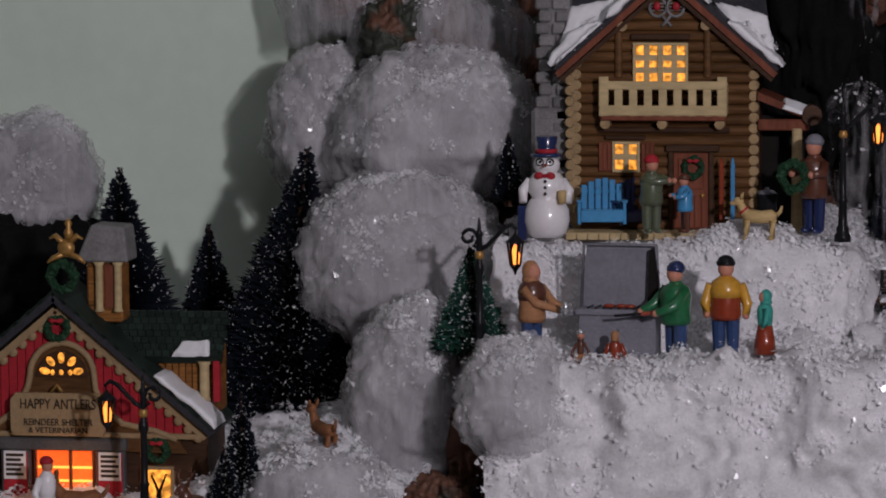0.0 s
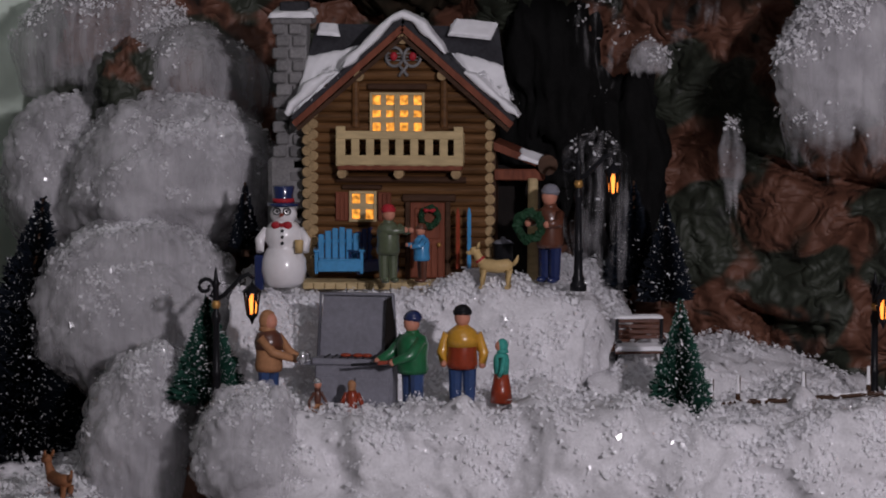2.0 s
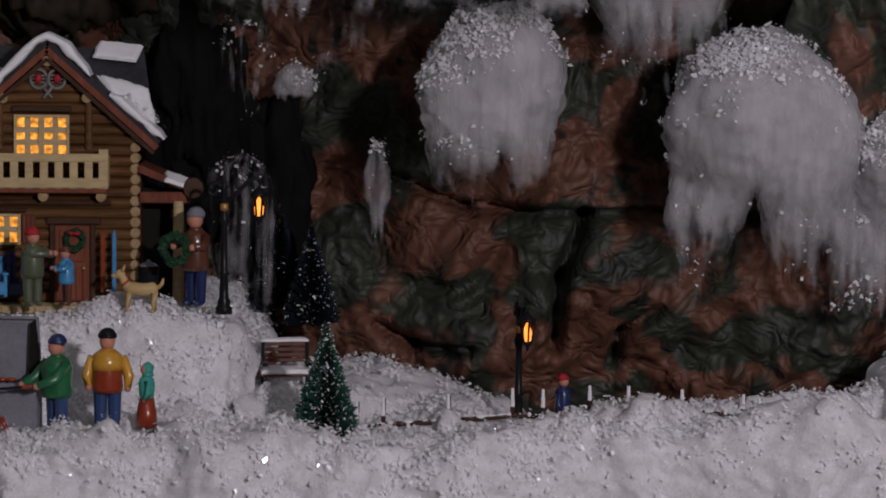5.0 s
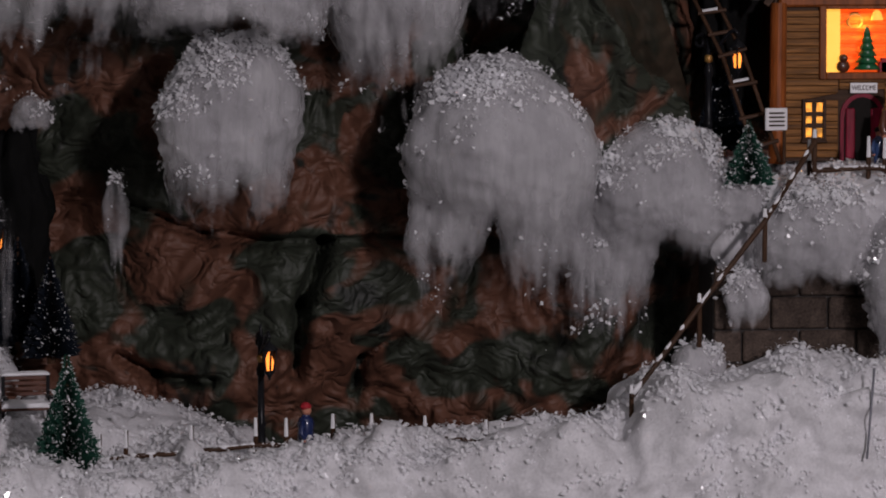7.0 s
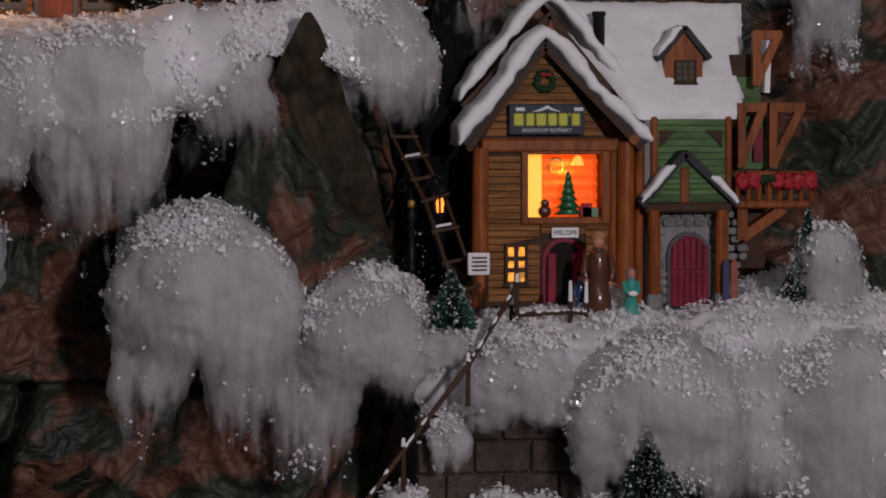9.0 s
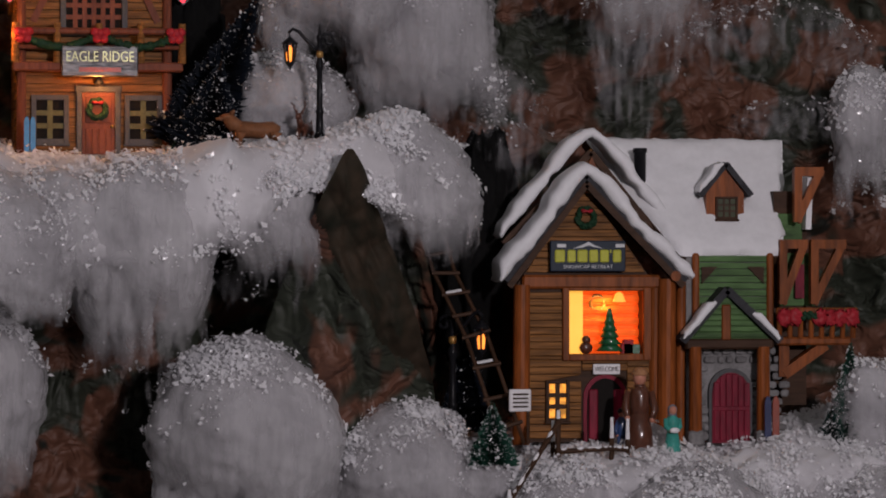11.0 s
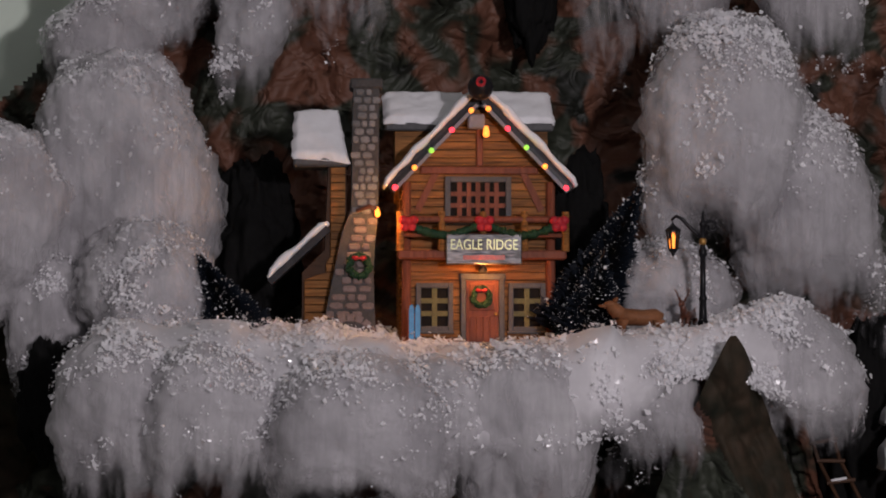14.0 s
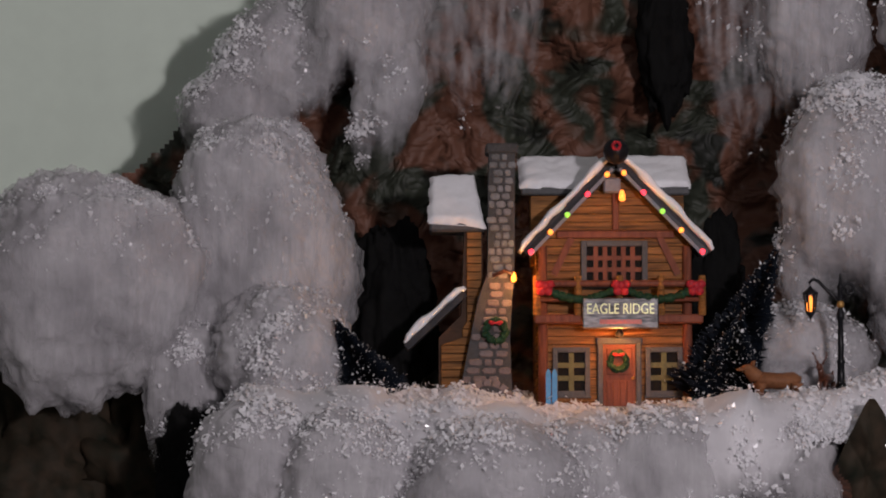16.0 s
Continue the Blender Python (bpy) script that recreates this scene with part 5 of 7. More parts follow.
def garden_chair(at, unit, paint, turn, label):
    UNIT[0] = unit
    ob = thing("garden_chair", pose(*at, 0, 0, turn), label, "chair", "chairs on the deck")
    for k in range(6):
        h = (58, 66, 72, 74, 70, 60)[k]
        bm = box(bmesh.new(), -36 + k * 12.4, -25.4 + k * 12.4, 14, 18, 22, 22 + h * 0.78, bevel=1.5)
        part("back_slat", bm, paint, ob)
    part("seat", box(bmesh.new(), -36, 38, -20, 16, 20, 26, bevel=2), paint, ob)
    part("seat_front", box(bmesh.new(), -38, 40, -24, -18, 4, 24, bevel=1.5), paint, ob)
    for x0 in (-43, 37):
        part("armrest", box(bmesh.new(), x0 - 2, x0 + 9, -24, 18, 38, 43, bevel=1.5), paint, ob)
        part("leg", box(bmesh.new(), x0, x0 + 6, -22, -14, 0, 39, bevel=1), paint, ob)
        part("leg", box(bmesh.new(), x0, x0 + 6, 8, 16, 0, 39, bevel=1), paint, ob)
    part("back_rail", box(bmesh.new(), -36, 38, 18, 21, 52, 58, bevel=1), paint, ob)
    UNIT[0] = 1
    return ob


garden_chair((-0.3091, 2.675, 1.1819), CABIN_U, BLUE, 8, "glossy blue slatted garden chair on the cabin deck")
garden_chair((-0.2856, 2.690, 1.1806), CABIN_U, NAVY, 40, "dark blue slatted garden chair turned aside on the deck")


def snowman(at, unit):
    UNIT[0] = unit
    ob = thing("snowman", pose(*at), "white glazed snowman with dark blue top hat and red bow", "snowman")
    part("body", lathe(bmesh.new(), [(26, 0), (36, 8), (41, 30), (39, 50), (30, 66), (26, 70), (34, 82), (33, 100), (24, 112), (15, 116)], sides=20), WHITE, ob, smooth=True)
    part("head", ball(bmesh.new(), (0, 0, 128), (24, 22, 20), u=16, v=12), WHITE, ob)
    hat = part("hat", lathe(bmesh.new(), [(29, 143), (29, 147), (19, 148), (17, 160), (20, 176), (18, 178)], sides=18), NAVY, ob, "dark blue top hat")
    part("hat_band", lathe(bmesh.new(), [(20, 149), (19, 156)], sides=18), RED, hat)
    part("nose", rod(bmesh.new(), (0, -20, 128), (-2, -36, 126), 4, 1, 8), RUST, ob)
    bm = bmesh.new()
    for sx in (-1, 1):
        tube(bm, [(sx * 9 + 6.5 * math.cos(a), -22, 134 + 6 * math.sin(a)) for a in (math.pi * 2 * k / 12 for k in range(13))], 1.2, 5)
    part("spectacles", bm, BLACK, ob)
    bm = bmesh.new()
    for sx in (-1, 1):
        ball(bm, (sx * 8.5, -20.5, 134), 2.6, u=8, v=6)
    for k in range(3):
        ball(bm, (2, -35 + k * 0.6, 101 - k * 11), 3, u=8, v=6)
    part("button", bm, BLACK, ob)
    bm = bmesh.new()
    for sx in (-1, 1):
        ball(bm, (sx * 10, -26, 110), (9, 4, 7), u=8, v=6)
    ball(bm, (0, -28, 110), 4, u=8, v=6)
    part("bow_tie", bm, RED, ob, "red bow tie")
    for sx in (-1, 1):
        part("arm", tube(bmesh.new(), [(sx * 28, -2, 100), (sx * 41, -8, 82), (sx * 40, -16, 62)], [9, 9, 7], 9), WHITE, ob)
    part("mug", lathe(bmesh.new(), [(7, 62), (8, 84), (6, 85)], (31, -30, 0), 10), SAND, ob, "sand-coloured mug")
    part("pail", box(bmesh.new(), -50, -34, -16, 4, -6, 56, bevel=2), NAVY, ob, "dark blue broom bag")
    UNIT[0] = 1


snowman((-0.3480, 2.655, 1.1734), CABIN_U)

figurine("father_figurine", (-0.2681, 2.640, 1.1790), 0.0581034, OLIVE, OLIVE, RED, "figurine in long olive coat and red cap on the deck", 35, arms=((18, -40, 108), (36, -30, 106)), wide=1.05)
figurine("boy_figurine", (-0.2443, 2.655, 1.1777), 0.0439926, BLUE, BROWN, BROWN, "small figurine in blue jacket and brown trousers", -65, arms=((-20, -34, 100), (22, -36, 96)), lean=-4)
figurine("porch_figurine", (-0.1497, 2.660, 1.1780), 0.0733199, BROWN, NAVY, STEEL, "figurine in brown coat carrying a green wreath", -35, arms=((-22, -30, 96), (20, -34, 96)))
UNIT[0] = CABIN_U
hung = thing("carried_wreath", pose(*(-0.1639, 2.645, 1.2120)), "dark green wreath held by a figurine", "wreath")
wreath(hung, (0, 0, 20), 30, bow=False)
UNIT[0] = 1
quadruped("dog_figurine", (-0.1894, 2.645, 1.1741), 0.0339678, SAND, "sand-coloured dog figurine with red collar on the snow", collar=RED)
UNIT[0] = CABIN_U
pot = thing("cooking_pot", pose(*(-0.1867, 2.690, 1.1899)), "dark metal cooking pot beside the porch", "pot")
part("pot_body", lathe(bmesh.new(), [(14, 0), (18, 4), (18, 28), (20, 32), (16, 33)], sides=16), BLACK, pot, smooth=True)
part("lid", lathe(bmesh.new(), [(19, 33), (12, 38), (4, 40), (4, 44)], sides=16), STEEL, pot, smooth=True)
UNIT[0] = 1
skis((-0.2160, 2.685, 1.1842), 0.0470966, RUST, BLUE, "red and blue skis leaning at the cabin wall", half=3.2, apart=9)

street_lamp((-0.1280, 2.645, 1.1763), 0, 1.0)
street_lamp((-0.3870, 2.575, 1.0902), 0, 1.03)


# ---- the grill party on the lower terrace ----
def grill(at, unit):
    UNIT[0] = unit
    ob = thing("barbecue_grill", pose(*at, 0, 0, -6), "grey metal barbecue grill with raised lid on the snow", "grill")
    part("cabinet", box(bmesh.new(), -68, 74, -26, 26, -30, 66, bevel=3), STEEL, ob)
    for k, x in enumerate((-62, 6)):
        part("cabinet_door", box(bmesh.new(), x, x + 62, -30, -25, -20, 44, bevel=2), STEEL, ob)
    part("cook_top", box(bmesh.new(), -74, 78, -30, 28, 64, 76, bevel=3), STEEL, ob)
    part("side_shelf", box(bmesh.new(), -98, -66, -22, 22, 62, 70, bevel=2), STEEL, ob)
    lid = part("lid", prism(bmesh.new(), [(-72, 72), (72, 72), (66, 186), (-62, 186)], 24, 34), STEEL, ob, "raised grey lid")
    part("lid_rim", tube(bmesh.new(), [(-72, 22, 74), (-64, 8, 190), (68, 8, 190), (72, 22, 74)], 3.4, 7), STEEL, lid)
    part("lid_side", prism(bmesh.new(), [(52, 76), (73, 74), (68, 188), (56, 180)], 8, 24), DARK, lid)
    bm = bmesh.new()
    for k in range(8):
        rod(bm, (-50 + k * 14, -24, 78), (-50 + k * 14, 20, 78), 1.6, sides=6)
    part("grate", bm, BLACK, ob)
    for x in (-14, 8, 24):
        part("steak", ball(bmesh.new(), (x, -10, 81), (11, 8, 4), u=8, v=6), RUST, ob, "grilled red meat")
    UNIT[0] = 1


PARTY_U = 0.000402495
grill((-0.2856, 2.572, 1.1003), PARTY_U)
figurine("mug_figurine", (-0.3455, 2.552, 1.0982), 0.070343, CAMEL, JEANS, CAMEL, "figurine in camel and brown jacket with hood, holding a mug", 55, arms=((12, -50, 78), (30, -42, 76)), hood=True, yoke=BROWN, extra=CHROME)
figurine("cook_figurine", (-0.2418, 2.552, 1.0978), 0.070343, GREEN, JEANS, NAVY, "figurine in green hooded coat and blue cap at the grill", -50, arms=((-34, -46, 76), (14, -50, 78)), wide=1.15)
figurine("guest_figurine", (-0.2061, 2.552, 1.1015), 0.0711424, RUST, JEANS, BLACK, "figurine in yellow and red jacket with black cap", 4, arms=((-30, -4, 64), (32, -4, 62)), wide=1.12, sleeve=YELLOW, yoke=YELLOW)
figurine("child_figurine", (-0.1782, 2.552, 1.1019), 0.0471618, TEAL, RUST, TEAL, "small child figurine in teal hooded jacket", -80, hood=True, arms=((-20, -8, 66), (20, -8, 66)), skirt=True)
figurine("toddler_figurine", (-0.2839, 2.538, 1.0862), 0.0333886, RUST, RUST, CAMEL, "small dark red figurine with tan cap before the grill", 170, hood=True, skirt=True)
figurine("sitting_figurine", (-0.3087, 2.538, 1.0859), 0.0341836, BROWN, CAMEL, CHROME, "little brown figurine beside the grill", 30, skirt=True, wide=0.6)
# yellow yoke of the guest's jacket and tools
UNIT[0] = PARTY_U
tongs = thing("grill_fork", pose(*(-0.2668, 2.538, 1.1311)), "red-handled grill fork held over the grill", "grill fork")
part("handle", rod(bmesh.new(), (4, 0, 0), (34, 0, 2), 4, 3.4, 8), RUST, tongs)
part("prongs", rod(bmesh.new(), (-44, 0, -4), (4, 0, 0), 2.4, 2.4, 6), BLACK, tongs)
mug = thing("mug", pose(*(-0.3185, 2.530, 1.1356)), "small silver mug in the hand of a figurine", "mug")
part("cup", lathe(bmesh.new(), [(6, -12), (7, 12), (5.5, 12), (5, -6)], sides=12), CHROME, mug, smooth=True)
part("handle", tube(bmesh.new(), [(6, 0, 8), (13, 0, 6), (13, 0, -4), (6, 0, -7)], 1.6, 6), CHROME, mug)
UNIT[0] = 1

# firs of this side
brush_tree((-0.5757, 2.750, 1.0193), 0.217496, 0.0610000, NEEDLE_DARK, 0.4, lean=7.5, seed=2, count=9000, label="tall dark bottle-brush fir sprinkled with white flakes")
brush_tree((-0.6482, 2.840, 1.0636), 0.100076, 0.0275764, NEEDLE_DARK, 0.2, seed=3)
brush_tree((-0.7168, 2.820, 1.0838), 0.128078, 0.0406317, NEEDLE_DARK, 0.2, seed=4, count=3600)
brush_tree((-0.5533, 2.520, 0.9879), 0.0860369, 0.0189439, NEEDLE_DARK, 0.3, seed=5)
brush_tree((-0.5614, 2.500, 0.9913), 0.0450262, 0.0133121, NEEDLE_DARK, 0.3, seed=6, count=1500)
brush_tree((-0.3970, 2.600, 1.0950), 0.0773668, 0.0260604, NEEDLE_LIGHT, 0.4, seed=7, count=3600, label="green bottle-brush fir dusted with snow")
brush_tree((-0.3830, 2.700, 1.1977), 0.0507426, 0.0118399, NEEDLE_DARK, 0.12, seed=8, count=1500)
brush_tree((-0.0512, 2.575, 1.0786), 0.0975934, 0.0258098, NEEDLE_LIGHT, 0.42, seed=9, count=4200, label="green bottle-brush fir dusted with snow")
brush_tree((-0.0668, 2.760, 1.1549), 0.0778053, 0.0194513, NEEDLE_DARK, 0.15, seed=10)
brush_tree((-0.0925, 2.800, 1.1615), 0.0833181, 0.0219258, NEEDLE_DARK, 0.05, seed=11)


# ---- the lodge on the upper ledge ----
OLIVE_SASH = material("olive_sash", (0.13, 0.12, 0.05), 0.5, spread=0.3, scale=60, bump=0.2)
SIGN_SILVER = material("silver_sign", (0.11, 0.11, 0.115), 0.42, metal=0.7, spread=0.95, scale=60, grain=(0.3, 1, 1.5), bump=0.9)


INK_GLEAM = material("gleaming_letter", (0.55, 0.58, 0.30), 0.3, metal=0.3, spread=0.3, bump=0)


def lodge(at, unit):
    UNIT[0] = unit
    ob = thing("mountain_lodge", pose(*at), "brown timber lodge with string lights and snowy roofs", "model house")
    eave, apex = 285, 432

    def x_at(z):
        if z <= eave:
            return -138, 128
        k = (z - eave) / (apex - eave)
        return -5 - 150 * (1 - k), -5 + 145 * (1 - k)

    part("wall", prism(bmesh.new(), [(-140, 0), (130, 0), (130, eave), (-5, apex), (-140, eave)], 2, 150), DARK_WOOD, ob)
    boards(ob, "board", TAN_WOOD, x_at, 0, apex - 8, 14.5, 1, proud=4, seed=4)
    for k in range(20):
        bm = box(bmesh.new(), -146, -139, 4, 148, k * 14.5 + 0.6, k * 14.5 + 13.8, bevel=1)
        part("side_board", bm, TAN_WOOD, ob)
    for x in (-134, 122):
        part("corner_post", rod(bmesh.new(), (x, -6, 0), (x, -6, 290), 9, 8, 10), RED_WOOD, ob)
    part("king_post", box(bmesh.new(), -10, 2, -10, 0, 318, 400, bevel=2), RED_WOOD, ob)
    part("tie_beam", box(bmesh.new(), -110, 100, -9, 0, 304, 318, bevel=2), RED_WOOD, ob)
    for sx in (-1, 1):
        part("brace", slanted(bmesh.new(), (-4 + sx * 110, 240), (-4 + sx * 78, 306), 12, -8, 0), RED_WOOD, ob)
        e, top = (-4 + sx * 162, 284), (-4, 446)
        part("roof", slanted(bmesh.new(), e, top, 10, -26, 150), SLATE, ob, "dark roof slope")
        part("barge_board", slanted(bmesh.new(), (e[0] - sx * 3, e[1] - 9), (-4, 433), 12, -30, -25), BLACK, ob)
        # the string of lights
        strip = part("light_string", slanted(bmesh.new(), (e[0] - sx * 8, e[1] - 12), (-4 + sx * 6, 426), 6, -34, -30), STEEL, ob, "string of coloured lights on a silver strip")
        lit = ((0.03, FLAME_RED), (0.26, FLAME), (0.46, FLAME_GREEN), (0.70, FLAME_RED), (0.93, FLAME)) if sx < 0 else ((0.03, FLAME_RED), (0.28, FLAME), (0.50, FLAME_GREEN), (0.72, FLAME_RED), (0.95, FLAME))
        for q, mat in lit:
            x, z = e[0] - sx * 6 + (-4 + sx * 6 - e[0] + sx * 6) * q, e[1] - 10 + (426 - e[1] + 10) * q
            part("bulb", ball(bmesh.new(), (x, -37, z), 5, u=10, v=8), mat, strip)
    verge_snow(ob, [(-172, 280), (-120, 334), (-60, 394), (-20, 438), (-4, 450), (12, 438), (60, 388), (110, 338), (164, 280)], 15, -36, 60, 5)
    # ornament ball on the peak
    part("ornament", ball(bmesh.new(), (-6, -60, 454), 23, u=18, v=12), BLACK, ob, "dark round ornament with red bow")
    wreath(ob, (-6, -82, 462), 9, mat=RED, bow=False)
    # spot lamp
    part("lamp_bracket", box(bmesh.new(), -26, 4, -30, -4, 384, 410, bevel=3), STEEL, ob)
    part("lamp_bulb", lathe(bmesh.new(), [(3, 368), (6, 371), (5.5, 380), (3, 388)], (6, -34, 0), 10), FLAME, ob, "glowing amber lamp")
    # cross roofs behind, thick with snow
    for x0, x1 in ((-172, -20), (10, 134)):
        part("rear_wall", box(bmesh.new(), x0 + 20, x1 - 12, 60, 150, 260, 408), TAN_WOOD, ob)
        part("rear_eave", box(bmesh.new(), x0 + 2, x1 - 2, 44, 62, 386, 400, bevel=3), GREY_TRIM, ob)
        snow_pad(ob, [(x0, 397), (x1, 397), (x1 - 3, 458), (x0 - 2, 458)], 44, 130, 12, seed=x0)
    # windows, door and balcony
    up = pane_window(ob, -56, 42, 228, 290, -3, 6, 3, GREY_TRIM, DARK, edge=10, bar=8, deep=9, sash=RED_WOOD)
    pane_window(ob, -108, -60, 34, 102, -3, 2, 3, GREY_TRIM, DARK, edge=9, bar=9, deep=9, sash=OLIVE_SASH)
    pane_window(ob, 56, 104, 34, 102, -3, 2, 3, GREY_TRIM, DARK, edge=9, bar=9, deep=9, sash=OLIVE_SASH)
    for x0, x1, z0, z1 in ((-38, -28, 0, 122), (30, 40, 0, 122), (-40, 42, 116, 128)):
        part("door_frame", box(bmesh.new(), x0, x1, -12, 0, z0, z1, bevel=1.5), GREY_TRIM, ob)
    door = part("door", box(bmesh.new(), -28, 30, -7, 0, 0, 117, bevel=1.2), RED_WOOD, ob, "orange-brown panelled door with wreath")
    for k in range(4):
        part("panel", box(bmesh.new(), -22 + k * 12, -12 + k * 12, -9, -6, 8, 52, bevel=1), RED_WOOD, door)
    part("panel", box(bmesh.new(), -22, 24, -9, -6, 62, 110, bevel=1.5), RED_WOOD, door)
    part("door_knob", ball(bmesh.new(), (25, -11, 56), 3.4, u=8, v=6), BRASS, door)
    wreath(ob, (-1, -14, 86), 20)
    part("step", box(bmesh.new(), -50, 100, -30, 0, -14, 6, bevel=3), STONE, ob)
    part("balcony_floor", box(bmesh.new(), -150, 148, -40, 0, 152, 168, bevel=2.5), RED_WOOD, ob)
    part("balcony_rail", rod(bmesh.new(), (-150, -38, 222), (150, -38, 222), 6, 6, 10), RED_WOOD, ob)
    part("balcony_rail", rod(bmesh.new(), (-146, -38, 194), (146, -38, 194), 4, 4, 8), RED_WOOD, ob)
    for k in range(5):
        x = -146 + k * 73
        part("rail_post", rod(bmesh.new(), (x, -38, 166), (x, -38, 236), 7, 6.4, 10), TAN_WOOD, ob)
    for x0, x1 in ((-128, -10), (12, 128)):
        n = 40
        bm = tube(bmesh.new(), [(x0 + (x1 - x0) * k / n, -45, 210 - 16 * math.sin(math.pi * k / n)) for k in range(n + 1)], [4.5 + 5 * float(vnoise([[k * 1.7, x0, 2.0]])[0]) for k in range(n + 1)], 8)
        part("garland", bm, WREATH, ob, "green fir garland on the balcony rail")
    for x in (-132, 2, 134):
        bm = bmesh.new()
        for dx, dz in ((-9, 4), (9, 4), (-6, -8), (6, -8), (0, 2)):
            ball(bm, (x + dx, -50, 216 + dz), (9, 5, 8), u=8, v=6)
        part("bow", bm, RED, ob, "red ribbon bow")
    sign = part("sign", box(bmesh.new(), -66, 68, -52, -44, 142, 196, bevel=2), SIGN_SILVER, ob, "silver name board over the door")
    lettering("EAGLE RIDGE", 26, (1, -53, 176), INK_GLEAM, sign, width=118)
    part("writing_bar", box(bmesh.new(), -36, 38, -53.5, -51, 150, 158), RUST, sign)
    part("door_lamp", lathe(bmesh.new(), [(7, 128), (8, 134), (3, 142)], (0, -34, 0), 10), BLACK, ob)
    # stone chimney that widens to a hearth
    def ch(z):
        q = np.interp(z, [0, 60, 130, 200, 240, 470], [-282, -276, -262, -248, -232, -228])
        r = np.interp(z, [0, 60, 130, 200, 240, 470], [-186, -190, -192, -188, -184, -182])
        return float(q), float(r)
    outline = [(ch(z)[0], z) for z in (0, 60, 130, 200, 240, 462)] + [(ch(z)[1], z) for z in (462, 240, 200, 130, 60, 0)]
    chim = part("chimney", prism(bmesh.new(), outline, -8, 60), MORTAR, ob, "grey and pink stone chimney with a wreath")
    stones(chim, "stone", WARM_STONE, lambda x, z: ch(z)[0] + 6 < x < ch(z)[1] - 6 and z < 230 and not (abs(x + 233) < 40 and z < 46), -285, -180, 2, 232, 22, 15, -8, 4, 5)
    stones(chim, "stone", STONE, lambda x, z: ch(z)[0] + 5 < x < ch(z)[1] - 5 and z >= 230, -240, -178, 232, 452, 17, 14, -8, 4, 6)
    part("chimney_cap", box(bmesh.new(), -234, -176, -12, 64, 456, 474, bevel=3), MORTAR, ob)
    arch = [(-233 + 42 * math.cos(a), 4 + 40 * math.sin(a)) for a in (math.pi * k / 10 for k in range(11))]
    part("hearth", prism(bmesh.new(), arch, -13, -9), MORTAR, chim)
    for k in range(9):
        a = math.pi * (k + 0.5) / 9
        m = Matrix.Translation((-233 + 44 * math.cos(a), -12, 4 + 44 * math.sin(a))) @ Matrix.Rotation(-(a - math.pi / 2), 4, "Y")
        bm = box(bmesh.new(), -7, 7, -4, 4, -6, 7, bevel=1.5)
        bmesh.ops.transform(bm, matrix=m, verts=bm.verts)
        part("arch_stone", bm, WARM_STONE, chim)
    wreath(ob, (-218, -18, 140), 24)
    part("lantern_bracket", tube(bmesh.new(), [(-222, -12, 238), (-200, -20, 246), (-186, -24, 240)], 4, 7), BROWN, ob)
    part("wall_lantern", lathe(bmesh.new(), [(2, 226), (5, 229), (4.5, 237), (2, 244)], (-186, -24, 0), 9), FLAME, ob, "small glowing lantern")
    # annex
    part("annex_wall", prism(bmesh.new(), [(-318, 0), (-256, 0), (-240, 120), (-240, 320), (-272, 320), (-278, 170), (-318, 130)], 20, 120), DARK_WOOD, ob)
    boards(ob, "board", TAN_WOOD, lambda z: ((-314, -268) if z < 130 else (-276, -244)) if z < 150 else (-268, -242), 0, 318, 14.5, 19, proud=4, seed=9)
    part("annex_eave", box(bmesh.new(), -334, -234, 6, 110, 318, 334, bevel=4), GREY_TRIM, ob)
    snow_pad(ob, [(-336, 332), (-236, 326), (-252, 424), (-332, 422)], 4, 90, 12, seed=8)
    part("annex_gable", prism(bmesh.new(), [(-330, 326), (-240, 326), (-256, 416), (-330, 416)], 96, 110), DARK_WOOD, ob)
    part("lean_to_roof", slanted(bmesh.new(), (-376, 112), (-272, 208), 12, 0, 90), SLATE, ob)
    verge_snow(ob, [(-376, 118), (-340, 152), (-305, 185), (-270, 216)], 15, 0, 50, 8)
    UNIT[0] = 1
    return ob


LODGE_U = 0.000422855
lodge((0.1624, 2.700, 1.5177), LODGE_U)
lamp("door_lamp_light", "POINT", 0.085, (1.0, 0.36, 0.08), pose(*(0.1618, 2.675, 1.5682)), radius=0.004)
lamp("gable_lamp_light", "POINT", 0.07, (1.0, 0.36, 0.08), pose(*(0.1603, 2.630, 1.6548)), radius=0.004)
lamp("wall_lantern_light", "POINT", 0.08, (1.0, 0.40, 0.10), pose(*(0.0853, 2.675, 1.6104)), radius=0.004)
skis((0.1106, 2.665, 1.5192), 0.0283814, BLUE, BLUE, "pair of bright blue skis standing in the snow")
street_lamp((0.3219, 2.640, 1.5283), 180, 0.86, "black cast street lamp with lit lantern beside the bear")
quadruped("bear_figurine", (0.2732, 2.630, 1.5229), 0.0461319, DEER, "brown bear figurine on the snowy ledge", stout=1.45, tail=False, squat=0.62)
quadruped("elk_figurine", (0.3131, 2.660, 1.5268), 0.0258286, BROWN, "dark brown elk figurine with antlers", 60, antlers=True)
brush_tree((0.2331, 2.700, 1.5234), 0.126856, 0.0338284, NEEDLE_DARK, 0.25, lean=23, seed=21, count=3600, label="dark bottle-brush fir leaning beside the lodge")
brush_tree((0.2392, 2.660, 1.5224), 0.0687374, 0.0258286, NEEDLE_DARK, 0.3, lean=10, seed=22)
brush_tree((-0.0193, 2.680, 1.5234), 0.0692543, 0.0243439, NEEDLE_DARK, 0.22, lean=-26, seed=23)
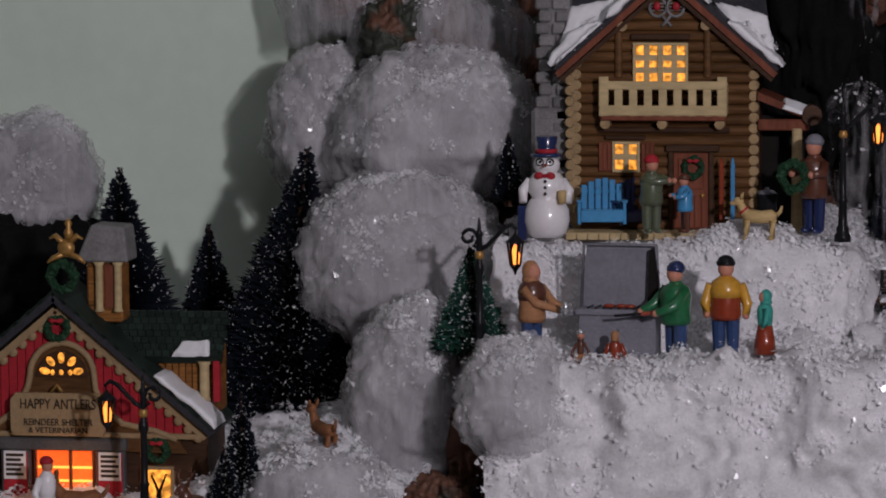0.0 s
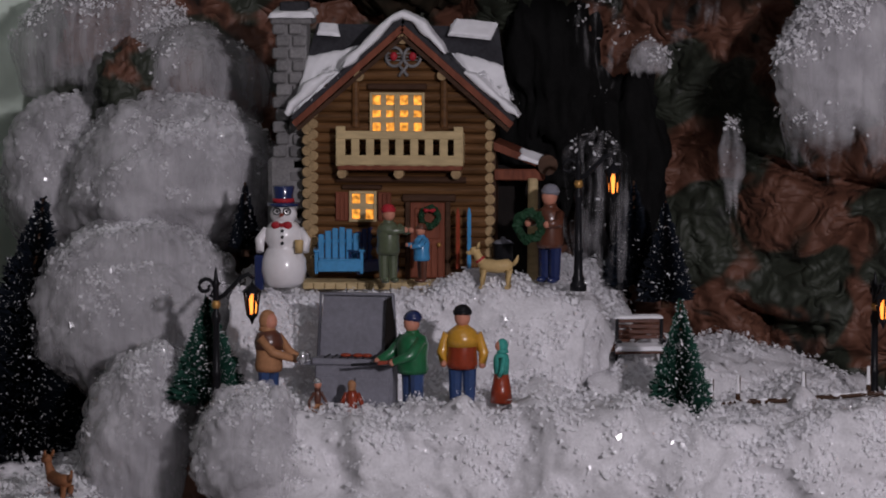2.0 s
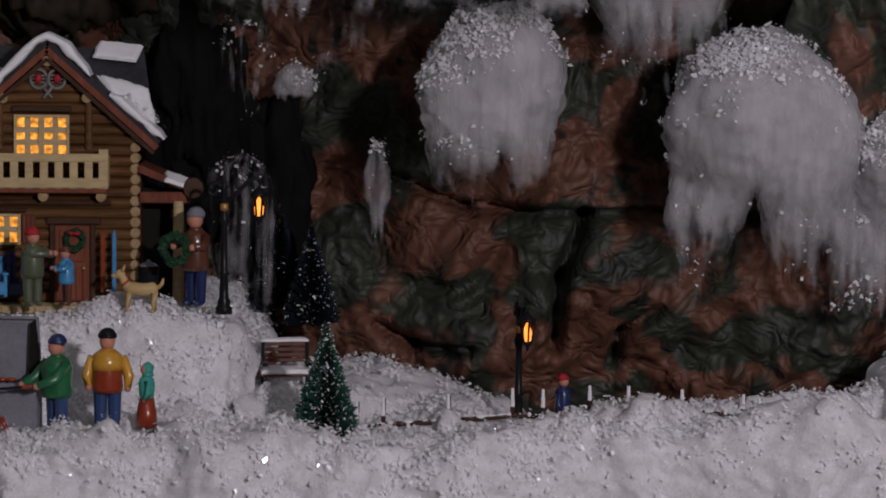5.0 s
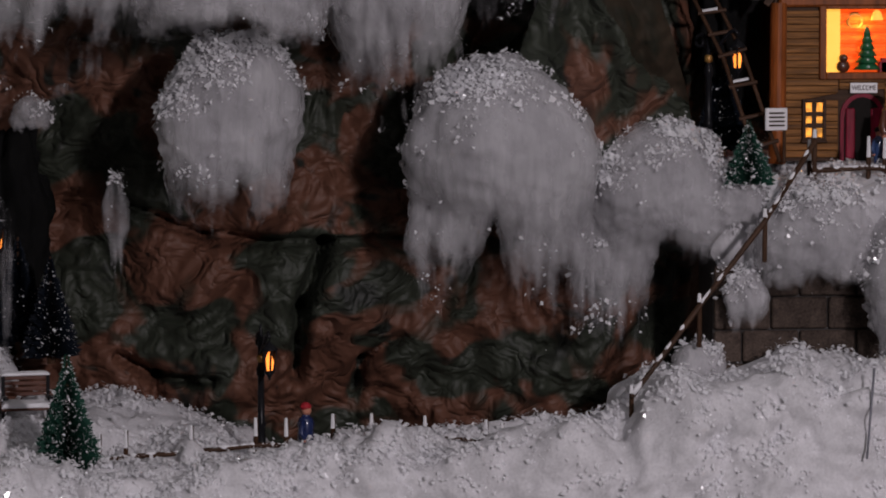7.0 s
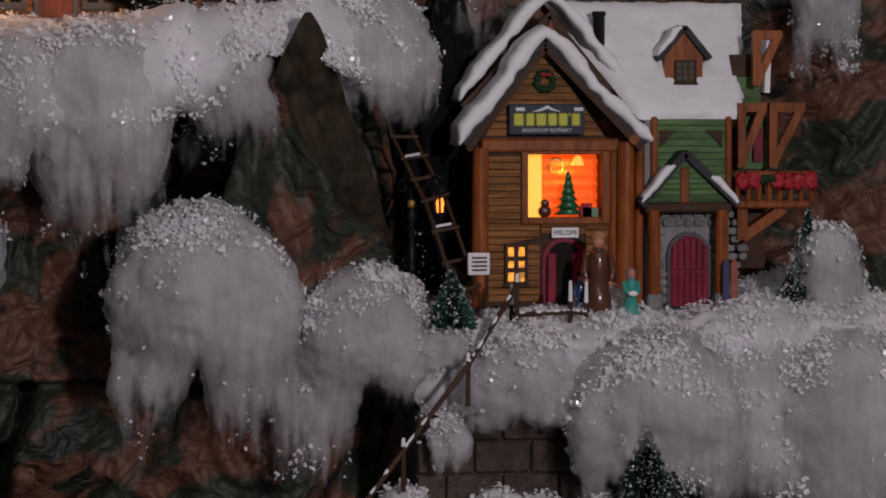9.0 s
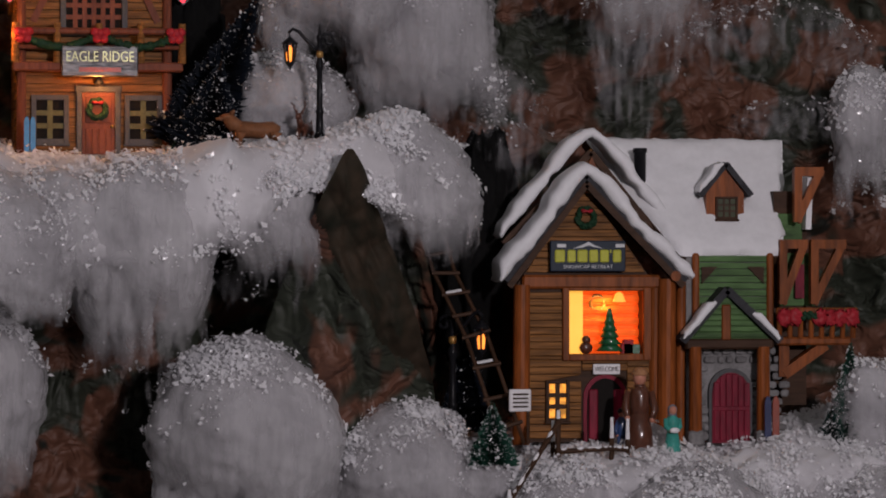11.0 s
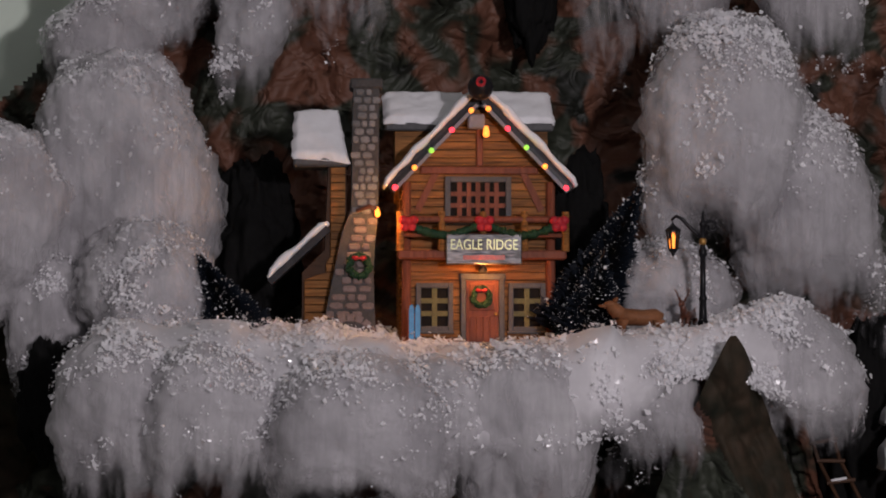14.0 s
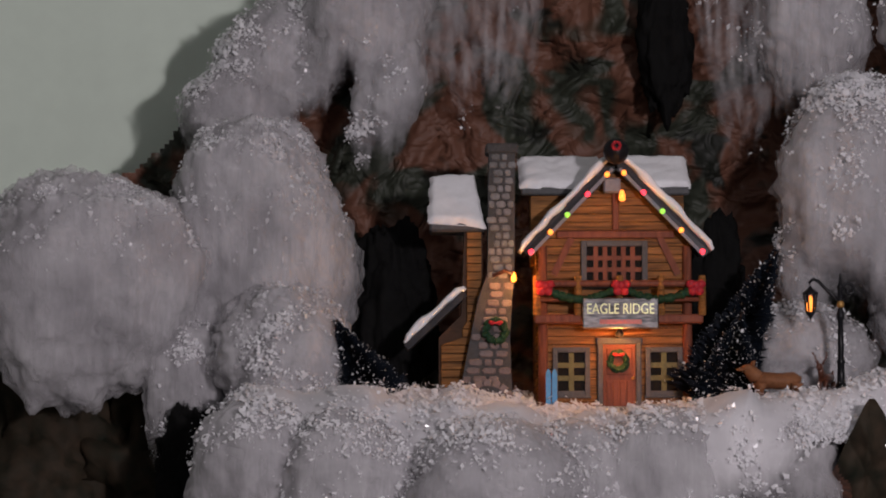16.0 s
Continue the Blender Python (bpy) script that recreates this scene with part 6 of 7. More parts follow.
brush_tree((0.2188, 2.660, 1.5182), 0.0124977, 0.00749863, NEEDLE_LIGHT, 0.1, seed=24, count=500)


# ---- the retreat on the middle ledge ----
def retreat(at, unit):
    UNIT[0] = unit
    ob = thing("mountain_retreat", pose(*at), "timber and stone retreat house with lit show window and snowy roofs", "model house")
    gable = (-8, 452)

    def x_at(z):
        if z <= 268:
            return -105, 125
        k = (z - 268) / (gable[1] - 268)
        return -8 - 122 * (1 - k), -8 + 132 * (1 - k)

    # front block round the show window: sill wall, side walls, top
    bm = bmesh.new()
    box(bm, -108, -74, 3, 90, 0, 268)
    box(bm, -74, -36, 3, 12, 150, 268)
    box(bm, 100, 126, 3, 90, 0, 268)
    box(bm, -74, 100, 3, 12, 0, 150)
    prism(bm, [(-130, 268), (126, 268), (-8, gable[1])], 3, 60)
    part("wall", bm, DARK_WOOD, ob)
    boards(ob, "board", TAN_WOOD, lambda z: (-104, -38), 150, 262, 12.5, 2, proud=4, seed=1)
    boards(ob, "board", TAN_WOOD, lambda z: (-104, -74) if 32 < z < 110 else (-104, -12), 6, 150, 12.5, 2, proud=4, seed=2)
    boards(ob, "board", TAN_WOOD, lambda z: (-34, -12) if 32 < z < 110 else (-11, -10), 6, 136, 12.5, 2, proud=4, seed=3)
    boards(ob, "board", TAN_WOOD, lambda z: (70, 124), 6, 150, 12.5, 2, proud=4, seed=4)
    boards(ob, "board", TAN_WOOD, lambda z: (-10, 70), 124, 150, 12.5, 2, proud=4, seed=5)
    boards(ob, "board", TAN_WOOD, x_at, 296, 440, 12.5, 2, proud=3, seed=6)
    # log posts and beams
    for x, r, y, top in ((-120, 15, -6, 275), (138, 17, -8, 285), (118, 10, 0, 275), (166, 9, 4, 285)):
        part("log_post", rod(bmesh.new(), (x, y, -4), (x + 2, y, top), r, r * 0.95, 14), ORANGE_WOOD, ob)
    part("beam", box(bmesh.new(), -118, 128, -12, 0, 268, 292, bevel=4), ORANGE_WOOD, ob)
    # lit show window with a room behind it
    for x0, x1, z0, z1 in ((-46, -34, 142, 272), (98, 112, 142, 272), (-34, 98, 142, 154), (-34, 98, 264, 272)):
        part("window_frame", box(bmesh.new(), x0, x1, -9, 6, z0, z1, bevel=1.5), ORANGE_WOOD, ob)
    part("room_back", box(bmesh.new(), -36, 100, 52, 56, 150, 270), ROOM_GLOW, ob, "glowing orange room wall")
    for k in range(5):
        part("room_log", rod(bmesh.new(), (-2, 50, 170 + k * 20), (100, 50, 170 + k * 20), 8, 8, 8), ROOM_GLOW, ob)
    part("room_panel", box(bmesh.new(), -36, -4, 24, 50, 152, 268), ROOM_GOLD, ob, "bright yellow panel in the room")
    part("room_floor", box(bmesh.new(), -36, 100, 8, 54, 148, 153), ORANGE_WOOD, ob)
    part("room_lamp", lathe(bmesh.new(), [(12, 244), (7, 258), (3, 262)], (60, 20, 0), 10), FLAME, ob, "small glowing lamp in the room")
    bm = bmesh.new()
    for k in range(6):
        lathe(bm, [(25 - k * 3.6, 158 + k * 12), (10 - k * 1.4, 174 + k * 12)], (42, 16, 0), 12)
    part("indoor_tree", bm, GREEN, ob, "green indoor fir with ornaments")
    bm = ball(bmesh.new(), (0, 16, 164), (12, 8, 11))
    ball(bm, (0, 14, 178), 8)
    part("toy_bear", bm, BROWN, ob)
    for x, z, m in ((72, 160, RED), (88, 158, GREEN), (76, 166, RED)):
        part("parcel", box(bmesh.new(), x - 9, x + 9, 14, 28, 152, z + 12, bevel=1), m, ob)
    ring = bmesh.new()
    tube(ring, [(26 + 13 * math.cos(a), 46, 242 + 13 * math.sin(a)) for a in (math.pi * 2 * k / 14 for k in range(15))], 4, 7)
    part("room_wreath", ring, BRASS, ob)
    # small lit window, arched door and its board
    pane_window(ob, -70, -40, 42, 102, -4, 2, 3, DARK_WOOD, WINDOW_GLOW, edge=6, bar=8, deep=6)
    arch = [(-8, 0), (70, 0), (70, 78)] + [(31 + 39 * math.cos(a), 78 + 40 * math.sin(a)) for a in (math.pi * k / 12 for k in range(1, 12))] + [(-8, 78)]
    door = part("door", prism(bmesh.new(), arch, -2, 6), CRIMSON, ob, "dark crimson arched double door")
    inner = [(31 + (x - 31) * 0.82, z * 0.94) for x, z in arch]
    part("door_leaf", prism(bmesh.new(), inner, -5, -1), DARK, door)
    for sx in (-1, 1):
        part("curtain", box(bmesh.new(), 31 + sx * 22 - 8, 31 + sx * 22 + 8, -7, -4, 4, 92, bevel=2), CRIMSON, door)
    board = part("welcome_board", box(bmesh.new(), 8, 56, -9, -4, 118, 136, bevel=1), WHITE, ob, "small white welcome board")
    lettering("WELCOME", 12, (32, -9.6, 127), INK_DARK, board, width=42)
    wreath(ob, (-4, -8, 392), 20)
    # name board: mountain emblem, word in bars, second line
    sign = part("sign", box(bmesh.new(), -70, 64, -18, -8, 298, 352, bevel=1.5), SIGN_NAVY, ob, "dark navy name board with yellow writing")
    for x0, x1 in ((-62, -44), (-40, -25), (-22, -4), (-1, 15), (18, 34), (41, 56)):
        bm = box(bmesh.new(), x0, x1, -20, -17, 314, 336, bevel=2)
        part("writing_bar", bm, INK_GOLD, sign)
    part("writing_bar", box(bmesh.new(), 36, 38, -20, -17, 330, 337), INK_GOLD, sign)
    lettering("SNOWCAP RETREAT", 9, (-3, -18.6, 306), INK_WHITE, sign, width=88)
    part("emblem", prism(bmesh.new(), [(-30, 338), (-14, 344), (-2, 350), (8, 344), (24, 338), (6, 341), (-2, 344), (-12, 340)], -19.5, -17), INK_WHITE, sign, "white mountain emblem")
    for x in (-58, 46):
        part("writing_bar", box(bmesh.new(), x, x + 16, -19, -17, 340, 346), INK_WHITE, sign)
    # front gable roof with thick snow
    for sx, e, lift in ((-1, (-150, 282), 0), (1, (170, 282), 0)):
        top = (-8, 466)
        part("roof", slanted(bmesh.new(), e, top, 11, -30, 60), SLATE, ob)
        part("barge_board", slanted(bmesh.new(), (e[0] - sx * 5, e[1] - 10), (-8, 450), 11, -34, -28), DARK_WOOD, ob)
    verge_snow(ob, [(-156, 278), (-110, 334), (-60, 398), (-24, 452), (-8, 468), (10, 452), (60, 392), (120, 330), (176, 282)], 27, -42, 58, 11)
    part("log_end", rod(bmesh.new(), (150, -36, 290), (150, -20, 290), 9, 9, 12), ORANGE_WOOD, ob)
    # second gable behind
    part("rear_gable", prism(bmesh.new(), [(-130, 300), (160, 330), (18, 515)], 62, 76), TAN_WOOD, ob)
    boards(ob, "board", TAN_WOOD, lambda z: (18 - 105 * (515 - z) / 200, 18 + 135 * (515 - z) / 185), 370, 505, 12.5, 61, proud=3, seed=12)
    for e, wide in (((-140, 346), 10), ((158, 335), 22)):
        part("barge_board", slanted(bmesh.new(), e, (16, 508), 12, 50, 62), DARK_WOOD, ob)
    verge_snow(ob, [(-142, 356), (-80, 432), (-10, 516), (16, 536), (42, 516), (108, 432), (176, 344)], 22, 44, 120, 12)
    part("rafter_end", prism(bmesh.new(), [(6, 478), (26, 478), (16, 500)], 44, 60), ORANGE_WOOD, ob)
    # main roof, a broad slope under snow
    main = [(166, 326), (354, 326), (388, 534), (22, 536)]
    snow_pad(ob, main, 6, 150, 13, seed=2, cells=34)
    bm = bmesh.new()
    q = [bm.verts.new((x, y, z - 3)) for (x, z), y in zip(main, (8, 8, 152, 152))]
    r = [bm.verts.new((x, y + 14, z - 16)) for (x, z), y in zip(main, (8, 8, 152, 152))]
    bm.faces.new(q), bm.faces.new(r[::-1])
    for k in range(4):
        bm.faces.new((q[k], r[k], r[(k + 1) % 4], q[(k + 1) % 4]))
    bmesh.ops.recalc_face_normals(bm, faces=bm.faces)
    part("main_roof", bm, DARK_WOOD, ob)
    part("stove_pipe", lathe(bmesh.new(), [(11, 455), (11, 508), (13, 509), (13, 516), (9, 517)], (112, 88, 0), 14), BLACK, ob, "black stove pipe")
    # dormer
    dormer = part("dormer", prism(bmesh.new(), [(222, 384), (290, 384), (290, 436), (256, 478), (222, 436)], 40, 110), ORANGE_WOOD, ob, "small wooden roof dormer")
    pane_window(dormer, 242, 274, 394, 426, 38, 3, 3, DARK_WOOD, DIM_GLASS, edge=4, bar=3, deep=4)
    for sx in (-1, 1):
        part("dormer_roof", slanted(bmesh.new(), (256 + sx * 46, 432), (256, 488), 10, 30, 112), SLATE, dormer)
    verge_snow(dormer, [(210, 436), (232, 462), (252, 488)], 13, 28, 70, 13)
    # right wing: green boards over stone
    part("wing_wall", box(bmesh.new(), 178, 330, 8, 110, 0, 328), STONE, ob)
    boards(ob, "green_board", GREEN_WOOD, lambda z: (198, 322), 206, 326, 12, 6, proud=4, seed=20)
    for x0, x1 in ((188, 200), (322, 334)):
        part("log_post", box(bmesh.new(), x0, x1, -2, 10, 170, 330, bevel=3), ORANGE_WOOD, ob)
    for pts in ([(204, 306), (232, 306), (204, 276)], [(316, 306), (286, 306), (316, 276)]):
        part("bracket", prism(bmesh.new(), pts, -2, 6), DARK_WOOD, ob)
    stones(ob, "stone", STONE, lambda x, z: not (216 < x < 294 and z < 128), 200, 300, 0, 158, 20, 15, 4, 4, 15)
    stones(ob, "stone", STONE, lambda x, z: True, 316, 350, 0, 165, 18, 15, 6, 4, 16)
    arch = [(222, -4), (290, -4), (290, 82)] + [(256 + 34 * math.cos(a), 82 + 38 * math.sin(a)) for a in (math.pi * k / 12 for k in range(1, 12))] + [(222, 82)]
    part("door_frame", prism(bmesh.new(), [(256 + (x - 256) * 1.16, z * 1.06) for x, z in arch], -3, 6), GREY_TRIM, ob)
    leaf = part("door", prism(bmesh.new(), arch, -7, 4), CRIMSON, ob, "crimson arched plank door")
    for k in range(6):
        x0 = 224 + k * 11
        top = 82 + 38 * math.sqrt(max(0.05, 1 - ((x0 + 5 - 256) / 34) ** 2))
        for z0, z1 in ((0, 54), (60, top - 2)):
            part("plank", box(bmesh.new(), x0, x0 + 9.6, -10, -6, z0, z1, bevel=1), CRIMSON, leaf)
    # entrance gable on posts
    part("porch_gable", prism(bmesh.new(), [(174, 178), (322, 178), (240, 256)], -30, 0), GREEN_WOOD, ob)
    boards(ob, "green_board", GREEN_WOOD, lambda z: (240 - 64 * (256 - z) / 78, 240 + 80 * (256 - z) / 78), 182, 252, 10, -31, proud=3, seed=22)
    part("porch_beam", box(bmesh.new(), 168, 326, -36, -4, 162, 180, bevel=3), DARK_WOOD, ob)
    part("king_post", box(bmesh.new(), 232, 248, -38, -28, 178, 240, bevel=2), ORANGE_WOOD, ob)
    for e in ((160, 176), (336, 176)):
        sx = 1 if e[0] > 240 else -1
        part("porch_roof", slanted(bmesh.new(), e, (240, 266), 14, -46, 4), SLATE, ob)
        f1 = 0.72 if sx < 0 else 0.5
        verge_snow(ob, [(e[0] - sx * 4 + (240 - e[0]) * f1 * k / 6, e[1] + 2 + 90 * f1 * k / 6) for k in range(7)], 13, -50, -10, 14 + sx)
    for x in (186, 308):
        part("log_post", rod(bmesh.new(), (x, -30, 18), (x, -30, 166), 12, 11, 12), ORANGE_WOOD, ob)
        part("post_foot", box(bmesh.new(), x - 14, x + 14, -44, -14, -8, 20, bevel=4), STONE, ob)
    # timber brackets and balcony on the flank
    for pts in ([(345, 350), (345, 240), (395, 350)], [(402, 350), (402, 240), (465, 350)], [(372, 478), (372, 385), (424, 478)]):
        (ax, az), (bx, bz), (cx, cz) = pts
        bm = bmesh.new()
        slanted(bm, (ax, az - 4), (cx, cz - 4), 16, -4, 12)
        slanted(bm, (bx + 4, bz), (cx - 4, cz), 14, -3, 11)
        slanted(bm, (ax + 6, az), (bx + 6, bz), 14, -5, 13)
        part("timber_bracket", bm, ORANGE_WOOD, ob)
    part("flank_wall", box(bmesh.new(), 345, 405, 44, 100, 60, 440), DARK_WOOD, ob)
    part("flank_panel", box(bmesh.new(), 352, 396, 38, 45, 352, 400, bevel=1), GREEN_WOOD, ob)
    part("flank_panel", box(bmesh.new(), 352, 425, 38, 45, 236, 330, bevel=1), GREEN_WOOD, ob)
    part("flank_window", box(bmesh.new(), 380, 396, 24, 32, 250, 310), CRIMSON, ob)
    part("balcony_floor", box(bmesh.new(), 334, 470, -20, 60, 168, 182, bevel=3), ORANGE_WOOD, ob)
    part("balcony_rail", box(bmesh.new(), 334, 482, -22, -14, 222, 234, bevel=2), ORANGE_WOOD, ob)
    for k in range(8):
        part("baluster", rod(bmesh.new(), (340 + k * 19, -18, 180), (340 + k * 19.4, -18, 224), 5, 4.5, 8), ORANGE_WOOD, ob)
    for x in (348, 366, 412, 430, 448, 470):
        rng = random.Random(x)
        bm = ball(bmesh.new(), (x, -26, 217), (13, 6, 15), u=12, v=9)
        for v in bm.verts:
            v.co += Vector((rng.uniform(-4, 4), rng.uniform(-3, 3), rng.uniform(-4, 4)))
        part("poinsettia", bm, RED, ob, "red blossoms on the balcony")
    bm = bmesh.new()
    for k in range(14):
        ball(bm, (382 + k * 2.4, -26, 216 + (k * 7) % 9), (6, 4, 5), u=6, v=5)
    part("greenery", bm, WREATH, ob)
    bm = slanted(bmesh.new(), (352, 116), (428, 168), 18, -8, 20)
    slanted(bm, (352, 112), (352, 170), 18, -6, 18)
    part("timber_bracket", bm, ORANGE_WOOD, ob)
    part("flank_eave", slanted(bmesh.new(), (400, 372), (404, 480), 10, 10, 60), SNOW_PAINT, ob)
    UNIT[0] = 1
    return ob


RETREAT_U = 0.000432314
retreat((0.5310, 2.680, 1.3042), RETREAT_U)
lamp("show_window_light", "POINT", 0.02, (1.0, 0.5, 0.12), pose(*(0.5471, 2.695, 1.4074)), radius=0.006)
figurine("woman_figurine", (0.5605, 2.630, 1.3007), 0.0617838, BROWN, BROWN, CAMEL, "tall figurine with fair hair in long brown coat", -20, skirt=True, arms=((-22, -14, 62), (26, -14, 58)))
figurine("girl_figurine", (0.5832, 2.620, 1.2969), 0.0385706, TEAL, TEAL, STEEL, "small figurine in grey-green cloak with white muff", 0, skirt=True, hood=True, arms=((-10, -26, 76), (10, -26, 76)), extra=WHITE)
figurine("walker_figurine", (0.5509, 2.650, 1.2980), 0.0332019, JEANS, JEANS, BLACK, "dark blue figurine behind the fence", 40)
skis((0.6678, 2.655, 1.3010), 0.0382543, NAVY, RUST, "dark blue and red skis leaning by the stone wall")
brush_tree((0.7303, 2.660, 1.3002), 0.0791522, 0.01833, NEEDLE_LIGHT, 0.3, seed=31)
brush_tree((0.7068, 2.630, 1.2995), 0.0329514, 0.011533, NEEDLE, 0.45, seed=32, count=1300)
brush_tree((0.4444, 2.600, 1.2935), 0.0447913, 0.0162877, NEEDLE_LIGHT, 0.4, seed=33, count=1800, label="small green bottle-brush fir dusted with snow")
brush_tree((0.4444, 2.720, 1.3123), 0.0724178, 0.0204474, NEEDLE_DARK, 0.1, seed=34)
brush_tree((0.5762, 2.535, 1.1660), 0.0660241, 0.019207, NEEDLE, 0.45, seed=35, label="green bottle-brush fir with snowy tip by the stone wall")
brush_tree((0.5950, 2.530, 1.1560), 0.0358722, 0.0143489, NEEDLE, 0.5, seed=36, count=1500)
street_lamp((0.4275, 2.680, 1.3059), -42, 1.0, "black cast street lamp with lit lantern beside the ladder")


def ladder(points, unit, rails, label):
    """A rustic ladder of dark sticks climbing through the points."""
    UNIT[0] = 1
    ob = thing("ladder", Matrix(), label, "ladder")
    for dx in (-rails, rails):
        part("rail", tube(bmesh.new(), [(x + dx, y, z) for x, y, z in points], 0.0016, 7), DARK_WOOD, ob)
    n = 10
    rng = random.Random(8)
    for k in range(n):
        q = (k + 0.5) / n * (len(points) - 1)
        i = int(q)
        a, b = Vector(points[i]), Vector(points[i + 1])
        p = a.lerp(b, q - i)
        rung = part("rung", rod(bmesh.new(), p + Vector((-rails * 1.3, -0.002, rng.uniform(-0.003, 0.001))), p + Vector((rails * 1.3, -0.002, rng.uniform(0.0, 0.005))), 0.0015, sides=6), DARK_WOOD, ob)
        if k % 3 == 1:
            part("snow", rod(bmesh.new(), p + Vector((-rails * 0.9, -0.0026, 0.0014)), p + Vector((rails * 0.5, -0.0026, 0.0034)), 0.0011, sides=5), SNOW_PAINT, rung)
    return ob


ladder([(0.4077, 2.700, 1.4889), (0.4222, 2.690, 1.4334), (0.4431, 2.660, 1.3829), (0.4631, 2.620, 1.3067)], 1, 0.0082, "crooked dark stick ladder with snow on its rungs")

UNIT[0] = RETREAT_U
notice = thing("notice_board", pose(*(0.4745, 2.620, 1.3129), 0, 0, 8), "small white notice board with dark panel on a post", "notice board")
part("post", rod(bmesh.new(), (0, 2, -16), (0, 2, 60), 3, 3, 8), DARK_WOOD, notice)
part("board", box(bmesh.new(), -35, 4, -4, 2, 40, 78, bevel=1.5), WHITE, notice)
for k in range(4):
    part("writing_bar", box(bmesh.new(), -29, -2, -5.5, -3.5, 47 + k * 7, 50 + k * 7), INK_DARK, notice)
UNIT[0] = 1


def stick_fence(posts, label, rail_z=(0.0,), post_h=0.02, post_r=0.0019, top_snow=True, low=0.006):
    """Dark sticks with snowy rails from post to post."""
    ob = thing("stick_fence", Matrix(), label, "fence")
    for k, p in enumerate(posts):
        p = Vector(p)
        post = part("post", rod(bmesh.new(), p - Vector((0, 0, low)), p + Vector((0.0005, 0, post_h)), post_r, post_r * 0.9, 7), DARK_WOOD, ob)
        if top_snow:
            part("snow", rod(bmesh.new(), p + Vector((0, -0.0012, post_h * 0.35)), p + Vector((0, -0.0012, post_h + 0.001)), post_r * 0.9, post_r * 0.6, 6), SNOW_PAINT, post)
        if k:
            a = Vector(posts[k - 1])
            for z in rail_z:
                up = Vector((0, -0.002, z))
                rail = part("rail", rod(bmesh.new(), a + up, p + up, 0.0021, 0.0018, 7), DARK_WOOD, ob)
                bm = bmesh.new()
                n = 22
                pts = [(a + up).lerp(p + up, 0.02 + 0.96 * i / (n - 1)) + Vector((0, -0.0006, 0.0013)) for i in range(n)]
                tube(bm, pts, [max(0.0001, 0.0042 * (float(vnoise([[i * 0.9 + 3.1 * k, 2.2, a.x * 40]])[0]) - 0.34)) for i in range(n)], 6)
                part("snow", bm, SNOW_PAINT, rail)
    return ob


FENCE_LABEL = "low stick fence with snow along its rail"
stick_fence([(-0.0290, 2.585, 1.0971), (-0.0099, 2.585, 1.0997), (0.0370, 2.585, 1.1026), (0.0834, 2.585, 1.1071), (0.1054, 2.585, 1.1065)], FENCE_LABEL, post_h=0.019)
stick_fence([(0.1399, 2.600, 1.1114), (0.1681, 2.600, 1.1113), (0.2070, 2.600, 1.1091), (0.2516, 2.600, 1.1058), (0.2634, 2.600, 1.1035)], FENCE_LABEL, post_h=0.015, low=0.014)
stick_fence([(0.4899, 2.605, 1.3011), (0.5339, 2.605, 1.3032), (0.5458, 2.605, 1.3022)], FENCE_LABEL, post_h=0.022, low=0.012)
stick_fence([(0.4910, 2.590, 1.3234), (0.4512, 2.570, 1.2672), (0.4021, 2.560, 1.2070), (0.3515, 2.550, 1.1427)], "slanting snowy handrail of sticks beside the stone wall", post_h=0.008, low=0.03)

# the sled run below the cliff
street_lamp((0.0891, 2.630, 1.0908), -78, 0.98, "black cast street lamp with lit lantern before the cliff")
figurine("sledder_figurine", (0.1214, 2.620, 1.0895), 0.0443152, NAVY, NAVY, RED, "figurine in dark jacket and red cap behind the snow", 70)
UNIT[0] = 0.000410326
sled = thing("log_sled", pose(*(0.1546, 2.625, 1.0974)), "low brown log sled with snow behind the fence", "sled")
for k in range(3):
    part("log", rod(bmesh.new(), (-24, k * 10, 6 + k * 3), (150, k * 10, 2 + k * 3), 9, 8.4, 10), LOG, sled)
for x in (-10, 60, 130):
    part("cross_bar", rod(bmesh.new(), (x, -10, -6), (x, 34, -6), 5, 5, 8), DARK_WOOD, sled)
bench = thing("park_bench", pose(*(-0.0846, 2.700, 1.1067), 0, 0, 10), "small dark garden bench under snow", "bench")
for k in range(4):
    part("back_slat", box(bmesh.new(), -40, 44, 14, 18, 58 + k * 10, 65 + k * 10, bevel=1), BROWN, bench)
part("seat", box(bmesh.new(), -46, 48, -18, 14, 34, 40, bevel=1.5), BROWN, bench)
for x in (-42, 40):
    part("leg", box(bmesh.new(), x, x + 6, -16, -10, -10, 35, bevel=1), BLACK, bench)
    part("leg", box(bmesh.new(), x, x + 6, 10, 16, -10, 96, bevel=1), BLACK, bench)
    part("armrest", box(bmesh.new(), x - 2, x + 8, -18, 14, 54, 59, bevel=1), BLACK, bench)
snow_pad(bench, [(-46, 40), (48, 40), (46, 46), (-44, 46)], -20, 12, 8, "seat_snow")
snow_pad(bench, [(-42, 96), (46, 96), (46, 99), (-42, 99)], 10, 20, 5, "back_snow")
UNIT[0] = 1

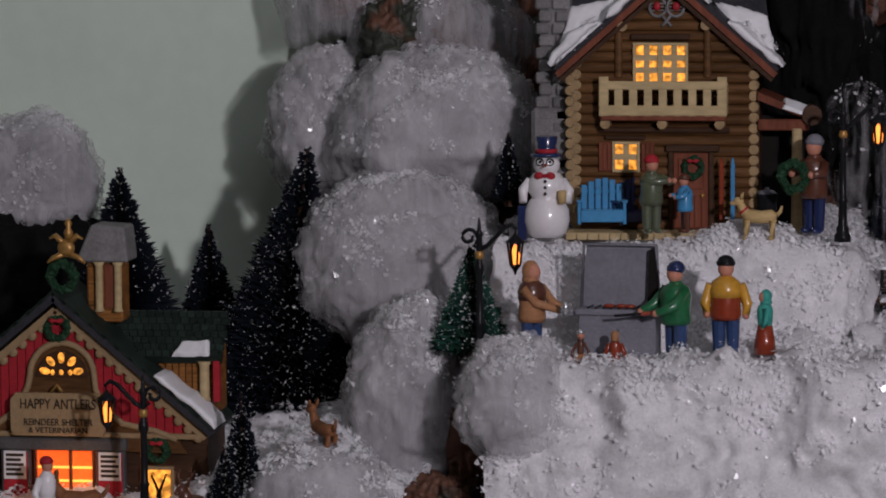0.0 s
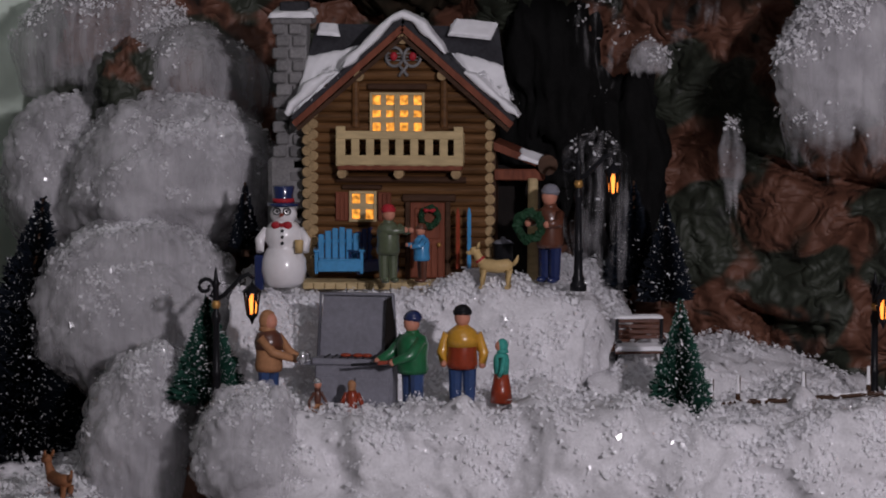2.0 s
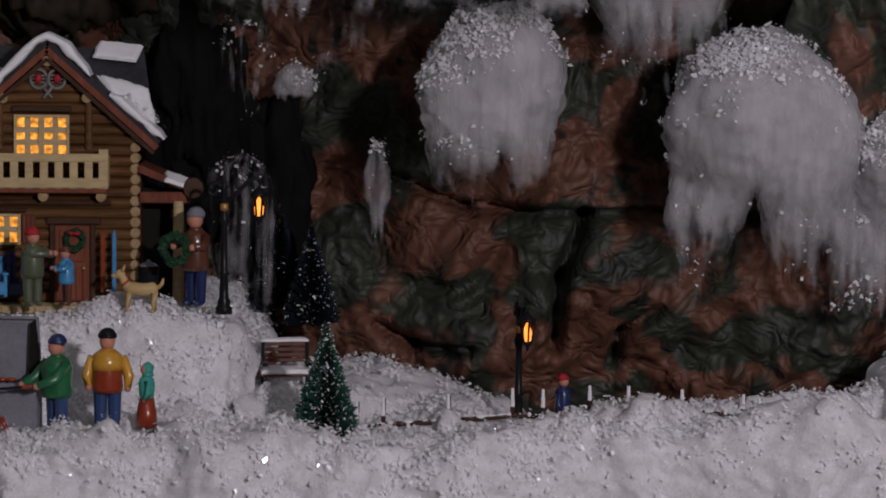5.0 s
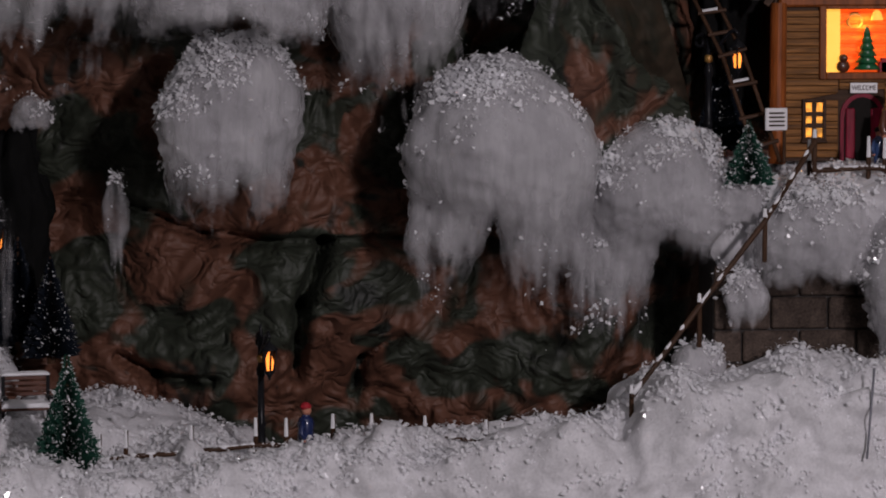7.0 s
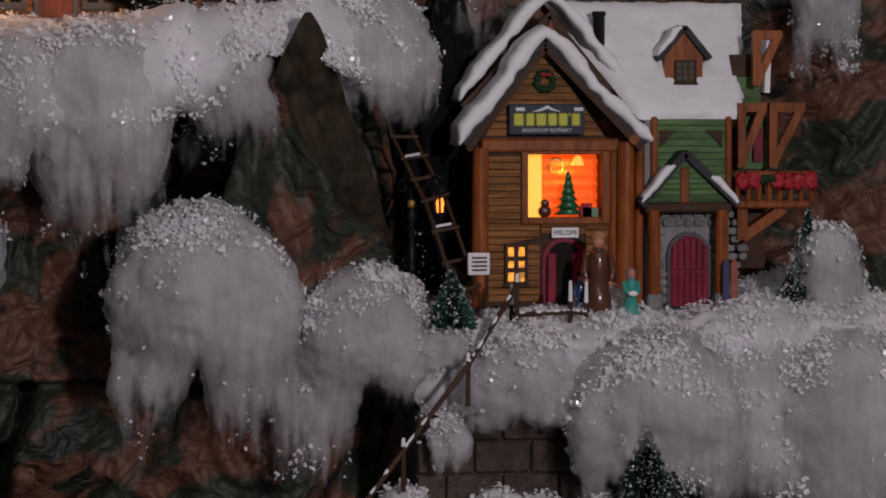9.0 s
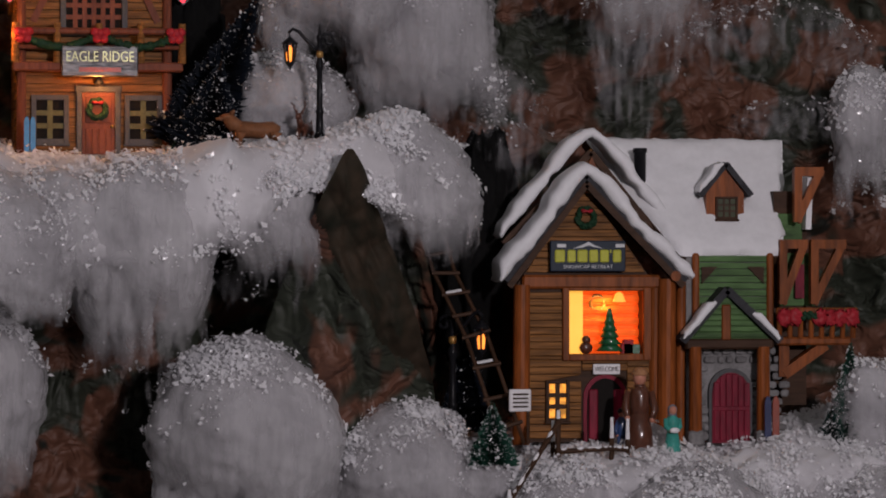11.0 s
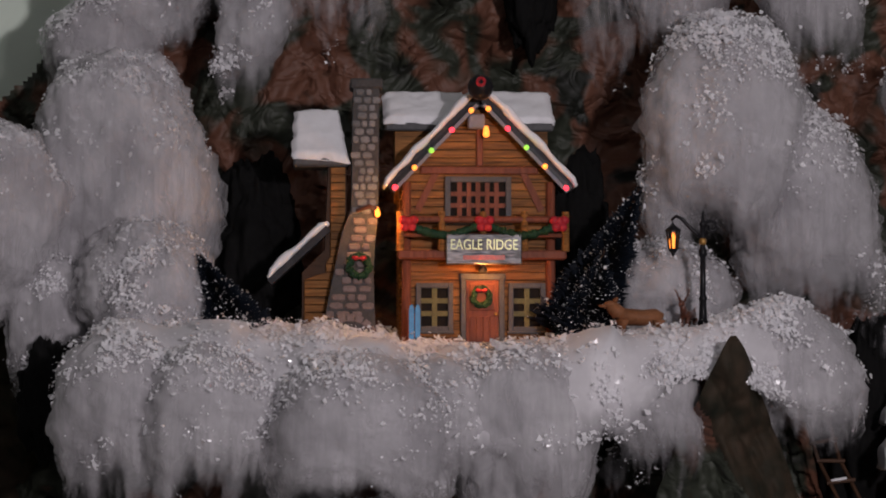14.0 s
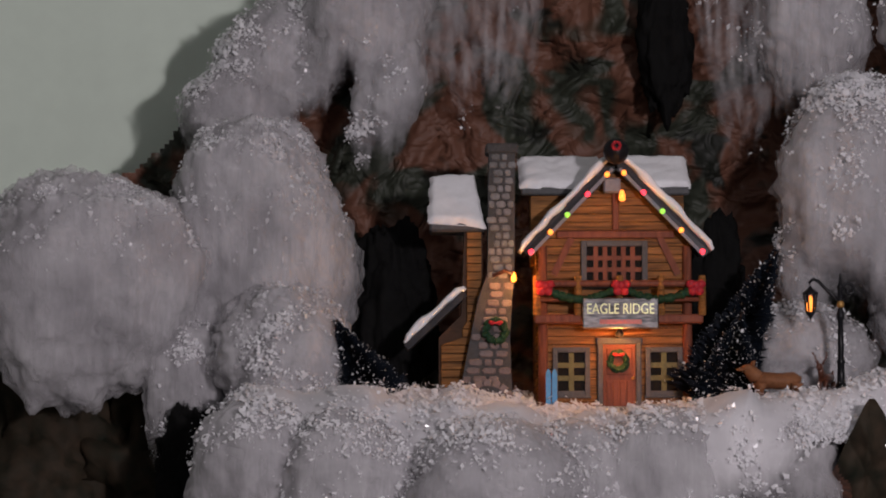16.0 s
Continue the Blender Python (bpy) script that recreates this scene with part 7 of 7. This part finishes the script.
# block wall under the retreat
def block_wall():
    x0, x1 = 0.4237, 0.5583
    z0, z1 = 1.1326, 1.2420
    ob = part("block_wall", box(bmesh.new(), x0, x1, 2.633, 2.70, z0, z1), MORTAR)
    tagged(ob, "grey-brown wall of rough stone blocks", "wall", kind="structure")
    h, w = 0.0247135, 0.0428368
    rng = random.Random(5)
    row, z = 0, z0
    while z < z1 - 0.01:
        x = x0 - (row % 2) * w * 0.5
        while x < x1:
            a, b = max(x, x0) + 0.0007, min(x + w, x1) - 0.0007
            if b - a > 0.006:
                bm = box(bmesh.new(), a, b, 2.6265 + rng.uniform(0, 0.002), 2.634, z + 0.0007, z + h - 0.0007, bevel=0.0012)
                part("block", bm, BLOCK, ob)
            x += w
        z += h
        row += 1
    # darker pier at its end
    pier = part("wall_pier", box(bmesh.new(), x1, x1 + 0.018, 2.62, 2.70, z0, z1 + 0.02, bevel=0.002), DARK_WOOD)
    tagged(pier, "dark pier at the end of the block wall", "wall", kind="structure")


BLOCK = material("block_stone", (0.080, 0.059, 0.048), 0.8, spread=0.5, scale=90, bump=0.8, vary=0.2)
block_wall()

wire = part("wire", tube(bmesh.new(), [(0.5178, 2.500, 1.1670), (0.5142, 2.490, 1.1480), (0.5098, 2.485, 1.1046)], 0.0009, 6), STEEL)
tagged(wire, "thin grey wire hanging over the snow", "wire")


def low_roof():
    """Corner of a roof that just shows over the snow."""
    ob = thing("shingled_roof", pose(*(0.5860, 2.490, 1.1270)), "grey-green shingled roof corner rising from the snow", "model house roof")
    part("gable", box(bmesh.new(), 0.0, 0.16, 0.003, 0.05, -0.06, 0.0), MORTAR, ob)
    for r in range(7):
        for k in range(11):
            x = -0.002 + k * 0.0125 + (r % 2) * 0.006
            part("shingle", box(bmesh.new(), x, x + 0.0118, -0.0006 * (r % 2), 0.004, -0.0055 * (r + 1), -0.0055 * r - 0.0006, bevel=0.0004), GREEN_ROOF, ob)
    part("ridge", box(bmesh.new(), -0.004, 0.16, -0.002, 0.05, 0.0, 0.003, bevel=0.001), GREY_TRIM, ob)


low_roof()


# ---- the reindeer shelter at the foot of the slope ----
def shop(at, unit):
    UNIT[0] = unit
    ob = thing("reindeer_shelter", pose(*at), "red gabled shelter shop with tan trim, sign and lit windows", "model house")
    apex, right, left = (-2, 458), (272, 232), (-190, 300)

    def x_at(z):
        k = max(0.0, (458 - z) / (458 - 232))
        return -2 - 272 * k, -2 + 268 * k

    part("wall", prism(bmesh.new(), [(-272, -30), (266, -30), (266, 230), apex, (-272, 232)], 4, 140), DARK_WOOD, ob)
    # upright red boards in the gable
    for k in range(34):
        x = -262 + k * 15.6
        top = 458 - abs(x + 7.8 + 2) * (226 / 270) - 12
        if top > 236:
            part("red_board", prism(bmesh.new(), [(x + 0.8, 228), (x + 14.8, 228), (x + 14.8, 458 - abs(x + 14.8 + 2) * 0.837 - 12), (x + 0.8, 458 - abs(x + 0.8 + 2) * 0.837 - 12)], -3, 5), RED, ob)
    # tan panel round the fanlight and along the shop front
    pan = [(-200, 206), (-170, 226), (-118, 240), (-78, 268), (-54, 312)] + [(8 + 58 * math.cos(a), 332 + 58 * math.sin(a)) for a in (math.pi - math.pi * k / 14 for k in range(15))] + [(68, 308), (84, 276), (116, 248), (176, 236), (214, 222), (232, 196)]
    part("front_panel", prism(bmesh.new(), pan, -8, 2), LOG, ob)
    part("trim", tube(bmesh.new(), [(x, -10, z) for x, z in pan[1:-1]], 6, 7), SIGN_TAN, ob, "tan moulded trim")
    for sx in (-1, 1):
        part("verge_trim", slanted(bmesh.new(), (-2 + sx * 268, 226), (-2, 448), 13, -12, -2), SIGN_TAN, ob)
        n = 15
        for k in range(n):
            q = (k + 0.5) / n
            part("scallop", ball(bmesh.new(), (-2 + sx * 262 * (1 - q), -9, 222 + 220 * q - 4), (9, 4, 9), u=8, v=6), SIGN_TAN, ob)
    # fanlight
    fan = [(8 + 46 * math.cos(a), 330 + 46 * math.sin(a)) for a in (math.pi * k / 14 for k in range(15))]
    light = part("fanlight", prism(bmesh.new(), fan, -13, -8), DARK_WOOD, ob, "arched fanlight with glowing panes")
    for k in range(5):
        a = math.radians(14 + k * 38)
        bm = ball(bmesh.new(), (0, 0, 0), (6.5, 2, 10), u=10, v=6)
        bmesh.ops.transform(bm, matrix=Matrix.Translation((8 + 31 * math.cos(a), -14, 333 + 31 * math.sin(a))) @ Matrix.Rotation(math.pi / 2 - a, 4, "Y"), verts=bm.verts)
        part("pane", bm, WINDOW_GLOW, light)
    for x in (-8, 8, 24):
        part("pane", ball(bmesh.new(), (x, -14, 338), (4, 2, 5), u=8, v=6), WINDOW_GLOW, light)
    wreath(ob, (2, -14, 416), 25)
    # hanging sign
    sign = part("sign", prism(bmesh.new(), [(-74, 228), (84, 228), (92, 240), (92, 296), (80, 304), (-70, 304), (-80, 292), (-80, 238)], -34, -26), SIGN_TAN, ob, "tan hanging sign with dark writing")
    lettering("HAPPY ANTLERS", 26, (6, -35, 284), INK_DARK, sign, width=136)
    lettering("REINDEER SHELTER", 17, (6, -35, 252), INK_DARK, sign, width=124)
    lettering("& VETERINARIAN", 14, (6, -35, 238), INK_DARK, sign, width=106)
    part("sign_hook", tube(bmesh.new(), [(-6, -30, 306), (4, -30, 318), (14, -30, 306)], 2.4, 6), BRASS, ob)
    # shop front
    part("fascia", box(bmesh.new(), -110, 124, -20, 0, 200, 222, bevel=3), GREY_TRIM, ob)
    part("cornice", box(bmesh.new(), -250, 252, -14, 0, 222, 232, bevel=2), SIGN_TAN, ob)
    part("shop_room", box(bmesh.new(), -46, 64, -3, 2, 10, 200), ROOM_GLOW, ob, "glowing orange shop room")
    for x in (-46, 18, 60):
        part("mullion", box(bmesh.new(), x, x + 5, -12, -3, 0, 202, bevel=1), BROWN, ob)
    for k in range(3):
        part("shelf", box(bmesh.new(), -40, 60, -6, -2, 118 + k * 24, 122 + k * 24), ROOM_GOLD, ob)
    for x0 in (-104, 68):
        panel = part("side_panel", box(bmesh.new(), x0, x0 + 52, -16, 0, 0, 200, bevel=2), GREY_TRIM, ob)
        part("red_panel", box(bmesh.new(), x0 + 4, x0 + 48, -18, -14, 20, 196, bevel=1), RED, panel)
        card = part("poster", box(bmesh.new(), x0 + 6, x0 + 46, -20, -17, 148, 198), WHITE, panel, "white notice with dark writing")
        for k in range(5):
            part("writing_bar", box(bmesh.new(), x0 + 10, x0 + 42 - (k % 2) * 5, -21, -19.5, 154 + k * 8.6, 159 + k * 8.6), INK_DARK, card)
    pane_window(ob, 156, 202, 100, 168, -6, 1, 1, SIGN_TAN, WINDOW_GLOW, edge=6, bar=4, deep=8)
    bm = tube(bmesh.new(), [(179, -8, 100), (178, -8, 130), (166, -8, 158)], [6, 3, 1.5], 6)
    tube(bm, [(179, -8, 100), (181, -8, 130), (193, -8, 160)], [6, 3, 1.5], 6)
    part("antler_silhouette", bm, DARK, ob)
    wreath(ob, (178, -12, 202), 24)
    # roofs
    for sx in (-1, 1):
        e, top = (-2 + sx * 282, 236), (-2, 472)
        roof = part("roof", slanted(bmesh.new(), e, top, 14, -26, 150), SLATE, ob, "dark shingled roof slope")
        for k in range(12):
            f0, f1 = k / 12, min(1, (k + 1.2) / 12)
            a = (e[0] + (top[0] - e[0]) * f0, e[1] + (top[1] - e[1]) * f0 + 8)
            b = (e[0] + (top[0] - e[0]) * f1, e[1] + (top[1] - e[1]) * f1 + 11)
            part("roof_course", slanted(bmesh.new(), a, b, 4, -28, 148), GREEN_ROOF, roof)
    verge_snow(ob, [(284, 244), (250, 274), (214, 302), (176, 334)], 13, -30, 60, 4)
    # cross wing to the side
    part("wing_wall", box(bmesh.new(), 60, 268, 60, 150, 230, 372), TAN_WOOD, ob)
    bm = bmesh.new()
    q = [bm.verts.new(v) for v in ((60, 34, 362), (284, 34, 362), (276, 120, 432), (60, 120, 432))]
    r = [bm.verts.new(v) for v in ((60, 44, 350), (284, 44, 350), (276, 130, 420), (60, 130, 420))]
    bm.faces.new(q), bm.faces.new(r[::-1])
    for k in range(4):
        bm.faces.new((q[k], r[k], r[(k + 1) % 4], q[(k + 1) % 4]))
    bmesh.ops.recalc_face_normals(bm, faces=bm.faces)
    wing = part("wing_roof", bm, GREEN_ROOF, ob, "dark green shingled wing roof")
    for r_ in range(7):
        for k in range(15):
            x = 62 + k * 14.6 + (r_ % 2) * 6
            q_ = r_ / 7
            part("shingle", box(bmesh.new(), x, x + 13.6, 31 + 86 * q_, 46 + 86 * q_, 362 + 70 * q_, 374 + 70 * q_, bevel=1), GREEN_ROOF, wing)
    snow_pad(ob, [(198, 364), (266, 366), (262, 388), (212, 386)], 24, 46, 8)
    for k in range(5):
        part("board", box(bmesh.new(), 180 + k * 12, 190.6 + k * 12, 54, 62, 282, 352, bevel=1), TAN_WOOD, ob)
    part("column", lathe(bmesh.new(), [(12, 284), (9, 290), (9, 346), (13, 354)], (252, 44, 0), 12), BEIGE, ob)
    part("red_post", box(bmesh.new(), 268, 280, 40, 56, 282, 360, bevel=1), RED, ob)
    # cupola
    cup = part("cupola", box(bmesh.new(), 40, 104, 50, 104, 420, 536, bevel=3), TAN_WOOD, ob, "little timber cupola with snowy grey roof")
    for x in (64, 98):
        part("cupola_post", lathe(bmesh.new(), [(10, 440), (7, 446), (7, 520), (11, 528)], (x, 44, 0), 10), BEIGE, cup)
    part("cupola_door", box(bmesh.new(), 74, 90, 46, 52, 446, 522), RED_WOOD, cup)
    bm = prism(bmesh.new(), [(24, 528), (118, 528), (112, 590), (52, 594)], 36, 110)
    bmesh.ops.bevel(bm, geom=list(bm.edges), offset=3, segments=1, affect="EDGES")
    part("cupola_roof", bm, STONE, cup)
    bm = bmesh.new()
    tube(bm, [(16, 6, 540), (16, 6, 574)], 4, 7)
    for sx in (-1, 1):
        tube(bm, [(16, 6, 560), (16 + sx * 20, 4, 578), (16 + sx * 30, 4, 572)], [6, 5, 2], 7)
        tube(bm, [(16, 6, 548), (16 + sx * 24, 4, 538), (16 + sx * 34, 2, 530)], [6, 5, 2], 7)
    ball(bm, (16, 4, 556), (16, 9, 14))
    lathe(bm, [(6, 572), (9, 584), (4, 592), (7, 600), (2, 608)], (20, 6, 0), 10)
    part("weather_vane", bm, BRASS, ob, "gilded ornament on the ridge")
    wreath(ob, (10, -2, 505), 30, bow=False)
    UNIT[0] = 1
    return ob


SHOP_U = 0.000418971
shop((-0.6989, 2.560, 0.9385), SHOP_U)
street_lamp((-0.6182, 2.490, 0.9816), 180, 1.05, "black cast street lamp with lit lantern before the shelter")
figurine("santa_figurine", (-0.6931, 2.500, 0.9739), 0.0532484, WHITE, WHITE, RED, "figurine in white coat and red cap before the shelter", 60, skirt=True)
quadruped("reindeer_figurine", (-0.6722, 2.510, 0.9726), 0.0432408, DEER, "brown reindeer figurine beside the shop door", 20)
quadruped("moose_figurine", (-0.5807, 2.500, 0.9744), 0.0391532, BROWN, "dark brown reindeer figurine with antlers by the fir", 60, antlers=True, stout=1.3)
quadruped("fawn_figurine", (-0.4979, 2.545, 1.0238), 0.0390608, DEER, "slender fawn figurine standing on snow", -50, stout=0.85)
lamp("shelter_light", "POINT", 0.012, (1.0, 0.42, 0.1), pose(*(-0.6874, 2.530, 1.0083)), radius=0.006)


# rock hollow and cloth between the snow banks
def rock(at, w, h, label, mat=None):
    n = 44
    u, v = np.meshgrid(np.linspace(0, math.pi, n), np.linspace(0, 2 * math.pi, n * 2, endpoint=False), indexing="ij")
    d = np.stack([np.sin(u) * np.cos(v), np.sin(u) * np.sin(v), np.cos(u)], -1).reshape(-1, 3)
    r = 1.1 + 0.3 * fbm(d * 2 + at[0] * 9, 3) - 0.22 * ridged(d * 3 + at[2] * 5, 3) - 0.1 * ridged(d * 9 + at[2] * 5, 2)
    p = d * r[:, None] * (w / 2, w / 2, h / 2) + at
    ob = mesh_object("cloth_rock", p, grid_faces(n, n * 2, True), mat or CLOTH, smooth=True)
    return tagged(ob, label, "rock", kind="structure")


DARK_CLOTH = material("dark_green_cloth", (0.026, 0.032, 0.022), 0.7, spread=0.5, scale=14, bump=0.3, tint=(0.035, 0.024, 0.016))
# near-black: the deep shade of the recesses is put into this colour
SHADE_CLOTH = material("shade_black_cloth", (0.006, 0.006, 0.006), 0.9, spread=0.3, scale=40, bump=0.3)
rock((-0.3907, 2.600, 1.0194), 0.05, 0.11, "crumpled camouflage cloth in a hollow of the snow")
rock((-0.4124, 2.550, 0.9877), 0.06, 0.05, "crumpled brown cloth showing under the snow")
rock((-0.5179, 2.780, 1.0329), 0.06, 0.13, "crumpled dark cloth below the fir, blackened for shade", SHADE_CLOTH)
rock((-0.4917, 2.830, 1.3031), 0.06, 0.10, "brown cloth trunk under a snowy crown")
rock((-0.7997, 2.840, 1.1127), 0.15, 0.13, "dark crumpled cloth behind the shelter, blackened for shade", SHADE_CLOTH)
# black lumps added to fill the gaps with painted shade
rock((-0.1588, 2.830, 1.3246), 0.085, 0.24, "black filler for shade in the gap beside the cabin", SHADE_CLOTH)
rock((-0.1023, 2.840, 1.2559), 0.075, 0.22, "black filler for shade in the gap beside the cabin", SHADE_CLOTH)
rock((0.4637, 2.770, 1.4329), 0.075, 0.20, "black filler for shade behind the ladder", SHADE_CLOTH)
rock((-0.0095, 2.810, 1.5939), 0.075, 0.15, "black filler for shade behind the lodge", SHADE_CLOTH)
rock((0.2432, 2.800, 1.5942), 0.06, 0.15, "black filler for shade behind the firs", SHADE_CLOTH)
rock((0.2076, 2.820, 1.8044), 0.045, 0.12, "black filler for shade in the upper gap", SHADE_CLOTH)
# two dark lumps added to imitate the shade that the mound throws below it
rock((-0.2800, 2.855, 1.4700), 0.18, 0.20, "dark green cloth lump standing in for shade below the snowy mound", DARK_CLOTH)
rock((-0.1850, 2.850, 1.4650), 0.17, 0.18, "dark green cloth lump standing in for shade below the snowy mound", DARK_CLOTH)
rock((-0.1617, 2.720, 1.4782), 0.05, 0.10, "black filler for shade under the ledge", SHADE_CLOTH)


def cloth_peak(apex, left, right, label):
    """Cloth drawn up to a point: a ridge falls from the apex, a face to either side, crumpled."""
    n, m = 120, 70
    v, u = np.meshgrid(np.linspace(0, 1, n), np.linspace(0, 1, m), indexing="ij")
    v, u = v.ravel(), u.ravel()
    spread = 0.02 + 0.98 * v**0.82
    x = apex[0] + (left[0] - apex[0]) * spread * (1 - u) + (right[0] - apex[0]) * spread * u
    z = apex[2] + (left[2] - apex[2]) * v
    ridge = 0.38 + 0.12 * v
    side = np.where(u < ridge, (ridge - u) / ridge, (u - ridge) / (1 - ridge))
    y = apex[1] - 0.02 * spread + side * 0.06 * spread + 0.11 * v
    p = np.stack([x, y, z], -1)
    turned = np.stack([p[:, 0] * 0.9 + p[:, 2] * 0.4, p[:, 1] * 0, p[:, 2] * 0.9 - p[:, 0] * 0.4], -1)
    p[:, 1] -= 0.020 * ridged(turned * (24, 1, 9), 3) + 0.008 * ridged(turned * (50, 1, 40) + 3, 2)
    p[:, 0] += 0.003 * v * fbm(p * 30, 3)
    ob = mesh_object("cloth_peak", p, grid_faces(n, m), CLOTH, smooth=True)
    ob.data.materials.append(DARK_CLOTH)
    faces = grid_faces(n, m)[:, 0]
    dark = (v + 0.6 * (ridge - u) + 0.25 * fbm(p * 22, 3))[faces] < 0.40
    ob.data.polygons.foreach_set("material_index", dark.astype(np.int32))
    return tagged(ob, label, "rock", kind="structure")


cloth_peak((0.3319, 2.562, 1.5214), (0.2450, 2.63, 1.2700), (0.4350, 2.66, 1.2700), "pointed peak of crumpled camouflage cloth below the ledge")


# ---- loose flakes over all the snow ----
def scatter_flakes():
    rows = np.concatenate(FLAKES)
    n = len(rows)
    p, no = rows[:, :3], rows[:, 3:]
    out = no.copy()
    no = no + RNG.normal(0, 0.5, (n, 3)) + (0.2, -0.5, 0.25)
    no /= np.linalg.norm(no, axis=1)[:, None]
    side = np.cross(no, RNG.normal(0, 1, (n, 3)))
    side /= np.linalg.norm(side, axis=1)[:, None]
    other = np.cross(no, side)
    size = 0.00045 + 0.0024 * RNG.rand(n, 1) ** 2.7
    centre = p + out * size * 0.6
    corners = []
    for a in (0.0, 1.6, 3.1, 4.7):
        turn = a + RNG.uniform(-0.5, 0.5, (n, 1))
        reach = size * RNG.uniform(0.35, 1.25, (n, 1))
        corners.append(centre + reach * (side * np.cos(turn) + other * np.sin(turn)))
    verts = np.stack(corners, 1).reshape(-1, 3)
    ob = mesh_object("snow_flakes", verts, np.arange(n * 4).reshape(-1, 4), FLAKE)
    tagged(ob, "loose glittering white snow flakes lying on everything", "snow flakes", kind="stuff")


scatter_flakes()
